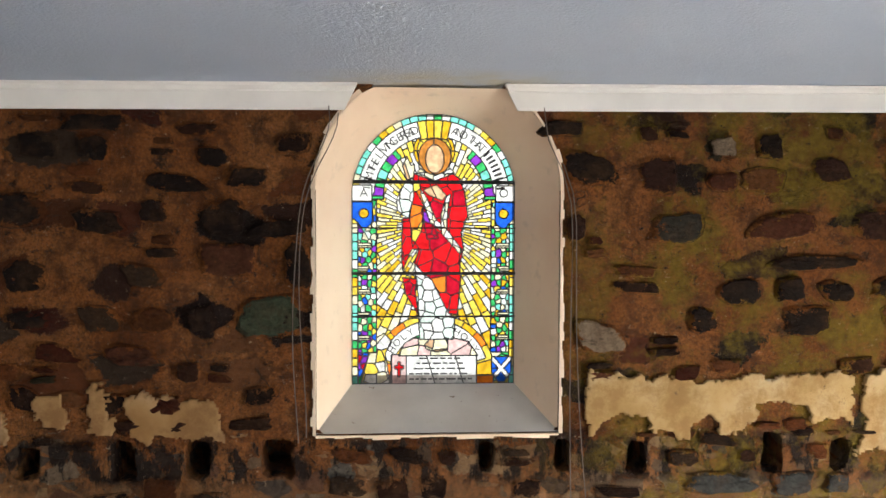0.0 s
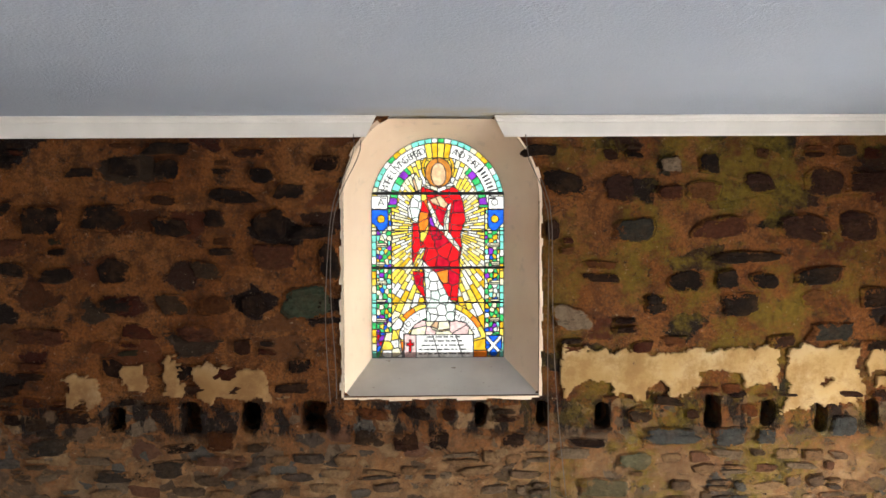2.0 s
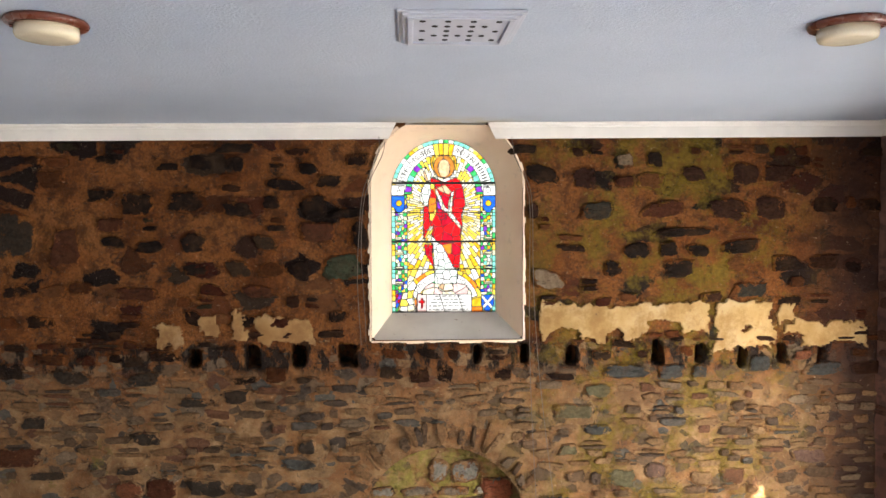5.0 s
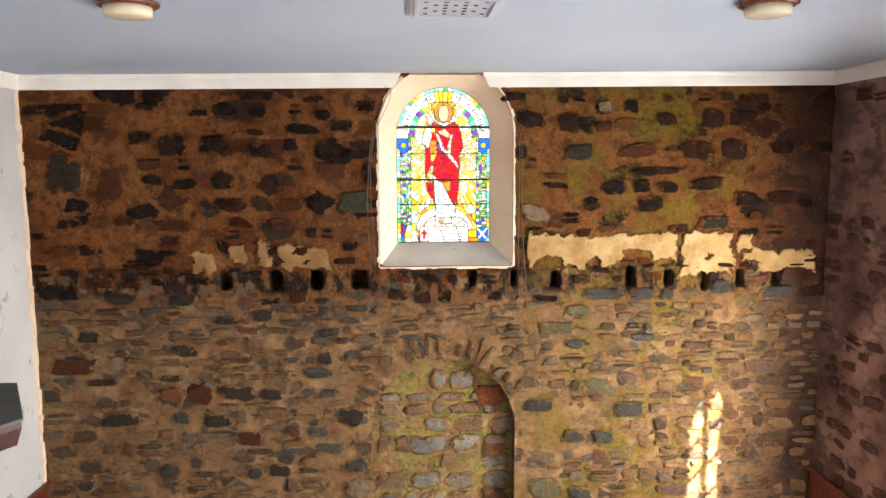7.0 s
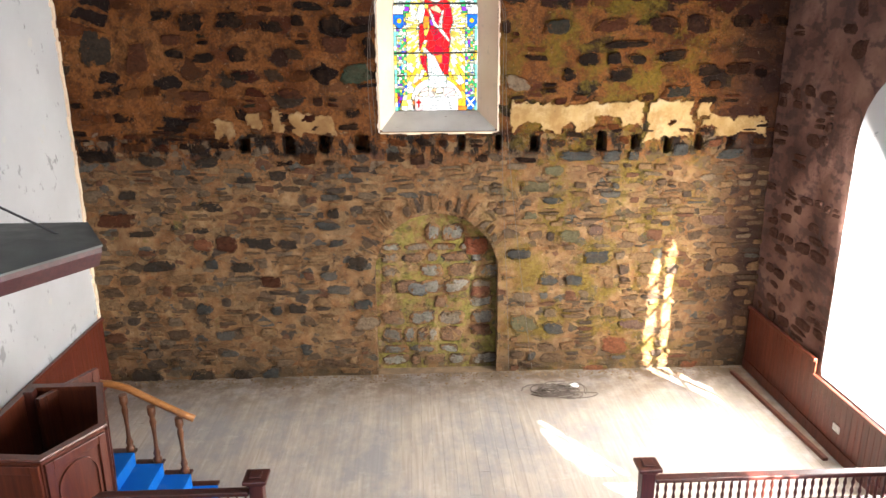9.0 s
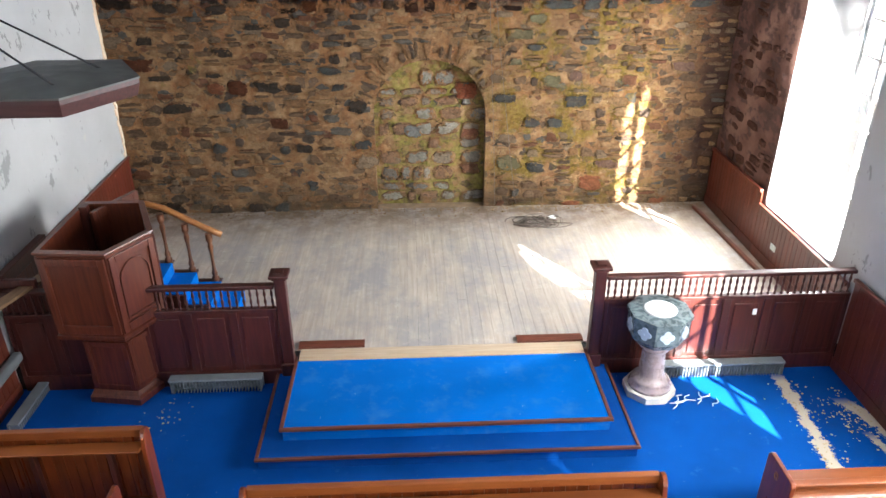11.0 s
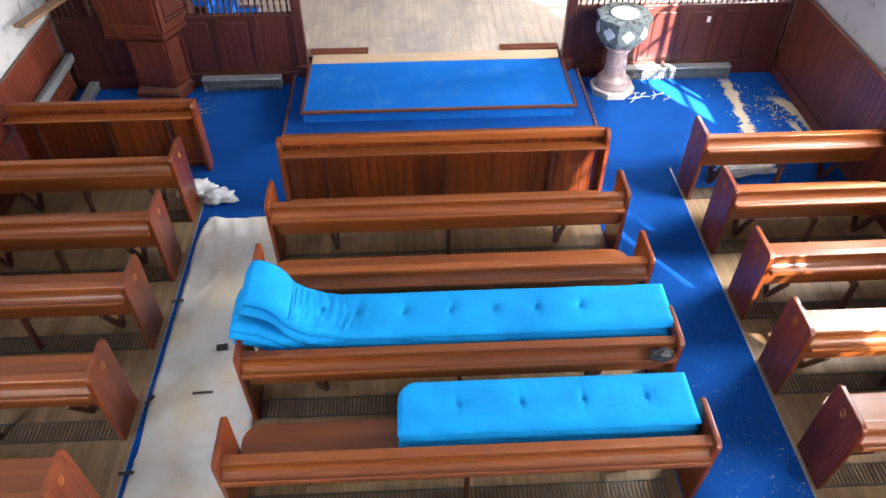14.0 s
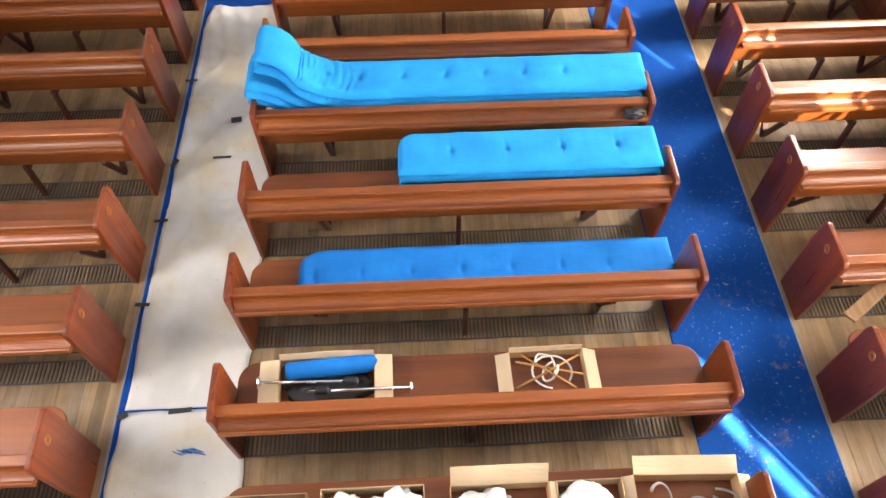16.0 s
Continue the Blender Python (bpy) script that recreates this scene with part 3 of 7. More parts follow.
r_.inputs[1].default_value, r_.inputs[2].default_value, r_.inputs[3].default_value, r_.inputs[4].default_value = 0.3, 0.7, 0.40, 0.70
t_.links.new(n_.outputs[0], r_.inputs[0])
t_.links.new(r_.outputs[0], x_.inputs[0])
t_.links.new(a_.outputs[0], x_.inputs[1])
t_.links.new(b_.outputs[0], x_.inputs[2])
t_.links.new(x_.outputs[0], t_.nodes["Material Output"].inputs[0])
SUN_DIMMING = m_
m_ = bpy.data.materials.new("sky_backdrop")
m_.use_nodes = True
b_ = m_.node_tree.nodes["Principled BSDF"]
b_.inputs["Base Color"].default_value = (0, 0, 0, 1)
b_.inputs["Emission Color"].default_value, b_.inputs["Emission Strength"].default_value = (0.93, 0.97, 1.0, 1), 0.16
SKYGLOW = m_


# ---- walls ----
def arch(cx, w, zb, zs):
    """Distance outside an arched opening, negative within."""
    def sd(u, v):
        return math.hypot(u - cx, v - zs) - w if v > zs else max(abs(u - cx) - w, zb - v)
    return sd


def slot(cx, cz, w, h):
    """A ragged upright pocket in the stone."""
    return lambda u, v: max(abs(u - cx) - w, abs(v - cz) - h) + 0.020 * noise.noise(Vector((u * 11, v * 9, cx))) - 0.004


def skin(name, mat, parent, u0, u1, v0, v1, step, place, openings=(), relief=0.0, back=0.3, freq=2.2):
    """A wall face in u, v with relief, its openings cut out and their sides taken back into the wall."""
    nu, nv = max(1, round((u1 - u0) / step)), max(1, round((v1 - v0) / step))
    bm = bmesh.new()
    grid, inside = {}, {}
    for i in range(nu + 1):
        for j in range(nv + 1):
            u, v = u0 + (u1 - u0) * i / nu, v0 + (v1 - v0) * j / nv
            near = [(sd(u, v), sd) for sd in openings]
            d, sd = min(near, key=lambda p: p[0]) if near else (9, None)
            inside[i, j] = d < 0
            if sd and -step * 1.5 < d < step * 0.45:
                for _ in range(3):
                    e = 1e-4
                    d = sd(u, v)
                    gu, gv = (sd(u + e, v) - d) / e, (sd(u, v + e) - d) / e
                    k = max(gu * gu + gv * gv, 0.2)
                    u, v = u - gu * d / k, v - gv * d / k
            h = relief * (noise.fractal(Vector((u * freq, v * freq, 3.1)), 0.9, 2.0, 5) if relief else 0)
            grid[i, j] = bm.verts.new((u, v, h))
    for i in range(nu):
        for j in range(nv):
            q = [(i, j), (i + 1, j), (i + 1, j + 1), (i, j + 1)]
            if not all(inside[k] for k in q):
                try:
                    bm.faces.new([grid[k] for k in q]).smooth = True
                except ValueError:
                    pass
    bmesh.ops.delete(bm, geom=[v for v in bm.verts if not v.link_faces], context="VERTS")
    rim = [e for e in bm.edges if e.is_boundary and all(u0 + 1e-3 < v.co.x < u1 - 1e-3 and v0 + 1e-3 < v.co.y < v1 - 1e-3 for v in e.verts)]
    if rim and back:
        out = bmesh.ops.extrude_edge_only(bm, edges=rim)
        for v in [g for g in out["geom"] if isinstance(g, bmesh.types.BMVert)]:
            v.co.z = -back
    for v in bm.verts:
        v.co = place(v.co.x, v.co.y, v.co.z)
    bmesh.ops.recalc_face_normals(bm, faces=bm.faces)
    return part(name, bm, mat, parent)


def outline(cx, w, zb, zs, top=99.0, n=28):
    pts = [(cx - w, zb), (cx + w, zb)]
    pts += [(cx + w * math.cos(math.pi * k / n), zs + w * math.sin(math.pi * k / n)) for k in range(n + 1)]
    return [(x, min(z, top)) for x, z in pts]


def loft(name, mat, parent, a, b, place, skip=()):
    """The sides of an opening between two outlines of (u, v, depth)."""
    bm = bmesh.new()
    n = len(a)
    va, vb = [bm.verts.new(place(*p)) for p in a], [bm.verts.new(place(*p)) for p in b]
    for k in range(n):
        if k not in skip:
            bm.faces.new((va[k], va[(k + 1) % n], vb[(k + 1) % n], vb[k])).smooth = k > 0
    return part(name, bm, mat, parent)


# far wall with the stained glass window, the blocked doorway and the row of empty joist sockets
wall_north = setting("wall_north", "bare rubble stone end wall in ochre mortar with empty joist sockets")
WCX, WR, WSILL, WSPR = 0.30, 0.785, 3.865, 5.43
NCX, NR, NSPR = 0.255, 0.875, 1.85
FAR = lambda u, v, h: Vector((u, YF - h, v))
SOCKETS = [(-2.29, 3.70, 0.07, 0.09), (-1.70, 3.70, 0.065, 0.115), (-1.24, 3.70, 0.07, 0.115), (-0.73, 3.70, 0.085, 0.115), (0.62, 3.70, 0.04, 0.10), (1.12, 3.69, 0.04, 0.10),
           (1.60, 3.69, 0.05, 0.10), (2.52, 3.70, 0.055, 0.13), (2.98, 3.69, 0.05, 0.10), (3.43, 3.67, 0.04, 0.13), (3.86, 3.68, 0.04, 0.11), (4.30, 3.68, 0.04, 0.10)]
SOCKETS = [(x, z, w * 1.05 + 0.008, h + 0.008) for x, z, w, h in SOCKETS]
window_hole, niche_hole = arch(WCX, WR, WSILL, WSPR), arch(NCX, NR, -1, NSPR)
holes = [window_hole, niche_hole] + [slot(*s) for s in SOCKETS]
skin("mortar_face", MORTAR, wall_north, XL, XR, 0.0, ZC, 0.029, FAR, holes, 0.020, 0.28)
niche = skin("doorway_blocking", MOSSY, wall_north, NCX - NR - 0.03, NCX + NR + 0.03, 0.0, NSPR + NR + 0.03, 0.05, lambda u, v, h: Vector((u, YF + 0.20 - h, v)), (), 0.02)
bm = bmesh.new()
for lo, hi in (((XL - 0.5, 5.06, 0), (XR + 0.6, 5.5, 4.06)), ((XL - 0.5, 5.06, 4.06), (-0.32, 5.5, 6.6)), ((0.90, 5.06, 4.06), (XR + 0.6, 5.5, 6.6)), ((-0.32, 5.06, 6.02), (0.90, 5.5, 6.6))):
    box(bm, lo, hi)
part("wall_core", bm, MORTAR, wall_north)
YG = 5.05
GCX, GR, GSILL, GSPR = 0.285, 0.568, 4.095, 5.405
oa = [(x, z, 0.0) for x, z in outline(WCX, WR - 0.004, WSILL, WSPR, ZC - 0.02)]
ob_ = [(x, z, YF - YG) for x, z in outline(GCX, GR, GSILL, GSPR)]
loft("window_reveal", REVEAL, wall_north, oa, ob_, FAR, (0,))
bm = bmesh.new()
q = [(WCX - WR, YF - 0.012, WSILL), (WCX + WR, YF - 0.012, WSILL), (GCX + GR, YG, GSILL), (GCX - GR, YG, GSILL)]
t_ = [bm.verts.new(p) for p in q]
bm.faces.new(t_)
bmesh.ops.subdivide_edges(bm, edges=bm.edges[:], cuts=8, use_grid_fill=True)
part("sloping_sill", bm, SILL, wall_north, "dusty grey sloping plaster sill")
# ragged plaster arris round the opening
bm = bmesh.new()
rng = random.Random(4)
pts = outline(WCX, WR, WSILL - 0.01, WSPR, ZC - 0.03)
for (x0, z0), (x1, z1) in zip(pts, pts[1:] + pts[:1]):
    L = math.hypot(x1 - x0, z1 - z0)
    if L < 1e-3 or z0 > 6.06:
        continue
    for k in range(max(1, int(L / 0.06))):
        f0, f1 = k / max(1, int(L / 0.06)), (k + 1) / max(1, int(L / 0.06))
        ax, az, bx, bz = x0 + (x1 - x0) * f0, z0 + (z1 - z0) * f0, x0 + (x1 - x0) * f1, z0 + (z1 - z0) * f1
        nx, nz = (z1 - z0) / L, -(x1 - x0) / L
        w = 0.012 + 0.022 * rng.random()
        v = [bm.verts.new(p) for p in ((ax, YF - 0.022, az), (bx, YF - 0.022, bz), (bx + nx * w, YF - 0.016, bz + nz * w), (ax + nx * w, YF - 0.016, az + nz * w))]
        bm.faces.new(v)
        v2 = [bm.verts.new(p) for p in ((ax, YF + 0.03, az), (bx, YF + 0.03, bz))]
        bm.faces.new((v[0], v2[0], v2[1], v[1]))
bmesh.ops.recalc_face_normals(bm, faces=bm.faces)
part("plaster_arris", bm, REVEAL, wall_north, "chipped cream plaster edge")

# right-hand wall, plaster towards the nave and bare stone beyond the last window
RIGHT = lambda u, v, h: Vector((XR - h, u, v))
wall_east = setting("wall_east", "white plastered side wall with tall arched windows, bare stone at its end")
side = [arch(wy, WIN_W, WIN_SILL, WIN_SPRING) for wy in WIN_Y]
skin("stone_face", DAMP, wall_east, 1.9, YF + 0.05, 0.0, ZC, 0.06, RIGHT, side[:1], 0.03, 0.0)
skin("plaster_face", PLASTER, wall_east, YB, 1.9, 0.0, ZC, 0.10, RIGHT, side, 0.004, 0.0, 1.0)
wo, wd, GSP = WIN_W, 0.42, 3.86
# heights and widths of the unseen glass cut down to shape the sun patches
GLASS_TOP = {wy: 3.32 if wy < -10 else GSP for wy in WIN_Y}
GLASS_W = {wy: 0.42 if wy > 0 else 0.38 if wy < -10 else 0.63 for wy in WIN_Y}
for wy in WIN_Y:
    wi = GLASS_W[wy]
    a = [(x, z, 0.0) for x, z in outline(wy, wo, WIN_SILL, WIN_SPRING)]
    b = [(x, z, -wd) for x, z in outline(GLASS_Y[wy], wi, WIN_SILL + 0.10, GLASS_TOP[wy])]
    loft("window_reveal", PLASTER, wall_east, a, b, RIGHT)
bm = bmesh.new()
edges = sorted([YB - 0.5, YF + 0.85] + [GLASS_Y[wy] + s * (GLASS_W[wy] + 0.01) for wy in WIN_Y for s in (-1, 1)])
for k in range(0, len(edges), 2):
    box(bm, (XR + wd - 0.02, edges[k], -0.1), (XR + wd + 0.16, edges[k + 1], 6.6))
for wy in WIN_Y:
    gy, wi = GLASS_Y[wy], GLASS_W[wy]
    box(bm, (XR + wd - 0.02, gy - wi - 0.01, -0.1), (XR + wd + 0.16, gy + wi + 0.01, WIN_SILL + 0.09))
    box(bm, (XR + wd - 0.02, gy - wi - 0.01, GLASS_TOP[wy] + wi), (XR + wd + 0.16, gy + wi + 0.01, 6.6))
part("wall_core", bm, PLASTER, wall_east)

def arched_window(name, wi, m, glass, zt=GSP):
    """Timber window with its bars, standing in the plane x = 0 and facing -x."""
    win = setting(name, "tall arched window with painted timber glazing bars")
    win.matrix_basis = m
    zb = WIN_SILL + 0.10
    bm = bmesh.new()
    a, b = outline(0, wi, zb, zt), outline(0, wi - 0.05, zb + 0.05, zt)
    va = [[bm.verts.new((d, x, z)) for x, z in o] for o in (a, b) for d in (0.02, 0.08)]
    n = len(a)
    for i in range(n):
        j = (i + 1) % n
        for p, r in ((0, 2), (2, 3), (3, 1), (1, 0)):
            bm.faces.new((va[p][i], va[p][j], va[r][j], va[r][i]))
    bmesh.ops.recalc_face_normals(bm, faces=bm.faces)
    part("window_frame", bm, WHITE, win)
    for x in (0.03,):
        bm = bmesh.new()
        box(bm, (0.03, x - 0.03, zb), (0.075, x + 0.03, zt + math.sqrt(wi * wi - x * x) - 0.02))
        part("mullion", bm, WHITE, win)
    for i in range(7):
        z = zb + 0.42 * (i + 1)
        if z > zt + wi - 0.1:
            break
        w = wi if z < zt else math.sqrt(max(0.01, wi * wi - (z - zt) ** 2))
        bm = bmesh.new()
        box(bm, (0.035, -w + 0.02, z - 0.015), (0.07, w - 0.02, z + 0.015))
        part("glazing_bar", bm, WHITE, win)
    bm = bmesh.new()
    prism(bm, [(x, z) for x, z in outline(0, wi - 0.03, zb + 0.03, zt, n=14)][:-1], 0.004, Matrix.Translation((0.052, 0, 0)) @ Matrix.Rotation(radians(90), 4, "Z"))
    pane = part("pane", bm, glass, win)
    pane.visible_shadow = glass is SUN_DIMMING


for k, wy in enumerate(WIN_Y):
    arched_window("window_%d" % (k + 2), GLASS_W[wy], pose(XR + wd, GLASS_Y[wy], 0), SUN_DIMMING if wy == -7.35 else CLEAR, GLASS_TOP[wy])
for k, wy in enumerate(WEST_Y):
    arched_window("window_%d" % (k + 6), 0.63, pose(XL - wd, wy, 0, 0, 0, 180), CLEAR)

# left wall, back wall
wall_west = setting("wall_west", "flaking white plastered side wall above a wooden wainscot")
LEFT_FACE = lambda u, v, h: Vector((XL + h, u, v))
skin("plaster_face", PLASTER, wall_west, YB, YF + 0.02, 0.0, ZC, 0.12, LEFT_FACE, [arch(wy, WIN_W, WIN_SILL, WIN_SPRING) for wy in WEST_Y], 0.004, 0, 1.0)
bm = bmesh.new()
edges = sorted([YB, YF + 0.85] + [wy + 0.64 * k for wy in WEST_Y for k in (-1, 1)])
for k in range(0, len(edges), 2):
    box(bm, (XL - wd - 0.16, edges[k], -0.1), (XL - wd + 0.02, edges[k + 1], 6.6))
for wy in WEST_Y:
    a = [(x, z, 0.0) for x, z in outline(wy, wo, WIN_SILL, WIN_SPRING)]
    b = [(x, z, -wd) for x, z in outline(wy, 0.63, WIN_SILL + 0.10, GSP)]
    loft("window_reveal", PLASTER, wall_west, a, b, LEFT_FACE)
    box(bm, (XL - wd - 0.16, wy - 0.64, -0.1), (XL - wd + 0.02, wy + 0.64, WIN_SILL + 0.09))
    box(bm, (XL - wd - 0.16, wy - 0.64, GSP + 0.63), (XL - wd + 0.02, wy + 0.64, 6.6))
part("wall_core", bm, PLASTER, wall_west)
# ragged end of the plaster where it stops at the stone
bm = bmesh.new()
rng = random.Random(8)
z = ZCH + 1.0
while z < 5.9:
    h = 0.05 + 0.13 * rng.random()
    box(bm, (XL, YF - 0.05 - 0.05 * rng.random(), z), (XL + 0.012 + 0.02 * rng.random(), YF - 0.012, z + h))
    z += h
part("broken_plaster_edge", bm, REVEAL, wall_west)
wall_south = setting("wall_south", "plain white plastered back wall")
bm = bmesh.new()
box(bm, (XL - 0.5, YB - 0.4, -0.1), (XR + 0.8, YB, 6.6))
part("plaster_face", bm, PLASTER, wall_south)

# ceiling and cornice; both fall a little towards the left wall
SLOPE = 0.42
bm = bmesh.new()
box(bm, (XL - 0.5, YB - 0.4, ZC), (XR + 0.8, YF + 0.9, ZC + 0.2))
bm.transform(Matrix.Rotation(radians(-SLOPE), 4, "Y"))
tagged(part("ceiling", bm, CEILING), "pale blue stippled plaster ceiling", "", "", "structure")


def cornice(name, length, m, ends=(0, 0)):
    prof = [(0, -0.165), (0.012, -0.165), (0.018, -0.15), (0.022, -0.05), (0.034, -0.045), (0.040, -0.02), (0.052, -0.012), (0.055, 0), (0, 0)]
    bm = bmesh.new()
    a = [bm.verts.new((ends[0] * (0.165 + z), -y, z)) for y, z in prof]
    b = [bm.verts.new((length - ends[1] * (0.165 + z), -y, z)) for y, z in prof]
    n = len(prof)
    bm.faces.new(a)
    bm.faces.new(b[::-1])
    for k in range(n):
        bm.faces.new((a[k], b[k], b[(k + 1) % n], a[(k + 1) % n]))
    bmesh.ops.recalc_face_normals(bm, faces=bm.faces)
    ob = part(name, bm, CORNICE)
    ob.matrix_basis = m
    return tagged(ob, "cream painted moulded cornice, broken at the window" if ends != (0, 0) else "cream painted moulded cornice", "", "", "structure")


cornice("cornice", -0.30 - XL, pose(XL, YF - 0.012, ZC - 0.035, 0, -SLOPE, 0), (0, -0.5))
cornice("cornice", XR - 0.80, pose(0.80, YF - 0.012, ZC + 0.001, 0, -SLOPE, 0), (-0.5, 0))
cornice("cornice", YF - YB, pose(XR - 0.012, YF - 0.06, ZC + 0.033, 0, 0, -90))
cornice("cornice", YF - YB, pose(XL + 0.012, YB, ZC - 0.036, 0, 0, 90))

# ---- floors ----
bm = bmesh.new()
box(bm, (XL - 0.4, YB, -0.25), (XR + 0.4, 0.46, -0.02))
tagged(part("floor", bm, BLACK), "dark void under the nave floor planks", "", "", "structure")
bm = bmesh.new()
box(bm, (XL - 0.4, 0.46, -0.25), (XR + 0.4, YF + 0.3, ZCH - 0.022))
tagged(part("chancel_floor_base", bm, BLACK), "dark void under the chancel planks", "", "", "structure")
chancel_floor = setting("chancel_floor", "dusty pale bare wooden plank floor of the raised chancel")
nave_floor = setting("nave_floor", "worn brown narrow plank floor under the pews")
RUG = 0.008
AISLE_L, AISLE_R = (-2.375, -1.44), (1.89, 2.885)


def carpet_piece(name, lo, hi, mat, label, z=0.0):
    bm = bmesh.new()
    box(bm, (lo[0], lo[1], z - 0.004), (hi[0], hi[1], z + RUG))
    return tagged(part(name, bm, mat), label, "", "", "structure")


carpet_piece("carpet_front", (XL, -1.62), (XR, 0.47), CARPET, "royal blue carpet before the chancel, dusty and worn")
carpet_piece("carpet_aisle", (AISLE_R[0], -11), (AISLE_R[1], -1.623), CARPET, "royal blue aisle carpet with dusty stains")
carpet_piece("carpet_aisle", (AISLE_L[0], -11), (AISLE_L[1], -1.623), CARPET, "royal blue aisle carpet under a dust sheet")
carpet_piece("carpet_front", (AISLE_R[1] + 0.003, -1.99), (XR, -1.623), CARPET, "royal blue carpet before the front pew")
carpet_piece("carpet_front", (AISLE_L[1] + 0.003, -1.99), (AISLE_R[0] - 0.003, -1.623), CARPET, "royal blue carpet before the front pew")

# two carpeted steps up to the chancel, edged with dark wood
step = thing("chancel_step", "low wide step carpeted in blue with a dark wood nosing", "step", (0, 0, 0), "chancel steps")
bm = bmesh.new()
box(bm, (-1.60, -0.94, 0), (2.14, 0.44, 0.142))
part("carpet", bm, CARPET, step)
bm = bmesh.new()
box(bm, (-1.625, -0.968, 0.125), (2.165, -0.935, 0.155), 0.006)
box(bm, (-1.625, -0.934, 0.125), (-1.592, 0.42, 0.155), 0.006)
box(bm, (2.132, -0.934, 0.125), (2.165, 0.42, 0.155), 0.006)
part("nosing", bm, TRIMWOOD, step)
step = thing("chancel_step", "upper dais step with bright blue carpet and dark wood nosing", "step", (0, 0, 0), "chancel steps")
bm = bmesh.new()
box(bm, (-1.385, -0.69, 0.143), (1.915, 0.44, 0.292))
part("carpet", bm, DAIS, step)
bm = bmesh.new()
box(bm, (-1.41, -0.718, 0.27), (1.94, -0.68, 0.305), 0.006)
box(bm, (-1.41, -0.679, 0.27), (-1.372, 0.44, 0.305), 0.006)
box(bm, (1.902, -0.679, 0.27), (1.94, 0.44, 0.305), 0.006)
part("nosing", bm, TRIMWOOD, step)
bm = bmesh.new()
box(bm, (-1.37, 0.441, 0.16), (1.90, 0.665, 0.30), 0.003)
tagged(part("threshold_board", bm, RAWPINE), "pale raw pine threshold board at the chancel edge", "", "", "structure")
for x0, x1 in ((-1.40, -0.635), (1.15, 1.93)):
    bm = bmesh.new()
    box(bm, (x0, 0.67, 0.29), (x1, 0.80, 0.325), 0.004)
    tagged(part("sill_board", bm, TRIMWOOD), "worn dark red floor board beside the chancel opening", "floor board", "sill boards")

# ---- wainscots ----
def wainscot(name, x, y0, y1, z0, z1, inward, label):
    ws = setting(name, label)
    w, shared = 0.105, {}
    n = max(1, round((y1 - y0) / w))
    w = (y1 - y0) / n
    bm = bmesh.new()
    box(bm, (0, 0.002, 0), (0.018, w - 0.002, z1 - z0 - 0.045), 0.003)
    me = bpy.data.meshes.new("board")
    bm.to_mesh(me)
    bm.free()
    me.materials.append(WAINSCOT)
    for k in range(n):
        piece("board", me, ws, pose(x if inward > 0 else x - 0.018, y0 + k * w, z0))
    lo, hi = (x, x + 0.05) if inward > 0 else (x - 0.05, x)
    bm = bmesh.new()
    box(bm, (lo, y0, z1 - 0.045), (hi, y1, z1), 0.008)
    part("capping_rail", bm, WAINSCOT, ws)
    bm = bmesh.new()
    lo, hi = (x + 0.019, x + 0.034) if inward > 0 else (x - 0.034, x - 0.019)
    box(bm, (lo, y0, z0), (hi, y1, z0 + 0.15), 0.004)
    part("skirting", bm, WAINSCOT, ws)
    return ws


wainscot("wainscot_east", XR - 0.035, 2.815, YF - 0.03, ZCH, 1.27, -1, "dark red boarded wainscot below the bare stone")
wainscot("wainscot_east_window", XR - 0.035, 0.53, 2.812, ZCH, 1.075, -1, "dark red boarded wainscot under the window")
wainscot("wainscot_east_nave", XR - 0.035, -9.0, 0.42, 0.0, 1.20, -1, "dark red boarded wainscot of the nave")
wainscot("wainscot_west", XL + 0.015, 0.53, YF - 0.03, ZCH, 1.31, 1, "red-brown boarded wainscot of the chancel")
wainscot("wainscot_west_nave", XL + 0.015, -9.0, 0.40, 0.0, 1.03, 1, "red-brown boarded wainscot of the nave")


# ---- pews ----
END_PTS = [(-0.350, 0.0), (0.03, 0.0), (0.03, 0.30), (0.022, 0.80), (0.012, 0.85), (-0.014, 0.872), (-0.335, 0.872), (-0.370, 0.862), (-0.388, 0.835), (-0.372, 0.35)]


def end_panel(bm, x, t=0.042):
    # outline in y, z turned to stand across the pew
    m = Matrix.Translation((x, 0, 0)) @ Matrix.Rotation(radians(90), 4, "Z")
    prism(bm, END_PTS, t, m, 0.010)


def medallion(pew, x, face):
    bm = bmesh.new()
    for r in (0.030, 0.018):
        tube(bm, [(x, -0.165 + r * math.cos(a * math.pi / 10), 0.755 + r * 1.25 * math.sin(a * math.pi / 10)) for a in range(21)], 0.0022, 4)
    part("medallion", bm, GOLD, pew, "incised gilt ring medallion")


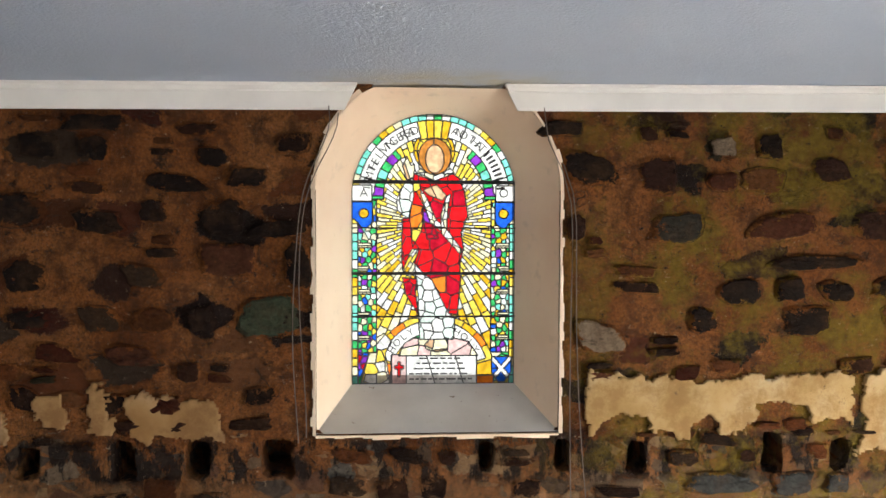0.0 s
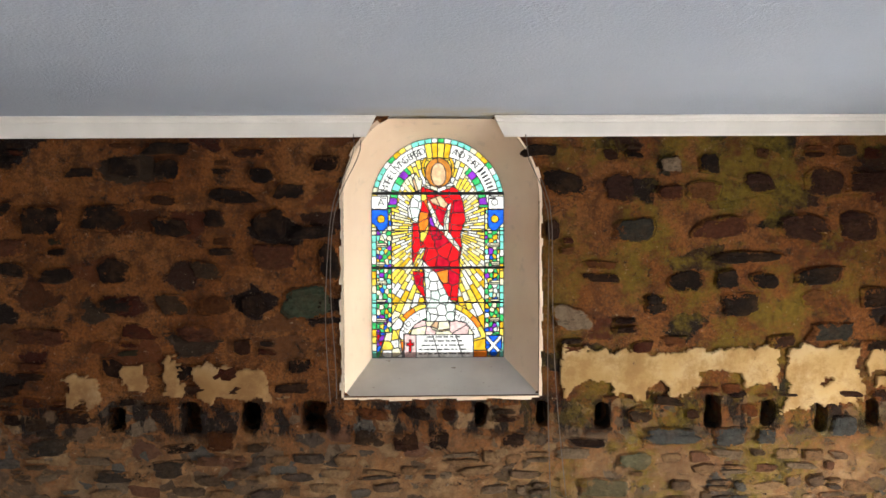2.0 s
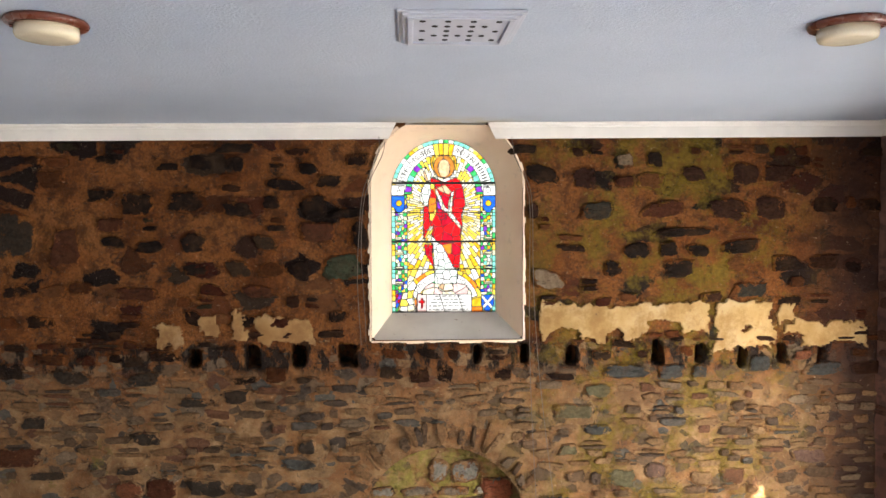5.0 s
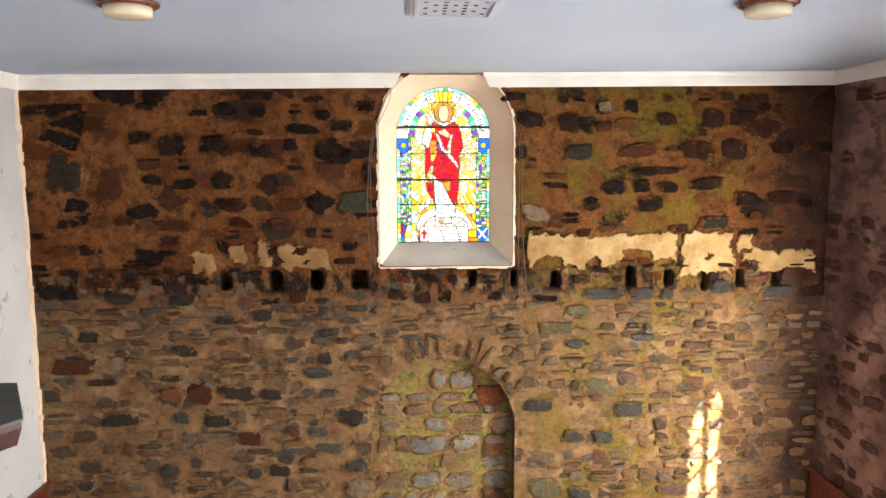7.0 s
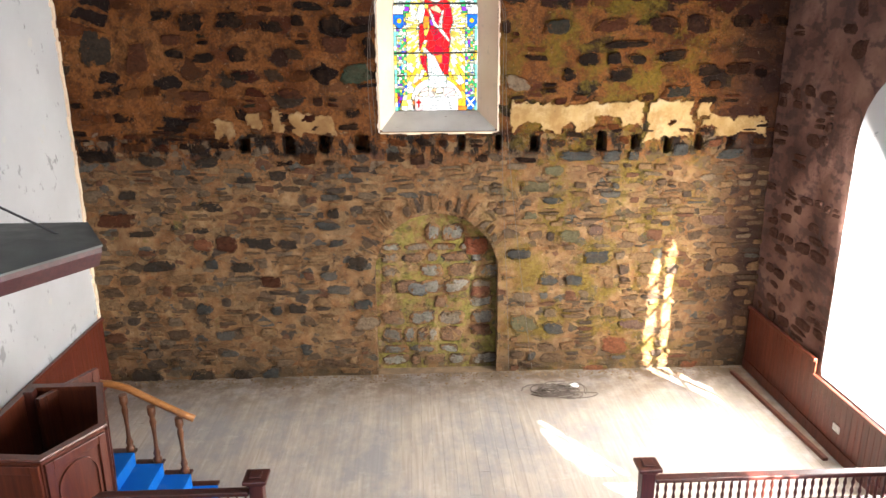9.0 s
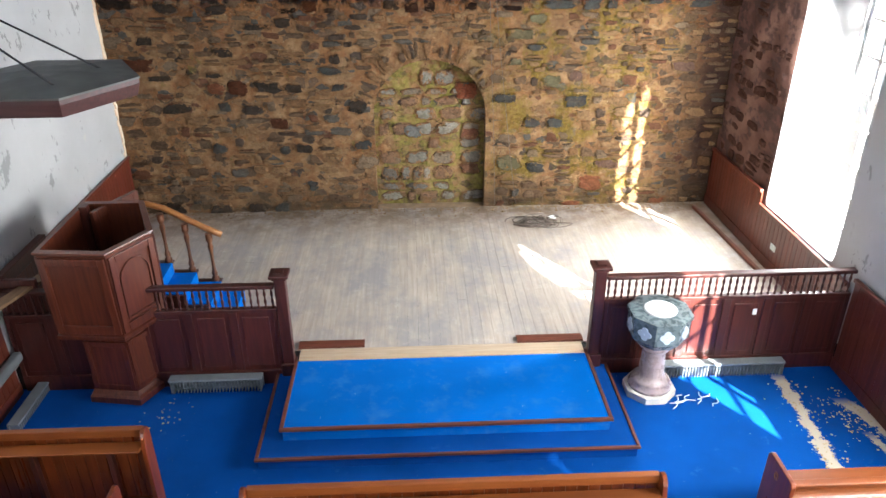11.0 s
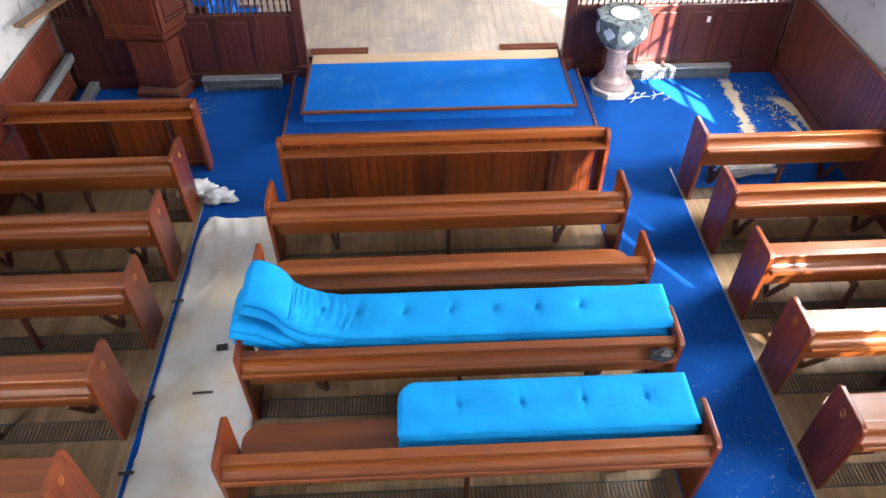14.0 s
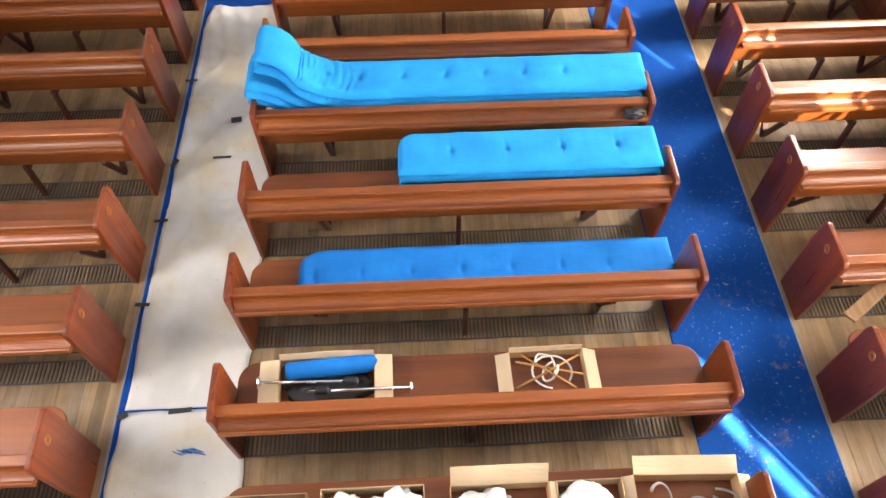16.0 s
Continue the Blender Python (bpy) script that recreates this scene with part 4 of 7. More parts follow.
def pew(x0, x1, y, label, ends=(1, 1), group="pews"):
    """A pew whose end panels' top front corner stands at y; it faces the chancel."""
    p = thing("pew", label, "pew", (0, y, 0), group)
    if ends[0]:
        bm = bmesh.new()
        end_panel(bm, x0 + 0.042)
        e = part("end_panel", bm, PEW_END, p)
        medallion(e, x0 - 0.003, -1)
    if ends[1]:
        bm = bmesh.new()
        end_panel(bm, x1)
        e = part("end_panel", bm, PEW_END, p)
        medallion(e, x1 + 0.003, 1)
    a, b = x0 + 0.043 * ends[0], x1 - 0.043 * ends[1]
    # seat with rounded front corners that reaches past the end panels
    bm = bmesh.new()
    pts = rounded(a + 0.02, -0.285, b - 0.02, 0.185, 0.14, 7, (0, 0, 1, 1))
    prism(bm, pts, 0.034, Matrix.Translation((0, 0, 0.435)) @ Matrix.Rotation(radians(90), 4, "X") @ Matrix.Scale(-1, 4, (0, 0, 1)), 0.006)
    bmesh.ops.recalc_face_normals(bm, faces=bm.faces)
    part("seat", bm, PEW, p)
    # leaning back board
    bm = bmesh.new()
    prism(bm, [(-0.262, 0.415), (-0.284, 0.415), (-0.336, 0.80), (-0.312, 0.80)], b - a, Matrix.Translation((b, 0, 0)) @ Matrix.Rotation(radians(90), 4, "Z"), 0.003)
    part("backrest", bm, PEW, p)
    # rounded top rail
    bm = bmesh.new()
    prism(bm, rounded(-0.342, 0.782, -0.266, 0.822, 0.013, 3), b - a, Matrix.Translation((b, 0, 0)) @ Matrix.Rotation(radians(90), 4, "Z"))
    part("top_rail", bm, PEW, p)
    # narrow book ledge, hollowed from the rail to a rounded lip
    hollow = [(-0.337, 0.778)] + [(-0.337 - 0.060 * (1 - math.cos(k * math.pi / 10)), 0.775 - 0.072 * math.sin(k * math.pi / 10)) for k in range(1, 6)]
    lip = [(-0.404, 0.712), (-0.414, 0.715), (-0.424, 0.710), (-0.428, 0.698), (-0.426, 0.672), (-0.415, 0.664), (-0.322, 0.668)]
    bm = bmesh.new()
    prism(bm, hollow + lip, b - a, Matrix.Translation((b, 0, 0)) @ Matrix.Rotation(radians(90), 4, "Z"))
    part("book_ledge", bm, PEW, p)
    L = b - a
    for f in (0.16, 0.5, 0.84):
        x = a + L * f
        bm = bmesh.new()
        if f == 0.5:
            box(bm, (x - 0.02, -0.30, 0.0), (x + 0.02, -0.255, 0.40), 0.004)
            box(bm, (x - 0.018, -0.26, 0.33), (x + 0.018, 0.15, 0.40), 0.004)
        else:
            for y1, z1 in ((0.16, 0.40), (-0.27, 0.40)):
                t = bmesh.new()
                d = Vector((0, y1 + 0.06, z1 - 0.0))
                box(t, (-0.02, -0.024, 0.0), (0.02, 0.024, d.length), 0.004)
                q = d.to_track_quat("Z", "X").to_matrix().to_4x4()
                join(bm, t, Matrix.Translation((x, -0.06, 0.005)) @ q)
        part("bracket", bm, DARKWOOD, p)
    return p


PITCH = 0.866
CENTRE = [-2.71 - PITCH * k for k in range(8)]
LEFT = [-1.95, -2.82, -3.66, -4.58, -5.51, -6.40, -7.30, -8.17]
RIGHT_Y = [-1.84, -2.70, -3.57, -4.40, -5.25, -6.115, -6.98, -7.85]
LAB = "polished red-brown wooden pew with book ledge, standing on bare planks"
for k, y in enumerate(CENTRE):
    pew(-1.435, 1.94, y, ("polished red-brown pew bearing blue cushions" if k in (2, 3, 4) else "polished red-brown pew with cardboard boxes on its seat" if k in (5, 6, 7) and k > 4 else LAB), (1, 1), "centre pews")
for y in LEFT:
    pew(XL + 0.09, -2.43, y, "red-brown wooden pew between wall and aisle, gilt medallion on its end", (0, 1), "side pews")
for y in RIGHT_Y:
    pew(2.915, XR - 0.09, y, "red-brown wooden pew between aisle and window wall, sunlit in places", (1, 0), "side pews")


def pew_front(x0, x1, y, label, ends=(1, 1)):
    """The boarded screen before the first pew, with its own book ledge."""
    p = thing("boarded_screen", label, "pew screen", (0, y, 0), "pew fronts")
    pts = [(-0.13, 0.0), (0.03, 0.0), (0.03, 0.80), (0.022, 0.865), (-0.005, 0.90), (-0.045, 0.905), (-0.085, 0.885), (-0.11, 0.84), (-0.13, 0.70)]
    for e, x in ((ends[0], x0 + 0.042), (ends[1], x1)):
        if e:
            bm = bmesh.new()
            prism(bm, pts, 0.042, Matrix.Translation((x, 0, 0)) @ Matrix.Rotation(radians(90), 4, "Z"), 0.006)
            part("end_panel", bm, PEW_END, p)
    a, b = x0 + 0.043 * ends[0], x1 - 0.043 * ends[1]
    n = round((b - a) / 0.095)
    w = (b - a) / n
    bm = bmesh.new()
    box(bm, (0.002, -0.010, 0.0), (w - 0.002, 0.010, 0.78), 0.003)
    me = bpy.data.meshes.new("board")
    bm.to_mesh(me)
    bm.free()
    me.materials.append(PEW_END)
    for k in range(n):
        piece("board", me, p, pose(a + k * w, 0, 0.06))
    bm = bmesh.new()
    box(bm, (a, 0.010, 0.06), (b, 0.018, 0.84))
    part("backing", bm, DARKWOOD, p)
    for lo, hi, nm in (((a, -0.03, 0.80), (b, 0.028, 0.885), "top_rail"), ((a - 0.0, -0.17, 0.735), (b + 0.0, -0.032, 0.757), "book_ledge"), ((a, -0.028, 0.0), (b, 0.026, 0.075), "bottom_rail")):
        bm = bmesh.new()
        box(bm, lo, hi, 0.007)
        part(nm, bm, PEW, p)
    for f in (0.12, 0.5, 0.84):
        bm = bmesh.new()
        box(bm, (a + (b - a) * f - 0.022, -0.075, 0.0), (a + (b - a) * f + 0.022, -0.011, 0.735), 0.005)
        part("stile", bm, DARKWOOD, p)
    return p


pew_front(-1.435, 1.95, -2.05, "red-brown boarded pew front with book ledge facing the front pew")
pew_front(XL + 0.09, -2.40, -1.29, "dark boarded pew front with book ledge beside the pulpit", (0, 1))


# ---- heating gratings in the floor ----
def grating(x0, x1, y, d=0.19):
    g = thing("floor_grating", "dark iron heating grating set in the floor under the pews", "floor grating", (0, y, 0), "floor gratings")
    bm = bmesh.new()
    for lo, hi in (((x0, -d / 2, -0.01), (x1, -d / 2 + 0.012, 0.008)), ((x0, d / 2 - 0.012, -0.01), (x1, d / 2, 0.008))):
        box(bm, lo, hi)
    part("frame", bm, GRATE, g)
    n = int((x1 - x0) / 0.032)
    for k in range(n):
        piece("bar", BAR, g, pose(x0 + (k + 0.5) * (x1 - x0) / n, 0, 0))


bm = bmesh.new()
box(bm, (-0.006, -0.095, -0.015), (0.006, 0.095, 0.006))
BAR = bpy.data.meshes.new("bar")
bm.to_mesh(BAR)
bm.free()
BAR.materials.append(GRATE)
GRATE_Y = [y - 0.24 for y in CENTRE] + [-2.28]
GRATE_YL = [y - 0.24 for y in LEFT] + [-1.50]
GRATE_YR = [y - 0.24 for y in RIGHT_Y]
for y in GRATE_Y:
    grating(-1.39, 1.80, y)
for y in GRATE_YL:
    grating(XL + 0.12, -2.47, y)
for y in GRATE_YR:
    grating(2.96, XR - 0.12, y)


# ---- chancel screens ----
SPIN = [(0.016, 0), (0.016, 0.02), (0.008, 0.03), (0.014, 0.06), (0.017, 0.085), (0.010, 0.115), (0.008, 0.125), (0.010, 0.135), (0.017, 0.165), (0.014, 0.19), (0.008, 0.22), (0.016, 0.23), (0.016, 0.25)]
bm = bmesh.new()
lathe(bm, SPIN, 8)
SPIN_ME = bpy.data.meshes.new("spindle")
bm.to_mesh(SPIN_ME)
bm.free()
SPIN_ME.materials.append(DARKWOOD)


def screen(x0, x1, newel_x, panels, label):
    s = thing("chancel_screen", label, "screen", (0, 0.46, 0), "chancel screens")
    for nm, lo, hi, bv in (("top_rail", (x0, -0.045, 1.255), (x1, 0.045, 1.30), 0.010), ("lower_rail", (x0, -0.035, 0.965), (x1, 0.035, 1.008), 0.008),
                           ("base_rail", (x0, -0.035, 0.0), (x1, 0.035, 0.20), 0.006)):
        bm = bmesh.new()
        box(bm, lo, hi, bv)
        part(nm, bm, DARKWOOD, s)
    w = (x1 - x0) / panels
    for k in range(panels):
        a, b = x0 + k * w, x0 + (k + 1) * w
        bm = bmesh.new()
        box(bm, (a + 0.045, -0.012, 0.20), (b - 0.045, 0.012, 0.965))
        box(bm, (a + 0.095, -0.024, 0.26), (b - 0.095, -0.012, 0.90), 0.008)
        part("panel", bm, DARKWOOD, s)
        bm = bmesh.new()
        box(bm, (a - 0.045 if k else a, -0.03, 0.20), (a + 0.045, 0.03, 0.965), 0.006)
        part("stile", bm, DARKWOOD, s)
    bm = bmesh.new()
    box(bm, (x1 - 0.045, -0.03, 0.20), (x1, 0.03, 0.965), 0.006)
    part("stile", bm, DARKWOOD, s)
    n = round((x1 - x0) / 0.076)
    for k in range(n):
        piece("spindle", SPIN_ME, s, pose(x0 + (k + 0.5) * (x1 - x0) / n, 0, 1.006))
    bm = bmesh.new()
    box(bm, (newel_x - 0.06, -0.06, 0.0), (newel_x + 0.06, 0.06, 1.38), 0.008)
    box(bm, (newel_x - 0.085, -0.085, 0.0), (newel_x + 0.085, 0.085, 0.30), 0.012)
    box(bm, (newel_x - 0.075, -0.075, 1.37), (newel_x + 0.075, 0.075, 1.40), 0.008)
    box(bm, (newel_x - 0.105, -0.105, 1.40), (newel_x + 0.105, 0.105, 1.44), 0.012)
    box(bm, (newel_x - 0.05, -0.05, 1.44), (newel_x + 0.05, 0.05, 1.455), 0.006)
    part("newel", bm, DARKWOOD, s)
    return s


screen(2.06, XR - 0.055, 1.99, 6, "dark mahogany chancel screen with turned spindles, abutting the window wall")
screen(XL + 0.07, -1.54, -1.47, 6, "dark mahogany chancel screen with turned spindles behind the pulpit")
bm = bmesh.new()
box(bm, (-0.025, -0.008, -0.04), (0.025, 0.0, 0.04), 0.004)
sw = part("switch_plate", bm, WHITE)
sw.matrix_basis = pose(3.78, 0.425, 0.80)
tagged(sw, "small white switch plate on the dark screen", "switch")
bm = bmesh.new()
box(bm, (-0.010, -0.07, -0.045), (0.0, 0.07, 0.045), 0.004)
sw = part("socket_plate", bm, WHITE)
sw.matrix_basis = pose(XR - 0.054, 2.22, 0.66)
tagged(sw, "white double socket plate on the wainscot", "socket")


# ---- pulpit, its stair and its sounding board ----
PC = (-3.36, 0.72)
DRUM = [(-3.78, 0.13), (-3.05, 0.06), (-2.75, 0.60), (-3.10, 1.40), (-3.78, 1.40)]
FOOT = [(-3.61, 0.25), (-3.10, 0.17), (-2.90, 0.56), (-3.16, 1.15), (-3.61, 1.15)]
loc = [(x - PC[0], y - PC[1]) for x, y in DRUM]
foot = [(x - PC[0], y - PC[1]) for x, y in FOOT]
NP = len(loc)
pulpit = thing("pulpit", "canted red-brown oak pulpit with arched panel on a tapering pedestal", "pulpit", (*PC, 0))


def band(bm, rings):
    """Skin between closed rings of points."""
    made = [[bm.verts.new(p) for p in r] for r in rings]
    for a, b in zip(made, made[1:]):
        for i in range(len(a)):
            bm.faces.new((a[i], a[(i + 1) % len(a)], b[(i + 1) % len(b)], b[i]))
    return made


def at_z(pts, f, z):
    return [(x * f, y * f, z) for x, y in pts]


bm = bmesh.new()
band(bm, [at_z(loc, 0.88, 0.95), at_z(loc, 0.90, 1.86), at_z(loc, 0.965, 1.86), at_z(loc, 0.945, 0.92)])
bmesh.ops.recalc_face_normals(bm, faces=bm.faces)
part("drum", bm, PULPIT, pulpit)
bm = bmesh.new()
band(bm, [at_z(loc, 0.885, 1.862), at_z(loc, 0.885, 1.905), at_z(loc, 1.0, 1.905), at_z(loc, 1.01, 1.89), at_z(loc, 0.97, 1.862)])
bmesh.ops.recalc_face_normals(bm, faces=bm.faces)
part("rim_moulding", bm, PULPIT, pulpit)
bm = bmesh.new()
r_ = band(bm, [at_z(loc, 0.92, 0.86), at_z(loc, 0.985, 0.88), at_z(loc, 0.985, 0.925), at_z(loc, 0.92, 0.95)])
bm.faces.new(r_[-1])
bm.faces.new(r_[0][::-1])
bmesh.ops.recalc_face_normals(bm, faces=bm.faces)
part("floor_moulding", bm, PULPIT, pulpit)
bm = bmesh.new()
band(bm, [at_z(foot, 0.97, 0.10), at_z(foot, 0.93, 0.78), [((x + u) / 2, (y + v) / 2, 0.865) for (x, y), (u, v) in zip(foot, loc)]])
bmesh.ops.recalc_face_normals(bm, faces=bm.faces)
part("pedestal", bm, PULPIT, pulpit)
bm = bmesh.new()
r_ = band(bm, [at_z(foot, 1.12, 0.0), at_z(foot, 1.12, 0.08), at_z(foot, 1.05, 0.10), at_z(foot, 0.99, 0.14)])
bm.faces.new(r_[-1])
bmesh.ops.recalc_face_normals(bm, faces=bm.faces)
part("plinth", bm, PULPIT, pulpit)


def face_frame(p, q, f, z):
    (xa, ya), (xb, yb) = p, q
    L = math.hypot(xb - xa, yb - ya) * f
    m = Matrix.Translation(((xa + xb) / 2 * f, (ya + yb) / 2 * f, z)) @ Matrix.Rotation(math.atan2(yb - ya, xb - xa), 4, "Z")
    return m, L


for i in range(NP):
    m, L = face_frame(loc[i], loc[(i + 1) % NP], 0.952, 0.94)
    m = m @ Matrix.Rotation(radians(0.8), 4, "X")
    h = L / 2 - 0.012
    bm = bmesh.new()
    for lo, hi in (((-h, -0.020, 0.01), (-h + 0.07, 0.012, 0.90)), ((h - 0.07, -0.020, 0.01), (h, 0.012, 0.90)), ((-h + 0.071, -0.020, 0.01), (h - 0.071, 0.012, 0.11)), ((-h + 0.071, -0.020, 0.82), (h - 0.071, 0.012, 0.90))):
        box(bm, lo, hi, 0.006)
    bm.transform(m)
    part("panel_frame", bm, PULPIT, pulpit)
    if i == 1:
        w = h - 0.09
        o, q = outline(0, w, 0.14, 0.78 - w), outline(0, w - 0.020, 0.16, 0.78 - w)
        bm = bmesh.new()
        va = [[bm.verts.new((x, d, z)) for x, z in s] for s in (o, q) for d in (-0.014, 0.010)]
        for k in range(len(o)):
            j = (k + 1) % len(o)
            for p, r in ((0, 2), (2, 3), (1, 0)):
                bm.faces.new((va[p][k], va[p][j], va[r][j], va[r][k]))
        bmesh.ops.recalc_face_normals(bm, faces=bm.faces)
        bm.transform(m)
        part("arched_moulding", bm, PULPIT, pulpit)
    m, L = face_frame(foot[i], foot[(i + 1) % NP], 0.955, 0.15)
    h = L / 2 - 0.01
    bm = bmesh.new()
    for lo, hi in (((-h, -0.014, 0.0), (-h + 0.05, 0.008, 0.62)), ((h - 0.05, -0.014, 0.0), (h, 0.008, 0.62)), ((-h + 0.051, -0.014, 0.0), (h - 0.051, 0.008, 0.06)), ((-h + 0.051, -0.014, 0.56), (h - 0.051, 0.008, 0.62))):
        box(bm, lo, hi, 0.004)
    bm.transform(m)
    part("pedestal_frame", bm, PULPIT, pulpit)
bm = bmesh.new()
box(bm, (-0.045, -0.045, 0.95), (0.045, 0.045, 1.93), 0.008)
bm.transform(Matrix.Translation((-3.70 - PC[0], 1.22 - PC[1], 0)))
part("post", bm, DARKWOOD, pulpit)
# door leaf standing open towards the stair
leaf_m = Matrix.Translation((-3.60 - PC[0], 1.14 - PC[1], 0)) @ Matrix.Rotation(math.atan2(0.64, 0.28), 4, "Z")
bm = bmesh.new()
box(bm, (0.0, -0.014, 0.95), (0.70, 0.014, 1.87), 0.005)
bm.transform(leaf_m)
leaf = part("door_leaf", bm, PULPIT, pulpit)
bm = bmesh.new()
for lo, hi in (((0.0, -0.026, 0.96), (0.08, 0.026, 1.88)), ((0.62, -0.026, 0.96), (0.70, 0.026, 1.88)), ((0.081, -0.026, 0.96), (0.619, 0.026, 1.06)), ((0.081, -0.026, 1.79), (0.619, 0.026, 1.88))):
    box(bm, lo, hi, 0.005)
bm.transform(leaf_m)
part("door_frame", bm, PULPIT, leaf)

stair = thing("pulpit_stair", "short pulpit stair with bright blue carpeted treads and turned balusters", "stair", (-2.60, 1.50, ZCH))
for k, (x, z) in enumerate(((0.36, 0.17), (0.09, 0.32), (-0.19, 0.46), (-0.47, 0.60))):
    bm = bmesh.new()
    box(bm, (x - 0.28, -0.32, 0.0), (x + 0.0, 0.30, z - 0.03), 0.004)
    box(bm, (x - 0.28, -0.33, z - 0.03), (x + 0.02, 0.35, z), 0.006)
    part("tread", bm, DARKWOOD, stair)
    bm = bmesh.new()
    box(bm, (x - 0.26, -0.30, z), (x + 0.026, 0.24, z + 0.012), 0.004)
    box(bm, (x + 0.018, -0.30, max(0.0, z - 0.15)), (x + 0.028, 0.24, z + 0.006), 0.003)
    part("tread_carpet", bm, DAIS, stair)
BAL = [(0.026, 0), (0.026, 0.05), (0.016, 0.07), (0.022, 0.11), (0.013, 0.16), (0.011, 0.30), (0.014, 0.40), (0.020, 0.48), (0.014, 0.53), (0.024, 0.57), (0.024, 0.66)]
for x, z in ((0.04, 0.32), (-0.23, 0.46), (-0.50, 0.60)):
    bm = bmesh.new()
    lathe(bm, BAL, 10)
    bm.transform(Matrix.Diagonal((1.75, 1.75, 1, 1)))
    b_ = part("baluster", bm, TURNED, stair)
    b_.matrix_basis = pose(x, 0.29, z)
bm = bmesh.new()
tube(bm, [(-0.78, 0.30, 1.40), (-0.62, 0.30, 1.385), (-0.45, 0.30, 1.33), (-0.25, 0.30, 1.21), (-0.05, 0.30, 1.09), (0.10, 0.30, 1.005), (0.20, 0.30, 0.955)], 0.040, 8)
part("handrail", bm, RAILWOOD, stair, "honey-coloured curved oak handrail")

board = thing("sounding_board", "hexagonal wooden sounding board with dusty dark top, hung by iron rods", "sounding board", (-3.57, 0.86, 3.26))
hexa = [(0.89 * math.cos(radians(60 * k)), 0.89 * math.sin(radians(60 * k))) for k in range(6)]
bm = bmesh.new()
lo, hi = [bm.verts.new((x * 0.955, y * 0.955, 0.0)) for x, y in hexa], [bm.verts.new((x, y, 0.12)) for x, y in hexa]
hi2 = [bm.verts.new((x, y, 0.165)) for x, y in hexa]
bm.faces.new(lo[::-1])
for a, b in ((lo, hi), (hi, hi2)):
    for k in range(6):
        bm.faces.new((a[k], a[(k + 1) % 6], b[(k + 1) % 6], b[k]))
part("fascia", bm, CANOPYTRIM, board)
bm = bmesh.new()
lo = [bm.verts.new((x * 1.015, y * 1.015, 0.166)) for x, y in hexa]
mid = [bm.verts.new((x * 1.015, y * 1.015, 0.185)) for x, y in hexa]
top = [bm.verts.new((x * 0.30, y * 0.30, 0.25)) for x, y in hexa]
for a, b in ((lo, mid), (mid, top)):
    for k in range(6):
        bm.faces.new((a[k], a[(k + 1) % 6], b[(k + 1) % 6], b[k]))
bm.faces.new(top)
part("top_cover", bm, CANOPY, board)
for x, y in ((0.45, 0.25), (0.30, -0.45), (-0.25, -0.50)):
    bm = bmesh.new()
    tube(bm, [(x, y, 0.20), (-0.93, y * 0.35, 1.05)], 0.011, 6)
    part("tie_rod", bm, IRON, board)

bm = bmesh.new()
box(bm, (-0.07, -0.70, -0.018), (0.07, 0.70, 0.018), 0.004)
pl = part("loose_plank", bm, OLDPLANK)
pl.matrix_basis = look((-4.22, 0.16, 1.335), (-4.45, -1.0, 1.42)) @ pose(0, 0, 0, 90, 0, 0)
tagged(pl, "loose brown plank lodged between pulpit and wall", "plank")
bm = bmesh.new()
box(bm, (XL + 0.05, 0.53, 1.29), (XL + 0.14, 1.55, 1.44), 0.01)
box(bm, (XL + 0.05, 0.50, 0.3), (-4.05, 0.56, 1.40), 0.01)
tagged(part("pulpit_back_panel", bm, DARKWOOD), "dark wooden panel joining the pulpit to the wall", "panel")

# ---- font ----
font = thing("font", "octagonal grey-green marble font with inlaid quatrefoils on a mauve stem", "font", (2.57, 0.10, RUG))
bm = bmesh.new()
lathe(bm, [(0.29, 0), (0.29, 0.075), (0.26, 0.085)], 8, None, False)
part("base", bm, FONTBASE, font)
bm = bmesh.new()
lathe(bm, [(0.235, 0.085), (0.235, 0.12), (0.20, 0.14), (0.215, 0.17), (0.19, 0.20), (0.15, 0.23), (0.14, 0.27), (0.125, 0.55), (0.13, 0.58), (0.165, 0.60), (0.165, 0.63), (0.14, 0.65)], 24)
part("stem", bm, FONTSTEM, font)
bm = bmesh.new()
lathe(bm, [(0.16, 0.65), (0.23, 0.68), (0.325, 0.79), (0.325, 1.0), (0.345, 1.01), (0.345, 1.055), (0.30, 1.06), (0.165, 1.06)], 8, None, False)
part("bowl", bm, FONTSTONE, font)
bm = bmesh.new()
lathe(bm, [(0.175, 1.061), (0.175, 1.072), (0.155, 1.075), (0.13, 1.068), (0.03, 1.064)], 24)
part("basin_lid", bm, WHITE, font, "round white enamel basin")
for k in range(8):
    bm = bmesh.new()
    for dx, dz in ((0.032, 0), (-0.032, 0), (0, 0.032), (0, -0.032)):
        t = bmesh.new()
        bmesh.ops.create_cone(t, cap_ends=True, segments=12, radius1=0.030, radius2=0.027, depth=0.012)
        join(bm, t, Matrix.Translation((dx * 1.3, 0, dz * 1.3)) @ Matrix.Rotation(radians(90), 4, "X") @ Matrix.Diagonal((1.3, 1.3, 1, 1)))
    a = math.pi / 4 * k
    bm.transform(Matrix.Rotation(a, 4, "Z") @ Matrix.Translation((0.304, 0, 0.895)) @ Matrix.Rotation(radians(90), 4, "Z"))
    part("quatrefoil", bm, FONTINLAY, font)


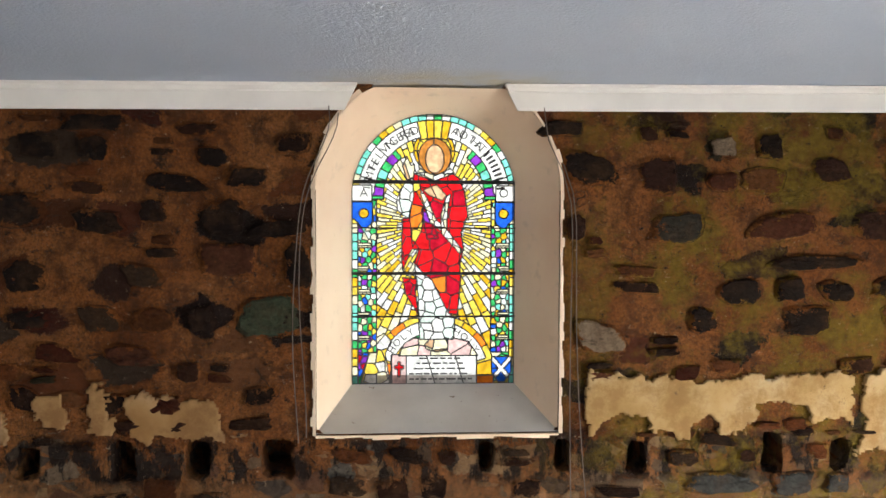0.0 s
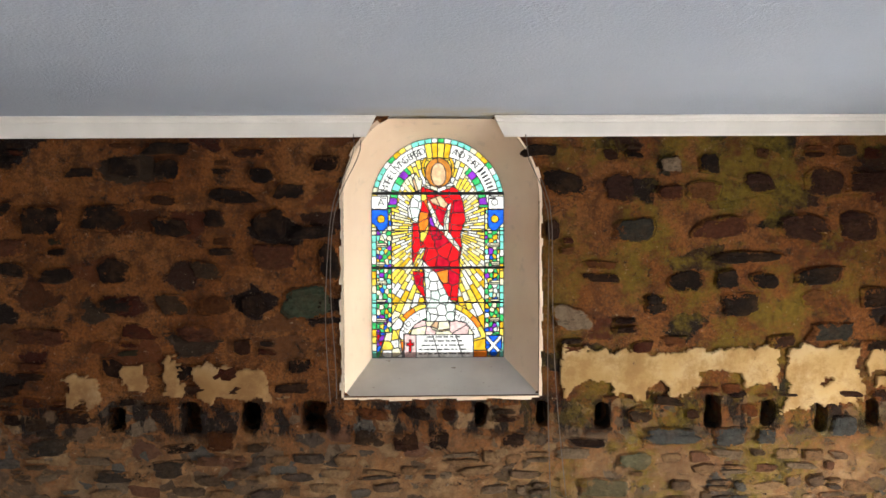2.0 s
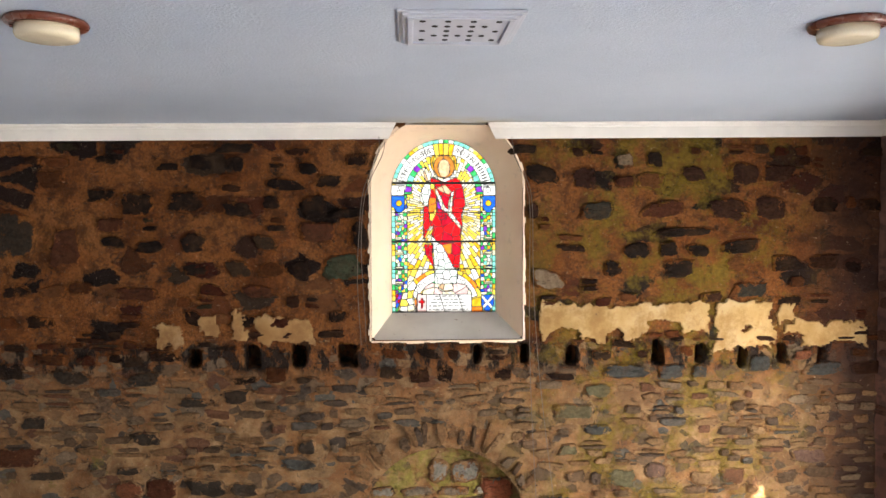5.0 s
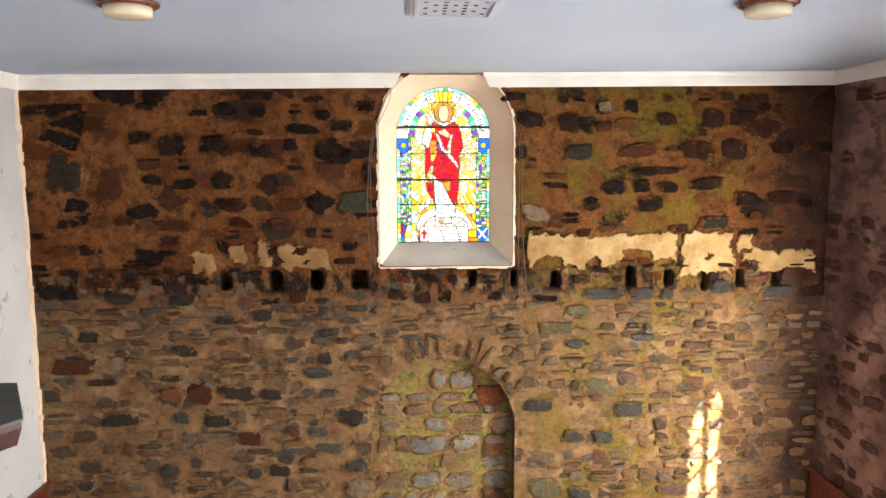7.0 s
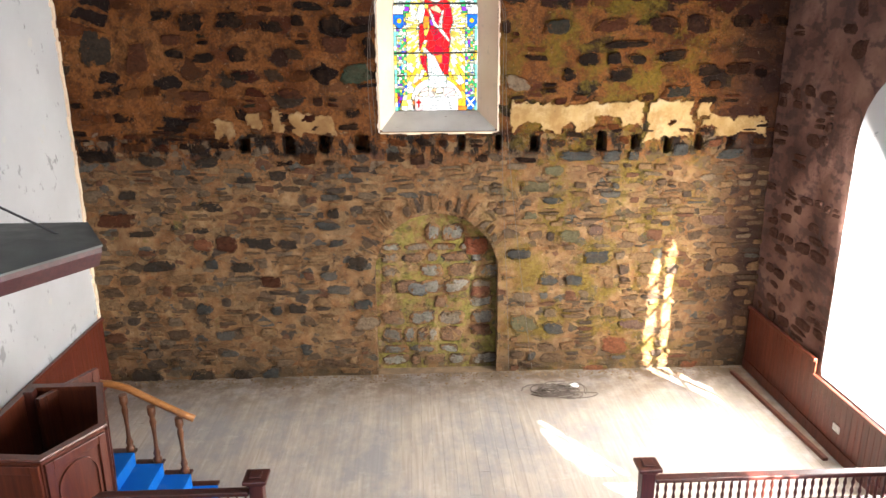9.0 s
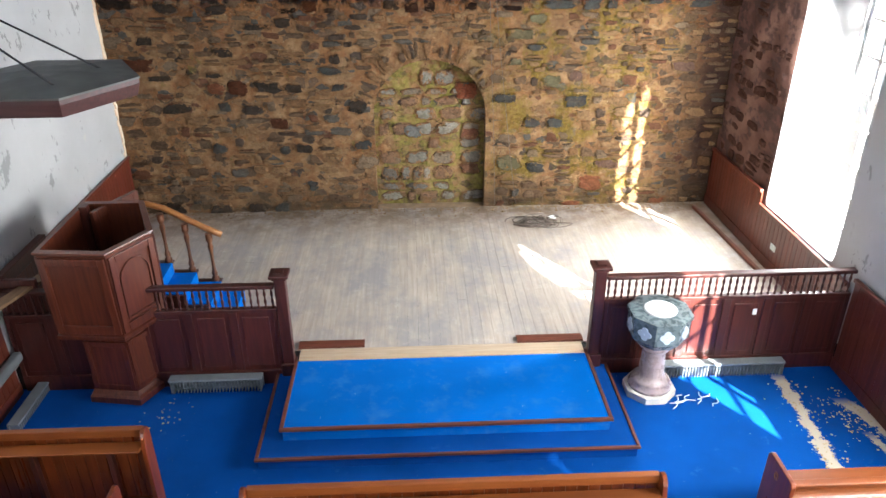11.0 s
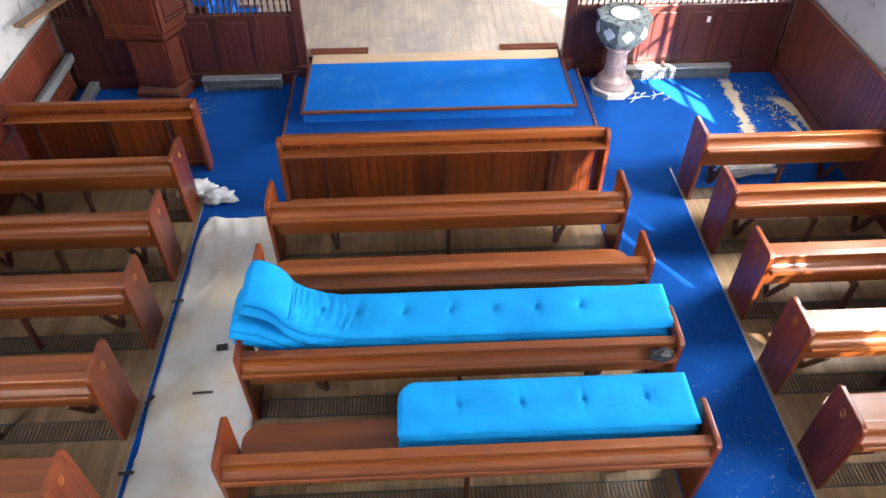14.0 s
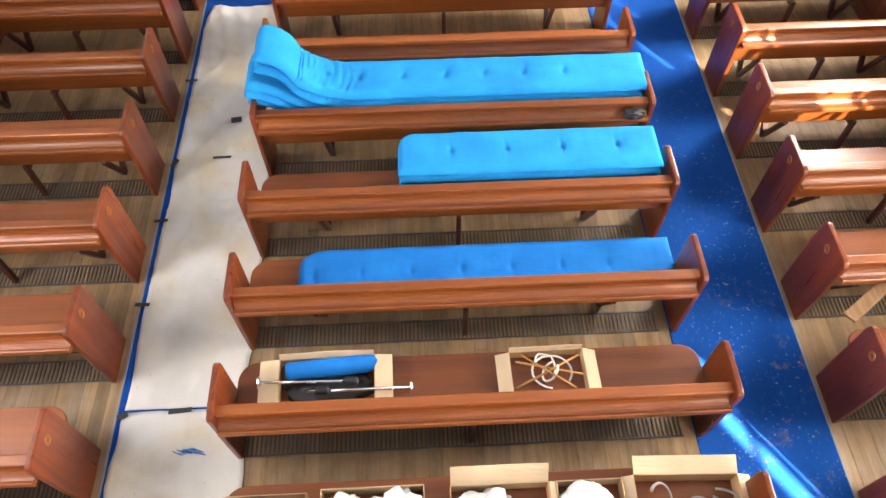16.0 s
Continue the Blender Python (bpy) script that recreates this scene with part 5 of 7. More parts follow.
# ---- radiators ----
def radiator(label, at, L, h=0.19, d=0.12, turn=0):
    r = thing("radiator", label, "radiator", at, "radiators", turn)
    bm = bmesh.new()
    box(bm, (0, 0, h - 0.025), (L, d, h), 0.006)
    box(bm, (0, d - 0.02, 0.02), (L, d, h - 0.026), 0.004)
    part("casing", bm, GREYMETAL, r)
    bm = bmesh.new()
    tube(bm, [(0.01, d * 0.45, h * 0.4), (L - 0.01, d * 0.45, h * 0.4)], 0.025, 8)
    box(bm, (0.02, 0.02, 0), (0.04, d - 0.021, h * 0.5))
    box(bm, (L - 0.04, 0.02, 0), (L - 0.02, d - 0.021, h * 0.5))
    part("pipe", bm, GREYMETAL, r)
    n = int(L / 0.035)
    bm = bmesh.new()
    box(bm, (-0.004, 0.0, 0.02), (0.004, d - 0.021, h - 0.026))
    me = bpy.data.meshes.new("fin")
    bm.to_mesh(me)
    bm.free()
    me.materials.append(GREYMETAL)
    for k in range(n):
        piece("fin", me, r, pose((k + 0.5) * L / n, 0, 0))


radiator("low grey finned radiator before the dark screen", (2.72, 0.27, RUG), 1.48)
radiator("low grey finned radiator beside the pulpit", (-2.80, 0.27, RUG), 1.03)
radiator("low grey finned radiator on the carpet by the wall", (-4.18, -0.30, RUG), 0.75, 0.12, 0.12, 90)
lr = thing("wall_heater", "long grey tubular heater fixed along the wainscot", "heater", (XL + 0.06, -0.72, 0.44))
bm = bmesh.new()
box(bm, (0.0, 0.0, 0.0), (0.09, 1.15, 0.11), 0.02)
part("casing", bm, GREYMETAL, lr)
bm = bmesh.new()
tube(bm, [(0.05, -0.9, 0.16), (0.05, 0.9, 0.16)], 0.012, 6)
part("pipe", bm, IRON, lr)

# ---- ceiling fittings ----
for x, y in ((-1.85, 0.86), (2.18, 0.87)):
    cl = thing("ceiling_light", "round flush ceiling light with cream glass and brown ring", "ceiling light", (x, y, ZC + 0.0073 * x), "ceiling lights")
    bm = bmesh.new()
    lathe(bm, [(0.185, -0.002), (0.192, -0.014), (0.185, -0.028), (0.165, -0.036), (0.14, -0.036)], 32)
    part("ring", bm, BROWNRING, cl)
    bm = bmesh.new()
    lathe(bm, [(0.145, -0.03), (0.145, -0.075), (0.138, -0.090), (0.11, -0.098), (0.05, -0.103), (0.01, -0.104)], 32)
    part("shade", bm, OPAL, cl)
vent = thing("ceiling_vent", "square blue-grey perforated ceiling vent with stepped frame", "vent", (0.175, 0.96, ZC))
for k, (w, z) in enumerate(((0.312, 0.012), (0.288, 0.024), (0.264, 0.034))):
    bm = bmesh.new()
    for lo, hi in (((-w, -w, -z), (w, -w + 0.03, 0.0)), ((-w, w - 0.03, -z), (w, w, 0.0)), ((-w, -w + 0.03, -z), (-w + 0.03, w - 0.03, 0.0)), ((w - 0.03, -w + 0.03, -z), (w, w - 0.03, 0.0))):
        box(bm, lo, hi, 0.004)
    part("frame", bm, VENTPAINT, vent)
bm = bmesh.new()
box(bm, (-0.236, -0.236, -0.022), (0.236, 0.236, -0.004))
part("plate", bm, VENTPAINT, vent)
bm = bmesh.new()
bmesh.ops.create_cone(bm, cap_ends=True, segments=12, radius1=0.016, radius2=0.016, depth=0.004)
HOLE = bpy.data.meshes.new("vent_hole")
bm.to_mesh(HOLE)
bm.free()
HOLE.materials.append(BLACK)
for i in range(7):
    for j in range(5):
        if (i + j) % 2 == 0 or i in (2, 4):
            piece("vent_hole", HOLE, vent, pose(-0.189 + i * 0.063, -0.180 + j * 0.090, -0.0225))


# ---- cushions ----
def cushion_layer(path, y0, y1, t, seed, round_left=0.0, buttons=(), bend=0.0):
    """A padded strip that follows a line of (x, z) and lies from y0 to y1, with puffed edges and button dimples."""
    rng = random.Random(seed)
    xs = [p[0] for p in path]
    total = [0.0]
    for (a, b), (c, d) in zip(path, path[1:]):
        total.append(total[-1] + math.hypot(c - a, d - b))
    nu, nv = 190, 18
    bm = bmesh.new()
    top, bot = {}, {}
    for i in range(nu + 1):
        s = total[-1] * i / nu
        k = max(j for j in range(len(total) - 1) if total[j] <= s + 1e-9)
        f = (s - total[k]) / (total[k + 1] - total[k])
        px, pz = path[k][0] + f * (path[k + 1][0] - path[k][0]), path[k][1] + f * (path[k + 1][1] - path[k][1])
        dx, dz = path[k + 1][0] - path[k][0], path[k + 1][1] - path[k][1]
        L = math.hypot(dx, dz)
        nx, nz = -dz / L, dx / L
        for j in range(nv + 1):
            g = j / nv
            ya, yb = y0, y1
            e = min(s, total[-1] - s)
            if round_left and s < round_left:
                q = 1 - s / round_left
                inset = (1 - math.sqrt(max(0, 1 - q * q))) * 0.16
                yb = y1 - inset
            y = ya + (yb - ya) * g
            edge = min(1.0, min(g, 1 - g) * 9, e * 22)
            puff = 0.55 + 0.45 * math.sin(edge * math.pi / 2)
            w = noise.noise(Vector((s * 5, y * 7, seed))) * 0.008 + noise.noise(Vector((s * 26, y * 3, seed))) * 0.004 * (1 if pz > path[-1][1] + 0.02 else 0.35)
            if bend:
                fold = math.exp(-((s - bend) / 0.30) ** 2)
                w += 0.036 * fold * (abs(noise.noise(Vector((s * 27 + 0.8 * math.sin(y * 9), y * 1.6, seed)))) - 0.25)
            for bs in buttons:
                r2 = (s - bs) ** 2 + (y - (y0 + y1) / 2) ** 2
                w -= 0.010 * math.exp(-r2 / 0.0040) + 0.026 * math.exp(-r2 / 0.00035)
                w -= 0.007 * math.exp(-((s - bs - 0.012 * math.sin(y * 40)) / 0.010) ** 2 - ((y - (y0 + y1) / 2) / 0.085) ** 2)
            h = t * puff + w * puff
            top[i, j] = bm.verts.new((px + nx * h, y, pz + nz * h))
            b = t * (1 - puff) * 0.8
            bot[i, j] = bm.verts.new((px + nx * b, y, pz + nz * b))
    for i in range(nu):
        for j in range(nv):
            bm.faces.new((top[i, j], top[i + 1, j], top[i + 1, j + 1], top[i, j + 1])).smooth = True
            bm.faces.new((bot[i, j], bot[i, j + 1], bot[i + 1, j + 1], bot[i + 1, j])).smooth = True
        for j, w in ((0, 1), (nv, 0)):
            bm.faces.new((top[i, j], bot[i, j], bot[i + 1, j], top[i + 1, j])).smooth = True
    for j in range(nv):
        for i in (0, nu):
            bm.faces.new((top[i, j], top[i, j + 1], bot[i, j + 1], bot[i, j])).smooth = True
    bmesh.ops.recalc_face_normals(bm, faces=bm.faces)
    return bm


SEAT_Z = 0.437


def smooth_line(p, n=4):
    for _ in range(n):
        q = [p[0]]
        for a, b in zip(p, p[1:]):
            q += [(a[0] * 0.75 + b[0] * 0.25, a[1] * 0.75 + b[1] * 0.25), (a[0] * 0.25 + b[0] * 0.75, a[1] * 0.25 + b[1] * 0.75)]
        p = q + [p[-1]]
    return p


# long stack that bends up over the end of the pew
y3 = CENTRE[2]
T = 0.089
for k in range(5):
    lift, left, z = (0.36, 0.35, 0.33, 0.44, 0.45)[k], (-1.475, -1.49, -1.47, -1.36, -1.34)[k], SEAT_Z + T * k
    line = smooth_line([(left, z + lift), (left + 0.20, z + lift * 0.84), (-1.06, z + lift * 0.33), (-0.74, z + 0.008), (-0.45, z), (0.3, z), (1.93 - 0.03 * (k % 2), z)], 2)
    c = part("seat_cushion", cushion_layer(line, y3 - 0.20 - 0.012 * (k % 2), y3 + 0.235 + 0.012 * (k % 3), T, 11 + k, 0.07, (0.68, 0.98, 1.35, 1.71, 2.05, 2.38, 2.73) if k == 4 else (), 0.70), CUSHION)
    tagged(c, "long sky-blue buttoned pew cushion, stacked and curling up at one end", "cushion", "stacked cushions")
y4 = CENTRE[3]
for k in range(5):
    z = SEAT_Z + T * k
    c = part("seat_cushion", cushion_layer([(-0.22 + 0.012 * (k % 2), z), (0.5, z), (1.86, z)], y4 - 0.19, y4 + 0.235 + 0.008 * (k % 2), T, 21 + k, 0.14, (0.42, 0.86, 1.30, 1.74) if k == 4 else ()), CUSHION)
    tagged(c, "short sky-blue buttoned pew cushion in a neat stack", "cushion", "stacked cushions")
y5 = CENTRE[4]
c = part("seat_cushion", cushion_layer([(-1.0, SEAT_Z), (0.3, SEAT_Z), (1.87, SEAT_Z)], y5 - 0.255, y5 + 0.24, 0.10, 31, 0.22, (0.12, 0.48, 0.86, 1.24, 1.62, 2.0, 2.36)), CUSHION2)
tagged(c, "single royal-blue buttoned cushion lying on the pew seat", "cushion")


# ---- dust sheet and tapes in the aisle ----
def cloth(name, outline_fn, u0, u1, nu, nv, lift, seed, mat):
    bm = bmesh.new()
    g = {}
    for i in range(nu + 1):
        y = u0 + (u1 - u0) * i / nu
        a, b = outline_fn(y)
        for j in range(nv + 1):
            x = a + (b - a) * j / nv
            z = lift + 0.010 * max(0.0, noise.fractal(Vector((x * 3.0, y * 1.4, seed)), 0.8, 2.0, 4) + 0.12) + 0.012 * max(0, noise.noise(Vector((x * 9, y * 2.0, seed + 4)))) + 0.012 * max(0.0, 1 - abs(noise.noise(Vector((x * 2.2 + y * 0.9, y * 1.3 - x, seed + 9)))) * 14) + 0.010 * max(0.0, 1 - abs(noise.noise(Vector((x * 3.1 - y * 1.6, y * 0.8, seed + 13)))) * 18)
            # gathered into long folds towards the loose end
            z += 0.055 * max(0.0, 1 - abs(y + 2.35) / 1.1) * max(0.0, noise.noise(Vector((x * 6.5 + y * 1.2, y * 1.1, seed + 21))) + 0.15)
            g[i, j] = bm.verts.new((x, y, z))
    for i in range(nu):
        for j in range(nv):
            bm.faces.new((g[i, j], g[i, j + 1], g[i + 1, j + 1], g[i + 1, j])).smooth = True
    rim = [e for e in bm.edges if e.is_boundary]
    out = bmesh.ops.extrude_edge_only(bm, edges=rim)
    for v in [q for q in out["geom"] if isinstance(q, bmesh.types.BMVert)]:
        v.co.z = RUG + 0.0005
    bmesh.ops.recalc_face_normals(bm, faces=bm.faces)
    return part(name, bm, mat)


def edge_a(y):
    ends = max(0.0, (y + 2.62) / 0.42)
    return (-2.325 + 0.03 * noise.noise(Vector((y * 1.7, 0, 0))) + 0.10 * max(0, ends) ** 2, -1.40 - 0.045 * abs(noise.noise(Vector((y * 2, 5, 0)))) - 0.02)


sh = cloth("dust_sheet", edge_a, -6.98, -2.27, 190, 26, RUG + 0.004, 2.0, SHEET)
tagged(sh, "creased cream dust sheet laid along the aisle carpet", "dust sheet", "dust sheets")
sh = cloth("dust_sheet", lambda y: (-2.33 + 0.06 * noise.noise(Vector((y * 2.2, 9, 0))), -1.40 - 0.04 * noise.noise(Vector((y * 3, 2, 0)))), -11.0, -7.0, 120, 26, RUG + 0.002, 7.0, SHEET)
tagged(sh, "second creased cream dust sheet with blue paint marks", "dust sheet", "dust sheets")
bm = bmesh.new()
rng = random.Random(3)
for k in range(6):
    x, y = -1.86 + 0.03 * k, -7.32 + rng.uniform(-0.02, 0.02)
    tube(bm, [(x + 0.05 * math.sin(i * 1.7 + k), y + 0.018 * math.cos(i * 2.3 + k), RUG + 0.021) for i in range(6)], 0.0028, 4)
part("paint_mark", bm, CUSHION2, sh, "scribbled blue paint mark")
for x, y, L, w, a in ((-2.34, -3.45, 0.12, 0.03, 5), (-1.82, -4.03, 0.10, 0.075, 8), (-1.90, -4.51, 0.17, 0.028, 2), (-2.33, -4.56, 0.10, 0.04, 60), (-2.345, -5.23, 0.12, 0.03, 4), (-2.35, -6.08, 0.12, 0.034, -3), (-1.90, -7.01, 0.17, 0.04, 4), (-2.32, -7.03, 0.08, 0.04, 20)):
    bm = bmesh.new()
    box(bm, (-L / 2, -w / 2, 0), (L / 2, w / 2, 0.0015))
    t = part("tape_strip", bm, TAPE)
    t.matrix_basis = pose(x, y, RUG + 0.022, 0, 0, a)
    tagged(t, "short strip of black tape holding the dust sheet", "tape", "tape strips")


def crumple(name, at, size, seed, mat, label, category, amp=0.35, floor=True):
    bm = bmesh.new()
    bmesh.ops.create_icosphere(bm, subdivisions=4, radius=1.0)
    for v in bm.verts:
        n = v.co.normalized()
        r = 1 + amp * noise.fractal(n * 1.7 + Vector((seed, 0, 0)), 0.7, 2.0, 4) + amp * 0.35 * abs(noise.noise(n * 6 + Vector((0, seed, 0))))
        v.co = Vector((n.x * r * size[0], n.y * r * size[1], n.z * r * size[2]))
        if floor:
            v.co.z = max(v.co.z, -size[2] * 0.55)
    zmin = min(v.co.z for v in bm.verts)
    for v in bm.verts:
        v.co.z -= zmin
    for f in bm.faces:
        f.smooth = True
    o = part(name, bm, mat)
    o.matrix_basis = pose(*at)
    return tagged(o, label, category, "crumpled plastic" if category == "plastic bag" else "")


crumple("plastic_bag", (-2.22, -1.93, RUG), (0.16, 0.10, 0.055), 1.3, PLASTIC, "crumpled clear plastic bag on the blue carpet", "plastic bag", 0.6)
crumple("plastic_bag", (-2.50, -1.78, RUG), (0.16, 0.14, 0.05), 4.1, PLASTIC, "crumpled white plastic sheet behind the pew end", "plastic bag", 0.6)
crumple("plastic_bag", (3.75, -1.70, RUG), (0.34, 0.10, 0.03), 6.2, PLASTIC, "flat crumpled white plastic under the front pew", "plastic bag", 0.6)


# ---- boxes on the pews ----
def carton(label, at, size, flaps, turn=0.0):
    w, d, h = size
    b = thing("cardboard_box", label, "box", at, "cardboard boxes", turn)
    bm = bmesh.new()
    t = 0.006
    for lo, hi in (((-w / 2, -d / 2, 0), (w / 2, d / 2, t)), ((-w / 2, -d / 2, t), (-w / 2 + t, d / 2, h)), ((w / 2 - t, -d / 2, t), (w / 2, d / 2, h)),
                   ((-w / 2 + t, -d / 2, t), (w / 2 - t, -d / 2 + t, h)), ((-w / 2 + t, d / 2 - t, t), (w / 2 - t, d / 2, h))):
        box(bm, lo, hi)
    part("box_body", bm, CARD, b)
    for side, (L, lean) in flaps.items():
        bm = bmesh.new()
        run = d if side in "lr" else w
        box(bm, (0, -run / 2 + 0.004, -t / 2), (L, run / 2 - 0.004, t / 2))
        bmesh.ops.subdivide_edges(bm, edges=bm.edges[:], cuts=3, use_grid_fill=True)
        for v in bm.verts:
            v.co.z += 0.012 * noise.noise(v.co * 6 + Vector((at[0], 0, 0)))
        f = part("flap", bm, CARDPALE, b)
        ang = {"r": 0, "f": 90, "l": 180, "b": 270}[side]
        off = {"r": (w / 2, 0), "l": (-w / 2, 0), "f": (0, d / 2), "b": (0, -d / 2)}[side]
        f.matrix_basis = pose(off[0], off[1], h) @ pose(0, 0, 0, 0, 0, ang) @ pose(0, 0, 0, 0, lean, 0)
    return b


y6, y7 = CENTRE[5], CENTRE[6]
SZ = SEAT_Z
carton("open cardboard box holding a blue roll and chrome lamp poles", (-0.74, y6 - 0.02, SZ), (0.66, 0.34, 0.14), {"l": (0.13, 5), "r": (0.12, 5), "f": (0.05, -70)}, 1)
bm = bmesh.new()
lathe(bm, [(0.05, -0.32), (0.062, -0.30), (0.066, 0.0), (0.060, 0.27), (0.03, 0.31)], 16)
bm.transform(Matrix.Rotation(radians(90), 4, "Y"))
r = part("cloth_roll", bm, CUSHION2)
r.matrix_basis = pose(-0.70, y6 + 0.075, SZ + 0.13, 0, 4, 6)
tagged(r, "rolled blue cloth lying in the box", "cloth roll")
for (xa, ya, za), (xb, yb, zb), lab in (((-1.20, y6 - 0.035, SZ + 0.17), (-0.52, y6 - 0.05, SZ + 0.165), "slim chrome lamp pole with flared foot"), ((-0.86, y6 - 0.115, SZ + 0.17), (-0.17, y6 - 0.12, SZ + 0.18), "slim chrome lamp pole with round cup")):
    po = thing("lamp_pole", lab + " across the box", "lamp pole", (xa, ya, za), "lamp poles")
    d = Vector((xb - xa, yb - ya, zb - za))
    bm = bmesh.new()
    tube(bm, [(0, 0, 0), tuple(d)], 0.011, 8)
    part("shaft", bm, CHROME, po)
    bm = bmesh.new()
    q = d.to_track_quat("Z", "Y").to_matrix().to_4x4()
    lathe(bm, [(0.045, 0), (0.042, 0.008), (0.012, 0.03)], 16, q if lab.endswith("foot") else Matrix.Translation(d) @ q)
    part("cup", bm, CHROME, po)
    bm = bmesh.new()
    lathe(bm, [(0.025, 0), (0.03, 0.02), (0.03, 0.07), (0.022, 0.09)], 12, Matrix.Translation(d * (0.86 if lab.endswith("foot") else 0.08)) @ q)
    part("collar", bm, IRON, po)
carton("open cardboard box with tangled cables and rods", (0.78, y6 - 0.03, SZ), (0.52, 0.34, 0.12), {"l": (0.10, 20), "r": (0.10, 20), "f": (0.04, -75)}, 1)


def tangle(name, at, w, d, h, n, r, seed, mat, label):
    rng = random.Random(seed)
    bm = bmesh.new()
    for k in range(n):
        c = Vector((rng.uniform(-w, w) * 0.5, rng.uniform(-d, d) * 0.5, 0))
        ra, ph, el = rng.uniform(0.35, 0.9) * d, rng.uniform(0, 6), rng.uniform(0.6, 1.4)
        span = rng.uniform(2.5, 5.5)
        tilt = rng.uniform(0.15, 1.0)
        tube(bm, [(c.x + ra * el * math.cos(ph + span * i / 16), max(-d, min(d, c.y + ra * math.sin(ph + span * i / 16))), 0.02 + h * tilt * (0.5 + 0.5 * math.sin(ph * 2 + span * i / 16))) for i in range(17)], r, 6)
    o = part(name, bm, mat)
    o.matrix_basis = pose(*at)
    return tagged(o, label, "cable", "cables")


tangle("cable_tangle", (0.78, y6 - 0.03, SZ + 0.012), 0.30, 0.15, 0.19, 3, 0.008, 5, WHITE, "looped grey cables standing out of the box")
for k, (a, b) in enumerate((((0.55, y6 - 0.13, SZ + 0.10), (1.0, y6 + 0.08, SZ + 0.15)), ((0.56, y6 + 0.06, SZ + 0.12), (1.02, y6 - 0.06, SZ + 0.13)), ((0.60, y6 + 0.10, SZ + 0.14), (0.95, y6 - 0.16, SZ + 0.14)))):
    bm = bmesh.new()
    tube(bm, [a, b], 0.008, 6)
    tagged(part("brass_rod", bm, GOLD), "thin dull brass rod lying in the box", "rod", "brass rods")
carton("open cardboard box at the pew end, partly in shade", (-1.08, y7 - 0.09, SZ), (0.50, 0.36, 0.15), {"l": (0.10, 40)}, 0)
tangle("cable_tangle", (-1.08, y7 - 0.09, SZ + 0.012), 0.30, 0.14, 0.15, 3, 0.012, 9, WHITE, "pale cables looped in the box")
carton("open cardboard box filled with white plastic bags", (-0.42, y7 - 0.08, SZ), (0.64, 0.36, 0.18), {}, 0)
crumple("plastic_bag", (-0.58, y7 - 0.07, SZ + 0.02), (0.15, 0.14, 0.13), 2.2, PLASTIC, "crumpled white plastic bag in a cardboard box", "plastic bag", 0.4)
crumple("plastic_bag", (-0.26, y7 - 0.07, SZ + 0.02), (0.18, 0.15, 0.14), 3.7, PLASTIC, "crumpled clear plastic bag in a cardboard box", "plastic bag", 0.4)
carton("pale cardboard box with raised flap and wrapped glass", (0.37, y7 - 0.09, SZ), (0.62, 0.36, 0.15), {"f": (0.13, -50), "r": (0.06, 30)}, 0)
crumple("plastic_bag", (0.28, y7 - 0.08, SZ + 0.02), (0.20, 0.15, 0.11), 5.9, PLASTIC, "white bubble wrap round glass in a box", "plastic bag", 0.4)
carton("brown cardboard box holding a wrapped white globe", (0.93, y7 - 0.09, SZ), (0.42, 0.36, 0.15), {}, 0)
crumple("wrapped_globe", (0.90, y7 - 0.08, SZ + 0.02), (0.185, 0.160, 0.16), 8.4, PLASTIC, "round lamp globe wrapped in white plastic", "lamp globe", 0.12)
carton("large open cardboard box full of cables, flaps bent", (1.53, y7 - 0.09, SZ), (0.66, 0.36, 0.17), {"f": (0.11, -20), "l": (0.08, 35), "r": (0.08, 20)}, -2)
tangle("cable_tangle", (1.53, y7 - 0.09, SZ + 0.012), 0.42, 0.14, 0.20, 5, 0.009, 14, WIRE, "grey cables coiled in the large box")
crumple("dark_cloth", (-0.74, y6 - 0.03, SZ + 0.006), (0.30, 0.14, 0.055), 7.7, TAPE, "dark cloth filling the bottom of the box", "cloth", 0.25)
# dark cap hung on the corner of a pew back
crumple("crumpled_cloth", (1.77, CENTRE[2] - 0.40, 0.725), (0.09, 0.05, 0.05), 2.9, TAPE, "small dark crumpled cloth on the book ledge", "cloth", 0.3)
bm = bmesh.new()
box(bm, (-0.05, -0.45, -0.012), (0.05, 0.45, 0.012), 0.004)
pl = part("loose_plank", bm, OLDPLANK)
pl.matrix_basis = pose(3.42, -6.45, 0.47, 0, -6, -55)
tagged(pl, "short loose plank resting across a pew seat", "plank")

# ---- wires on the end wall and the coil on the floor ----
for k, (x, dx, top, bot) in enumerate(((-0.60, 0.05, 5.95, 3.82), (-0.56, -0.03, 5.9, 3.85), (1.15, 0.05, 5.95, 0.33), (1.19, 0.16, 5.6, 0.33))):
    bm = bmesh.new()
    pts = []
    for i in range(29):
        f = i / 28
        z = top + (bot - top) * f
        s = 0.35 * math.exp(-((z - 5.9) / 0.35) ** 2) * (1 if x < 0 else -1)
        pts.append((x + s * 0.6 + dx * 3 * f * f * (1 if x > 0 else 0) + 0.02 * math.sin(7 * f + k), YF - 0.055 - 0.02 * math.sin(3 * f + k), z))
    tube(bm, pts, 0.0035, 5)
    tagged(part("hanging_cable", bm, THINWIRE), "thin grey cable hanging down the stone wall", "cable", "cables")
co = thing("cable_coil", "untidy coil of dark cable on the chancel floor", "cable", (1.98, 3.95, ZCH + 0.004), "cables")
rng = random.Random(12)
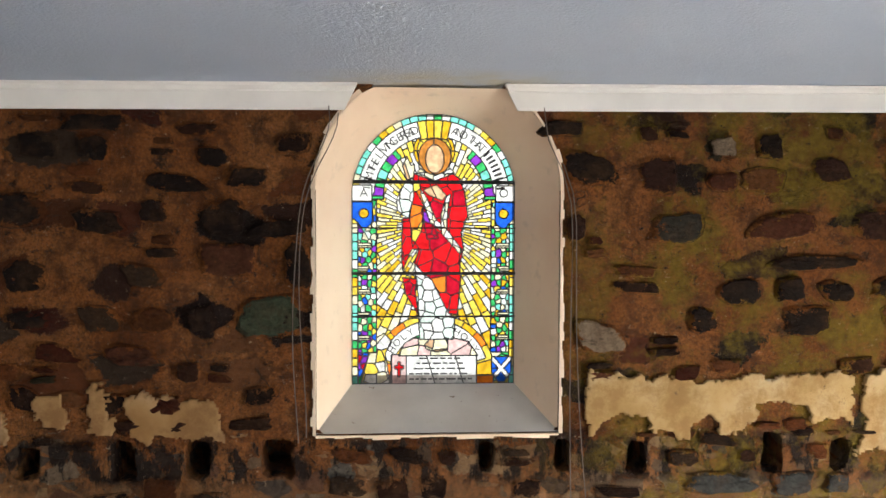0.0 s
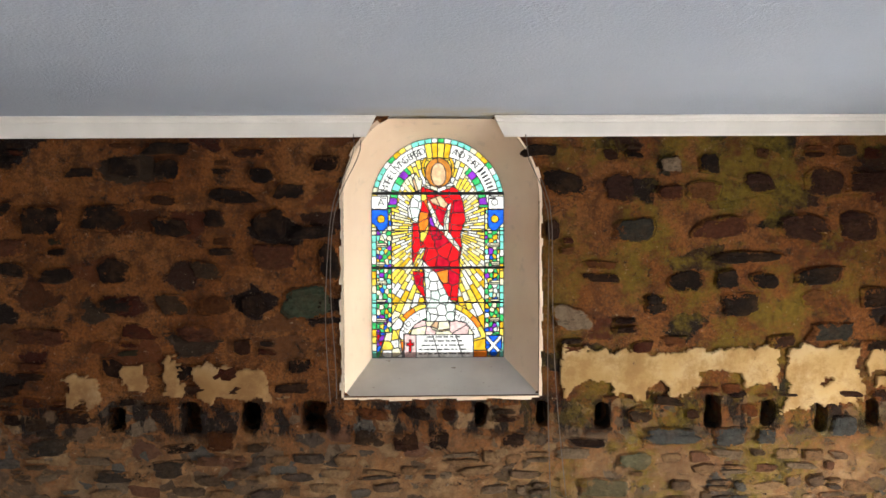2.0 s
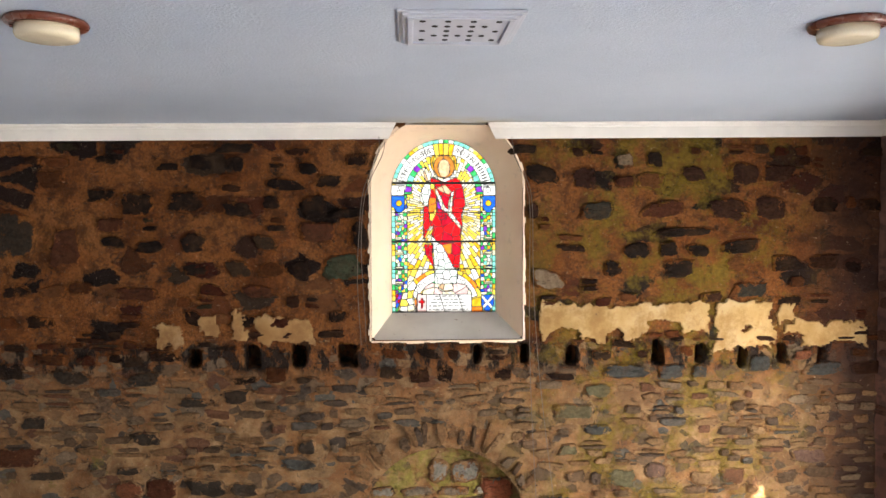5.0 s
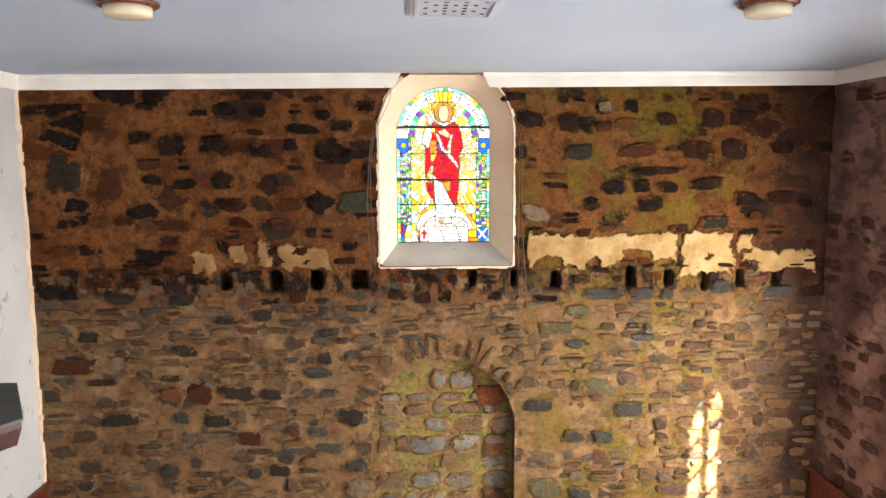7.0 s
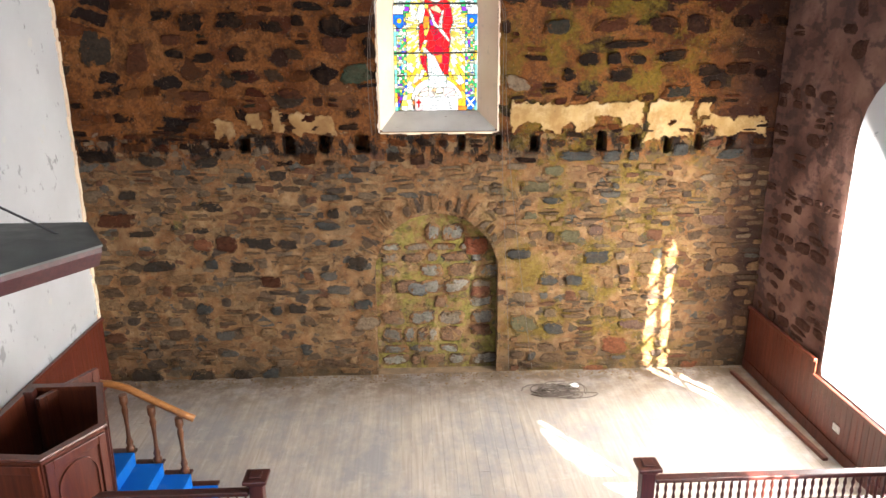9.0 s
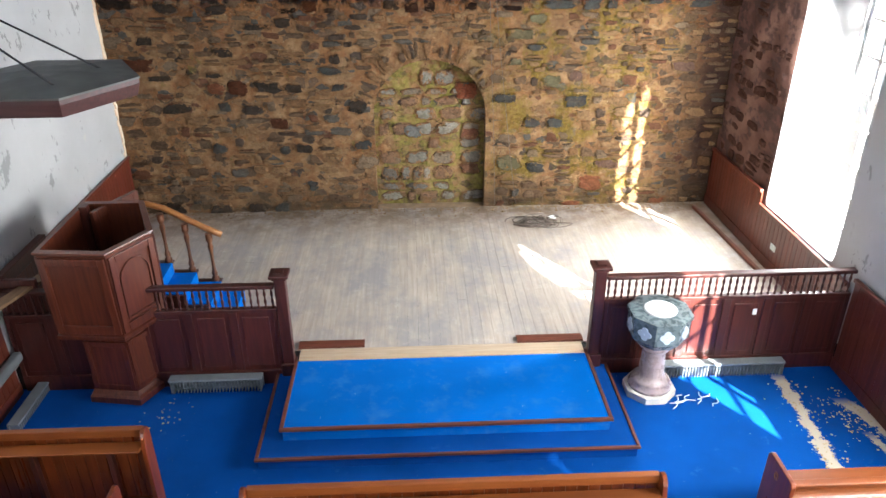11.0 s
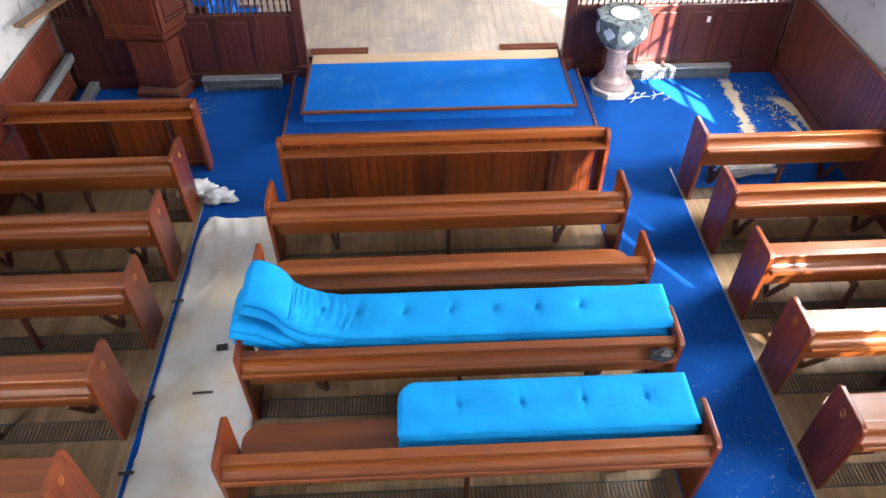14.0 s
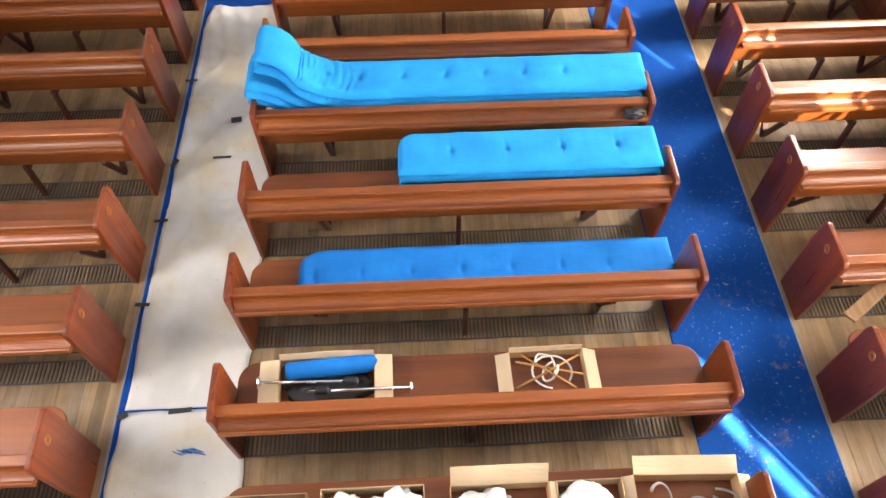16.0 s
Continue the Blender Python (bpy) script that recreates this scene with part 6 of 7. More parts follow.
for k in range(18):
    bm = bmesh.new()
    cx, cy, ra, rb, ph = rng.uniform(-0.25, 0.22), rng.uniform(-0.12, 0.12), rng.uniform(0.10, 0.34), rng.uniform(0.08, 0.18), rng.uniform(0, 6)
    tube(bm, [(cx + ra * math.cos(ph + i * 0.42), cy + rb * math.sin(ph + i * 0.42), 0.012 + 0.02 * (k % 3) + 0.01 * math.sin(i + k)) for i in range(14)], 0.0065, 5)
    part("loop", bm, THINWIRE, co)
bm = bmesh.new()
box(bm, (-0.06, -0.035, 0), (0.06, 0.035, 0.05), 0.01)
jb = part("junction_box", bm, WHITE)
jb.matrix_basis = pose(2.17, 4.08, ZCH + 0.004, 0, 0, 30)
tagged(jb, "small white junction box beside the cable coil", "junction box")
# dark strip added in place of the dark, debris-filled skirting gap
tr = part("floor_batten", (lambda b: (box(b, (-0.03, 0, 0), (0.03, 2.3, 0.045), 0.006), b)[1])(bmesh.new()), TRIMWOOD)
tr.matrix_basis = pose(XR - 0.20, 2.1, ZCH + 0.002, 0, 0, 3)
tagged(tr, "dark dusty wooden batten lying along the wainscot", "batten")
bm = bmesh.new()
rng = random.Random(5)
for k in range(7):
    a, x, y, L = rng.uniform(0, 6), rng.uniform(-0.25, 0.25), rng.uniform(-0.06, 0.06), rng.uniform(0.12, 0.28)
    tube(bm, [(x + L * (i / 5 - 0.5) * math.cos(a * 0.2) + 0.02 * math.sin(i * 2 + k), y + L * (i / 5 - 0.5) * math.sin(a * 0.2) + 0.025 * math.sin(i + k), 0.004 + 0.003 * k) for i in range(6)], 0.006, 5)
ct = part("white_cable_ties", bm, PLASTIC)
ct.matrix_basis = pose(3.02, -0.12, RUG)
tagged(ct, "scatter of white strips on the blue carpet", "cable tie")
bm = bmesh.new()
rng = random.Random(21)
for k in range(360):
    far = k % 3
    if far == 0:
        f = rng.random()
        x, y = 4.14 - 0.09 * f + rng.gauss(0, 0.10), 0.2 - 1.7 * f
    elif far == 1:
        x, y = 4.58 + rng.gauss(0, 0.13), -0.45 + rng.gauss(0, 0.25)
    else:
        x, y = -2.75 + rng.gauss(0, 0.12), -0.10 + rng.gauss(0, 0.16)
    if far == 2 and k % 4:
        continue
    s = rng.uniform(0.004, 0.015)
    t = bmesh.new()
    bmesh.ops.create_icosphere(t, subdivisions=1, radius=s)
    for v in t.verts:
        v.co = Vector((v.co.x * rng.uniform(0.7, 1.3), v.co.y * rng.uniform(0.7, 1.3), max(0, v.co.z * 0.4)))
    join(bm, t, Matrix.Translation((x, y, RUG)))
tagged(part("plaster_crumbs", bm, OLDLIME), "crumbs of fallen plaster scattered over the carpet", "rubble", "", "stuff")


# ---- stained glass window ----
window_1 = setting("window_1", "arched stained glass window with a red and white robed shape among golden rays", (GCX, YG - 0.012, GSILL))
CELL = 0.0046
GU, GV, GS = GR, GSPR - GSILL + GR, GSPR - GSILL
rng = random.Random(77)


def inside(poly, u, v):
    hit, n = False, len(poly)
    for i in range(n):
        (x0, y0), (x1, y1) = poly[i], poly[(i + 1) % n]
        if (y0 > v) != (y1 > v) and u < (x1 - x0) * (v - y0) / (y1 - y0) + x0:
            hit = not hit
    return hit


def cut(u, v, size, seed):
    """The number of the irregular cut piece at a point: nearest of jittered seeds."""
    iu, iv = math.floor(u / size), math.floor(v / size)
    best = (9, 0)
    for a in (-1, 0, 1):
        for b in (-1, 0, 1):
            k = ((iu + a) * 73856093) ^ ((iv + b) * 19349663) ^ (seed * 83492791)
            r1, r2 = ((k * 2654435761) & 0xffff) / 65535, ((k * 40503 + 977) & 0xffff) / 65535
            du, dv = u - (iu + a + 0.15 + 0.7 * r1) * size, v - (iv + b + 0.15 + 0.7 * r2) * size
            best = min(best, (du * du + dv * dv, k & 0xfffff))
    return best[1]


SHAPES = []


def shape(outline_, colours, size):
    """An outline in window metres, its colours, and the size of its cut pieces."""
    SHAPES.append((outline_, colours, size))


shape([(-0.061, 0.277), (-0.023, 0.315), (0.101, 0.315), (0.101, 0.239), (0.015, 0.223), (-0.057, 0.248)], ("tan", "cream"), 0.09)    # feet
shape([(-0.189, 1.422), (-0.218, 1.517), (-0.189, 1.588), (-0.16, 1.521), (-0.134, 1.532), (-0.141, 1.441)], ("tan", "cream"), 0.2)    # raised shape
shape([(-0.074, 1.355), (0.015, 1.391), (0.088, 1.317), (0.057, 1.281), (-0.038, 1.319)], ("tan",), 0.2)    # crossed shape
shape([(-0.189, 1.426), (-0.261, 1.288), (-0.252, 1.208), (-0.176, 1.155), (-0.141, 1.307), (-0.145, 1.431)], ("white", "mint", "white"), 0.075)    # sleeve
shape([(0.084, 1.307), (0.115, 1.33), (0.095, 1.212), (0.088, 1.082), (0.198, 0.935), (0.183, 0.906), (0.053, 1.052), (0.046, 1.174)], ("white", "cream"), 0.06)    # trim long
shape([(-0.086, 1.355), (-0.046, 1.288), (0.01, 1.155), (0.057, 1.107), (0.044, 1.071), (-0.027, 1.132), (-0.065, 1.24), (-0.094, 1.326)], ("cream", "white"), 0.06)    # trim short
shape([(-0.118, 1.471), (0.006, 1.418), (0.145, 1.471), (0.115, 1.502), (0.006, 1.452), (-0.099, 1.502)], ("white", "cream"), 0.07)    # collar
shape([(-0.149, 1.403), (-0.103, 1.406), (-0.073, 1.25), (-0.084, 1.078), (-0.149, 0.952), (-0.16, 1.059), (-0.168, 1.155)], ("orange", "red", "yellow", "orange"), 0.09)    # lining
shape([(-0.076, 1.24), (-0.004, 1.126), (0.031, 1.021), (-0.046, 1.011), (-0.073, 1.135)], ("ruby", "purple", "ruby"), 0.08)    # fold
shape([(-0.141, 1.468), (0.006, 1.41), (0.115, 1.475), (0.172, 1.437), (0.21, 1.345), (0.235, 1.174), (0.187, 1.059), (0.206, 0.945), (0.179, 0.83), (0.187, 0.735), (0.164, 0.483), (0.101, 0.496), (-0.013, 0.725), (-0.08, 0.782), (-0.134, 0.849), (-0.103, 0.945), (-0.153, 0.945), (-0.218, 0.792), (-0.225, 0.906), (-0.218, 1.155), (-0.176, 1.155), (-0.153, 1.307)], ("red", "red", "ruby", "red", "red", "orange"), 0.105)    # cloak
shape([(-0.218, 0.744), (-0.118, 0.735), (-0.13, 0.658), (-0.107, 0.487), (-0.195, 0.628)], ("red", "ruby", "red"), 0.09)    # cloak hem
shape([(-0.134, 0.838), (-0.013, 0.725), (0.101, 0.496), (0.145, 0.468), (0.141, 0.311), (-0.099, 0.311), (-0.111, 0.658)], ("mint", "white", "white", "mint"), 0.075)    # robe
shape([(-0.204, 0.286), (-0.137, 0.323), (0.139, 0.323), (0.244, 0.296), (0.311, 0.197), (-0.248, 0.197)], ("pink", "cream", "pink"), 0.13)    # slab
shape([(-0.553, 0.006), (-0.548, 0.2), (-0.5, 0.334), (-0.433, 0.376), (-0.408, 0.319), (-0.452, 0.2), (-0.5, 0.067)], ("purple", "blue", "purple", "ruby"), 0.05)    # wing
shape([(-0.508, 0.006), (-0.452, 0.2), (-0.408, 0.319), (-0.347, 0.357), (-0.29, 0.296), (-0.336, 0.219), (-0.305, 0.006)], ("cream", "white", "yellow"), 0.08)    # kneeling shape


def pane_at(u, v):
    """Which piece of glass lies at a point, and its colour."""
    e = GR - abs(u) if v < GS else GR - math.hypot(u, v - GS)
    if e < 0:
        return None
    au = abs(u)
    # lettered and heraldic panels at the sides
    if 0.43 < au and 1.275 < v < 1.385:
        return ("tablet", u > 0), "white"
    if au > 0.425 and 1.09 < v < 1.27 and (v > 1.15 or abs(au - 0.48) < 0.07 * (v - 1.07) / 0.08):
        if math.hypot(au - 0.485, v - 1.19) < 0.032:
            return ("charge", u > 0), "gold"
        return ("shield", u > 0), "blue"
    if 0.405 < u < 0.545 and 0.01 < v < 0.19 and (v > 0.08 or abs(u - 0.475) < 0.07 * (v + 0.02) / 0.10):
        if abs(abs(u - 0.475) * 1.15 - abs(v - 0.105)) < 0.022:
            return ("saltire",), "white"
        return ("field", math.floor(math.atan2(v - 0.105, u - 0.475) / 1.571 + 0.5)), "blue"
    # border of small blocks
    if e < 0.042:
        s = v if v < GS else GS + GR * (math.pi / 2 - math.atan2(v - GS, au))
        k = math.floor(s / 0.062)
        return ("edge", u > 0, k), ("aqua", "white", "yellow", "aqua", "green", "cream", "aqua", "gold")[(k * 5 + (u > 0) * 3) % 8]
    if v < GS - 0.02 and au > 0.40 and v > 0.22:
        side = u > 0
        if au > 0.445 + 0.045 * math.sin(v * 19) * 0.6 and abs(((v * 6.2) % 1) - 0.5) > 0.40:
            return ("knot", side, math.floor(v * 12.4)), "cream"
        c = cut(u, v * 0.85, 0.036, 21 + side)
        pick = ("green", "cream", "aqua", "yellow", "green", "white", "blue", "gold", "mint", "purple", "green", "cream")
        return ("motif", side, c), pick[c % 12]
    if v >= GS - 0.02:
        r, a = math.hypot(u, v - GS), math.degrees(math.atan2(u, v - GS))
        if abs(a) < 13 and r > 0.40:
            return ("crown", math.floor(a / 6.5)), ("yellow", "gold")[math.floor(a / 6.5) % 2]
        if 0.415 < r and 13 <= abs(a) < 88:
            return ("scroll", a > 0, math.floor(abs(a) / 25)), "white"
        if 0.35 < r and abs(a) > 40:
            k = math.floor(abs(a) / 9)
            return ("vine", a > 0, k), ("green", "purple", "green", "aqua")[k % 4]
    # halo and plain head shape
    h = math.hypot(u, v - 1.625)
    if ((u - 0.004) / 0.064) ** 2 + ((v - 1.568) / 0.098) ** 2 < 1:
        return ("face",), "tan"
    if ((u - 0.004) / 0.112) ** 2 + ((v - 1.585) / 0.125) ** 2 < 1:
        return ("hair", u > 0), "amber"
    if h < 0.142:
        return ("halo", h < 0.118, math.floor(math.degrees(math.atan2(v - 1.625, u)) / 36)), "yellow" if h < 0.118 else "gold"
    for k, (poly, cols, size) in enumerate(SHAPES):
        if inside(poly, u, v):
            c = cut(u, v, size, k)
            return ("shape", k, c), cols[c % len(cols)]
    # foot of the window: tablet, clouds, scrolls and bow
    if v < 0.205 and -0.295 < u < 0.30:
        if -0.29 < u < -0.19:
            if (abs(u + 0.24) < 0.010 and 0.05 < v < 0.155) or (abs(v - 0.118) < 0.011 and abs(u + 0.24) < 0.032):
                return ("cross",), "red"
            return ("tablet_end",), "pink"
        return ("tablet_foot", math.floor((u + 0.19 + 0.3 * v) / 0.20)), "white"
    r, a = math.hypot(u, (v - 0.06) * 1.0), math.degrees(math.atan2(u, v - 0.06))
    if v < 0.46 and au < 0.42:
        if r < 0.27:
            c = cut(u, v * 2, 0.11, 5)
            return ("cloud", c), ("pink", "white", "pink", "sky", "cream")[c % 5]
        if r < 0.30:
            return ("bow", math.floor(a / 12)), ("green", "yellow")[math.floor(a / 12) % 2]
        if r < 0.385 and 15 < abs(a) < 72:
            return ("holy", a > 0), "white"
        if r < 0.43:
            return ("bow2", math.floor(a / 15)), ("orange", "yellow", "gold")[math.floor(a / 15) % 3]
    if v < 0.24 and au > 0.30:
        c = cut(u, v, 0.075, 9)
        return ("foot", c), ("green", "yellow", "aqua", "cream", "green")[c % 5]
    # rays
    th = math.atan2(u, v - 1.12)
    k = math.floor(th / (2 * math.pi) * 84 + 0.5)
    rr = math.hypot(u, v - 1.12)
    j = math.floor((rr + 0.05 * math.sin(k * 2.7)) / (0.11 + 0.035 * math.sin(k * 1.3)))
    col = ("cream", "yellow", "white", "yellow", "cream", "white", "yellow")[(k * 3 + j) % 7]
    if v < 0.95 and rr > 0.35:
        col = ("yellow", "cream", "yellow", "white", "gold")[(k * 2 + j) % 5]
    if rr < 0.22:
        col = "white"
    return ("ray", k, j), col


nx, nz = int(2 * GR / CELL), int(GV / CELL)
ids = {}
for j in range(nz):
    for i in range(nx):
        r = pane_at(-GR + (i + 0.5) * CELL, (j + 0.5) * CELL)
        if r:
            ids[i, j] = r
lead, panes = {}, {}
for (i, j), r in ids.items():
    beside = [ids.get(q) for q in ((i + 1, j), (i, j + 1), (i - 1, j), (i, j - 1))]
    if any(q is None or q[0] != r[0] for q in beside):
        lead.setdefault(j, []).append(i)
    else:
        panes.setdefault(r, {}).setdefault(j, []).append(i)


def runs(cells):
    cells = sorted(cells)
    a = b = cells[0]
    for c in cells[1:]:
        if c != b + 1:
            yield a, b
            a = c
        b = c
    yield a, b


def sheet(name, rows, y0, y1, mat):
    vs, fs = [], []
    for j, cells in rows.items():
        for a, b in runs(cells):
            x0, x1, z0, z1 = -GR + a * CELL, -GR + (b + 1) * CELL, j * CELL, (j + 1) * CELL
            o = len(vs)
            vs += [(x0, y0, z0), (x1, y0, z0), (x1, y0, z1), (x0, y0, z1)]
            fs.append((o, o + 1, o + 2, o + 3))
            if y1 != y0:
                vs += [(x0, y1, z0), (x1, y1, z0), (x1, y1, z1), (x0, y1, z1)]
                fs += [(o + 4, o + 5, o + 6, o + 7), (o, o + 4, o + 7, o + 3), (o + 1, o + 5, o + 6, o + 2)]
    me = bpy.data.meshes.new(name)
    me.from_pydata(vs, [], fs)
    me.materials.append(mat)
    ob = new(name, me)
    ob.parent = window_1
    return ob


sheet("lead_cames", lead, -0.004, 0.006, LEAD)
panes_sorted = sorted(panes.items(), key=lambda p: -sum(len(c) for c in p[1].values()))
few = {}
for n, ((key, col), rows) in enumerate(panes_sorted):
    if n < 330 and sum(len(c) for c in rows.values()) > 12:
        sheet("pane", rows, 0.0, 0.0, GLASS[col])
    else:
        for j, c in rows.items():
            few.setdefault(col, {}).setdefault(j, []).extend(c)
for col, rows in few.items():
    tagged(sheet("small_panes", rows, 0.0, 0.0, GLASS[col]), "", "", "", "stuff")
for v, t in ((1.407, 0.013), (1.09, 0.005), (0.775, 0.011), (0.475, 0.006)):
    bm = bmesh.new()
    w = GR if v < GS else math.sqrt(GR * GR - (v - GS) ** 2)
    box(bm, (-w, -0.026, v - t), (w, -0.010, v + t), 0.003)
    part("saddle_bar", bm, IRON, window_1)


def letters(text, size, m, name="lettering"):
    cu = bpy.data.curves.new(name, "FONT")
    cu.body, cu.size, cu.align_x, cu.align_y, cu.extrude = text, size, "CENTER", "CENTER", 0.001
    ob = new(name, cu)
    bpy.context.view_layer.update()
    me = bpy.data.meshes.new_from_object(ob.evaluated_get(bpy.context.evaluated_depsgraph_get()))
    bpy.data.objects.remove(ob)
    me.materials.clear()
    me.materials.append(LEAD)
    o = new(name, me)
    o.parent = window_1
    o.matrix_basis = m
    return o


def arc_text(text, a0, a1, r, size, cv):
    for k, ch in enumerate(text):
        if ch == " ":
            continue
        a = radians(a0 + (a1 - a0) * k / (len(text) - 1))
        letters(ch, size, Matrix.Translation((r * math.sin(a), -0.006, cv + r * math.cos(a))) @ Matrix.Rotation(a, 4, "Y") @ Matrix.Rotation(radians(90), 4, "X"))


arc_text("I AM THE LIVING BREAD", -83, -17, 0.468, 0.082, GS)
arc_text("AND THAT", 18, 45, 0.468, 0.082, GS)
for k in range(9):
    a = radians(51 + 4 * k)
    bm = bmesh.new()
    box(bm, (-0.008, -0.003, -0.028), (0.008, 0.0, 0.028))
    o = part("lettering_bar", bm, LEAD, window_1)
    o.matrix_basis = Matrix.Translation((0.468 * math.sin(a), -0.004, GS + 0.468 * math.cos(a))) @ Matrix.Rotation(a, 4, "Y")
arc_text("HOLY", -58, -28, 0.343, 0.07, 0.06)
arc_text("HOLY", 28, 58, 0.343, 0.07, 0.06)
letters("A", 0.085, Matrix.Translation((-0.485, -0.006, 1.33)) @ Matrix.Rotation(radians(90), 4, "X"))
letters("O", 0.085, Matrix.Translation((0.485, -0.006, 1.33)) @ Matrix.Rotation(radians(90), 4, "X"))
for k, (w, z) in enumerate(((0.15, 0.180), (0.17, 0.145), (0.19, 0.108), (0.22, 0.072), (0.22, 0.035))):
    x = -w
    rr_ = random.Random(k)
    while x < w - 0.02:
        L = rr_.uniform(0.02, 0.07)
        bm = bmesh.new()
        box(bm, (0.05 + x, -0.005, z - 0.006), (0.05 + min(w, x + L), -0.003, z + 0.006))
        part("inscription_bar", bm, LEAD, window_1)
        x += L + 0.012
bm = bmesh.new()
box(bm, (-8, 11.0, -3), (9, 11.05, 14))
tagged(part("backdrop", bm, SKYGLOW), "bright overcast sky behind the stained glass", "", "", "structure")
bm = bmesh.new()
box(bm, (13, 1, -1), (13.05, 34, 14))
tagged(part("backdrop", bm, SKYGLOW), "bright overcast sky outside the side window", "", "", "structure")
bm = bmesh.new()
box(bm, (-60, -60, -0.6), (60, 60, -0.5))
tagged(part("ground", bm, FONTBASE), "pale gravel ground outside the church", "", "", "structure")

# ---- stones of the end wall ----
def stone_mesh(seed, mat, name="stone"):
    """A rough squared stone: ragged outline, steep edge, nearly flat face."""
    r = random.Random(seed)
    n = 15
    p = r.uniform(3.0, 9.0)
    skew, taper = r.uniform(-0.18, 0.18), r.uniform(-0.22, 0.22)
    vs, fs, ring = [], [], []
    chop = [r.uniform(0.8, 1.02) for _ in range(4)]
    for k in range(n):
        a = 2 * math.pi * (k + r.uniform(-0.35, 0.35)) / n
        c, s = math.cos(a), math.sin(a)
        q = (abs(c) ** p + abs(s) ** p) ** (-1 / p) * r.uniform(0.86, 1.04) * chop[int(a / (math.pi / 2)) % 4]
        x, z = 0.5 * q * c, 0.5 * q * s
        ring.append((x * (1 + taper * z) + skew * z, z * (1 + taper * x)))
    for f, h in ((1.03, 0.6), (1.0, -0.15), (0.80, -0.85)):
        vs += [(x * f, h * r.uniform(0.75, 1.2), z * f) for x, z in ring]
    vs.append((r.uniform(-0.1, 0.1), -1.0, r.uniform(-0.1, 0.1)))
    for b in range(2):
        fs += [(b * n + k, b * n + (k + 1) % n, (b + 1) * n + (k + 1) % n, (b + 1) * n + k) for k in range(n)]
    fs += [(2 * n + k, 2 * n + (k + 1) % n, 3 * n) for k in range(n)]
    me = bpy.data.meshes.new(name)
    me.from_pydata(vs, [], fs)
    rim = me.attributes.new("rim", "FLOAT", "POINT")
    rim.data.foreach_set("value", [1.0] * (2 * n) + [0.42] * n + [0.0])
    if mat:
        me.materials.append(mat)
    return me


KIND = [stone_mesh(100 + k, STONE) for k in range(24)]
KIND_LOW = [stone_mesh(100 + k, LOWSTONE) for k in range(24)]
KIND_V = [np.array([v.co[:] for v in me.vertices]) for me in KIND]
KIND_F = [[tuple(p.vertices) for p in me.polygons] for me in KIND]
rng = random.Random(31)
placed = []


def lay(x0, x1, z0, z1, hmin, hmax, wmin, wmax, keep, seed):
    r = random.Random(seed)
    z = z0
    while z < z1 - 0.03:
        h = min(r.uniform(hmin, hmax), z1 - z)
        x = x0 - r.uniform(0, 0.2)
        while x < x1:
            w = r.uniform(wmin, wmax) * (0.7 + 0.6 * h / hmax)
            gap = r.uniform(0.0, 0.03)
            if r.random() < keep:
                hh = h * r.uniform(0.74, 1.04)
                if r.random() < 0.22:     # two thin stones one above the other
                    placed.append((x + w / 2, z + h * 0.27, w, h * 0.42, r.uniform(-4, 4)))
                    placed.append((x + w / 2, z + h * 0.75, w * r.uniform(0.7, 1), h * 0.40, r.uniform(-4, 4)))
                else:
                    placed.append((x + w / 2 + r.uniform(-0.02, 0.02), z + h / 2 + r.uniform(-0.03, 0.03), w * 0.95, hh, r.uniform(-6, 6)))
            x += w + gap
        z += h + r.uniform(0.0, 0.03)


lay(XL + 0.1, XR - 0.05, 3.86, 5.92, 0.10, 0.24, 0.13, 0.34, 0.50, 1)
lay(XL + 0.1, XR - 0.05, 3.40, 3.86, 0.12, 0.22, 0.14, 0.38, 0.95, 2)
lay(XL + 0.1, XR - 0.05, 0.32, 3.40, 0.08, 0.20, 0.10, 0.36, 0.85, 3)
# stones over the blocked doorway stand on edge, fanned round its arch
for k in range(25):
    a = radians(8 + 164 * k / 24 + rng.uniform(-4, 4))
    L = rng.uniform(0.10, 0.36)
    placed.append((NCX + (NR + 0.03 + L / 2) * math.cos(a), NSPR + (NR + 0.03 + L / 2) * math.sin(a), L, rng.uniform(0.04, 0.14), math.degrees(a) + rng.uniform(-14, 14)))
FAN = len(placed) - 25


def free(k, x, z, w, h):
    if not (XL + 0.05 < x < XR - 0.03 and z + h / 2 < 5.93):
        return False
    if window_hole(x, z) < w * 0.42 or window_hole(x, z - h / 2) < 0.02:
        return False
    nd = min(niche_hole(x + sx * w / 2, z + sz * h / 2) for sx in (-1, 0, 1) for sz in (-1, 0, 1))
    if nd < (0.0 if k >= FAN else 0.02) or (k < FAN and z > NSPR and nd < 0.22):
        return False
    return all(abs(x - s[0]) > w / 2 + s[2] or abs(z - s[1]) > h / 2 + s[3] for s in SOCKETS)


def patch(x, z):
    """Where old limewash covers the stone."""
    return 1.3 < x < 4.7 and 3.9 < z < 4.2


spots = [(x, z, w, h, a) for k, (x, z, w, h, a) in enumerate(placed) if free(k, x, z, w, h) and not patch(x, z)]
# the singular stones: pale, green, red and large dark ones
SPECIAL = []


def singular(colour, *stones):
    """Stones of one colour: centre x and z, width and height."""
    SPECIAL.extend((*q, colour) for q in stones)


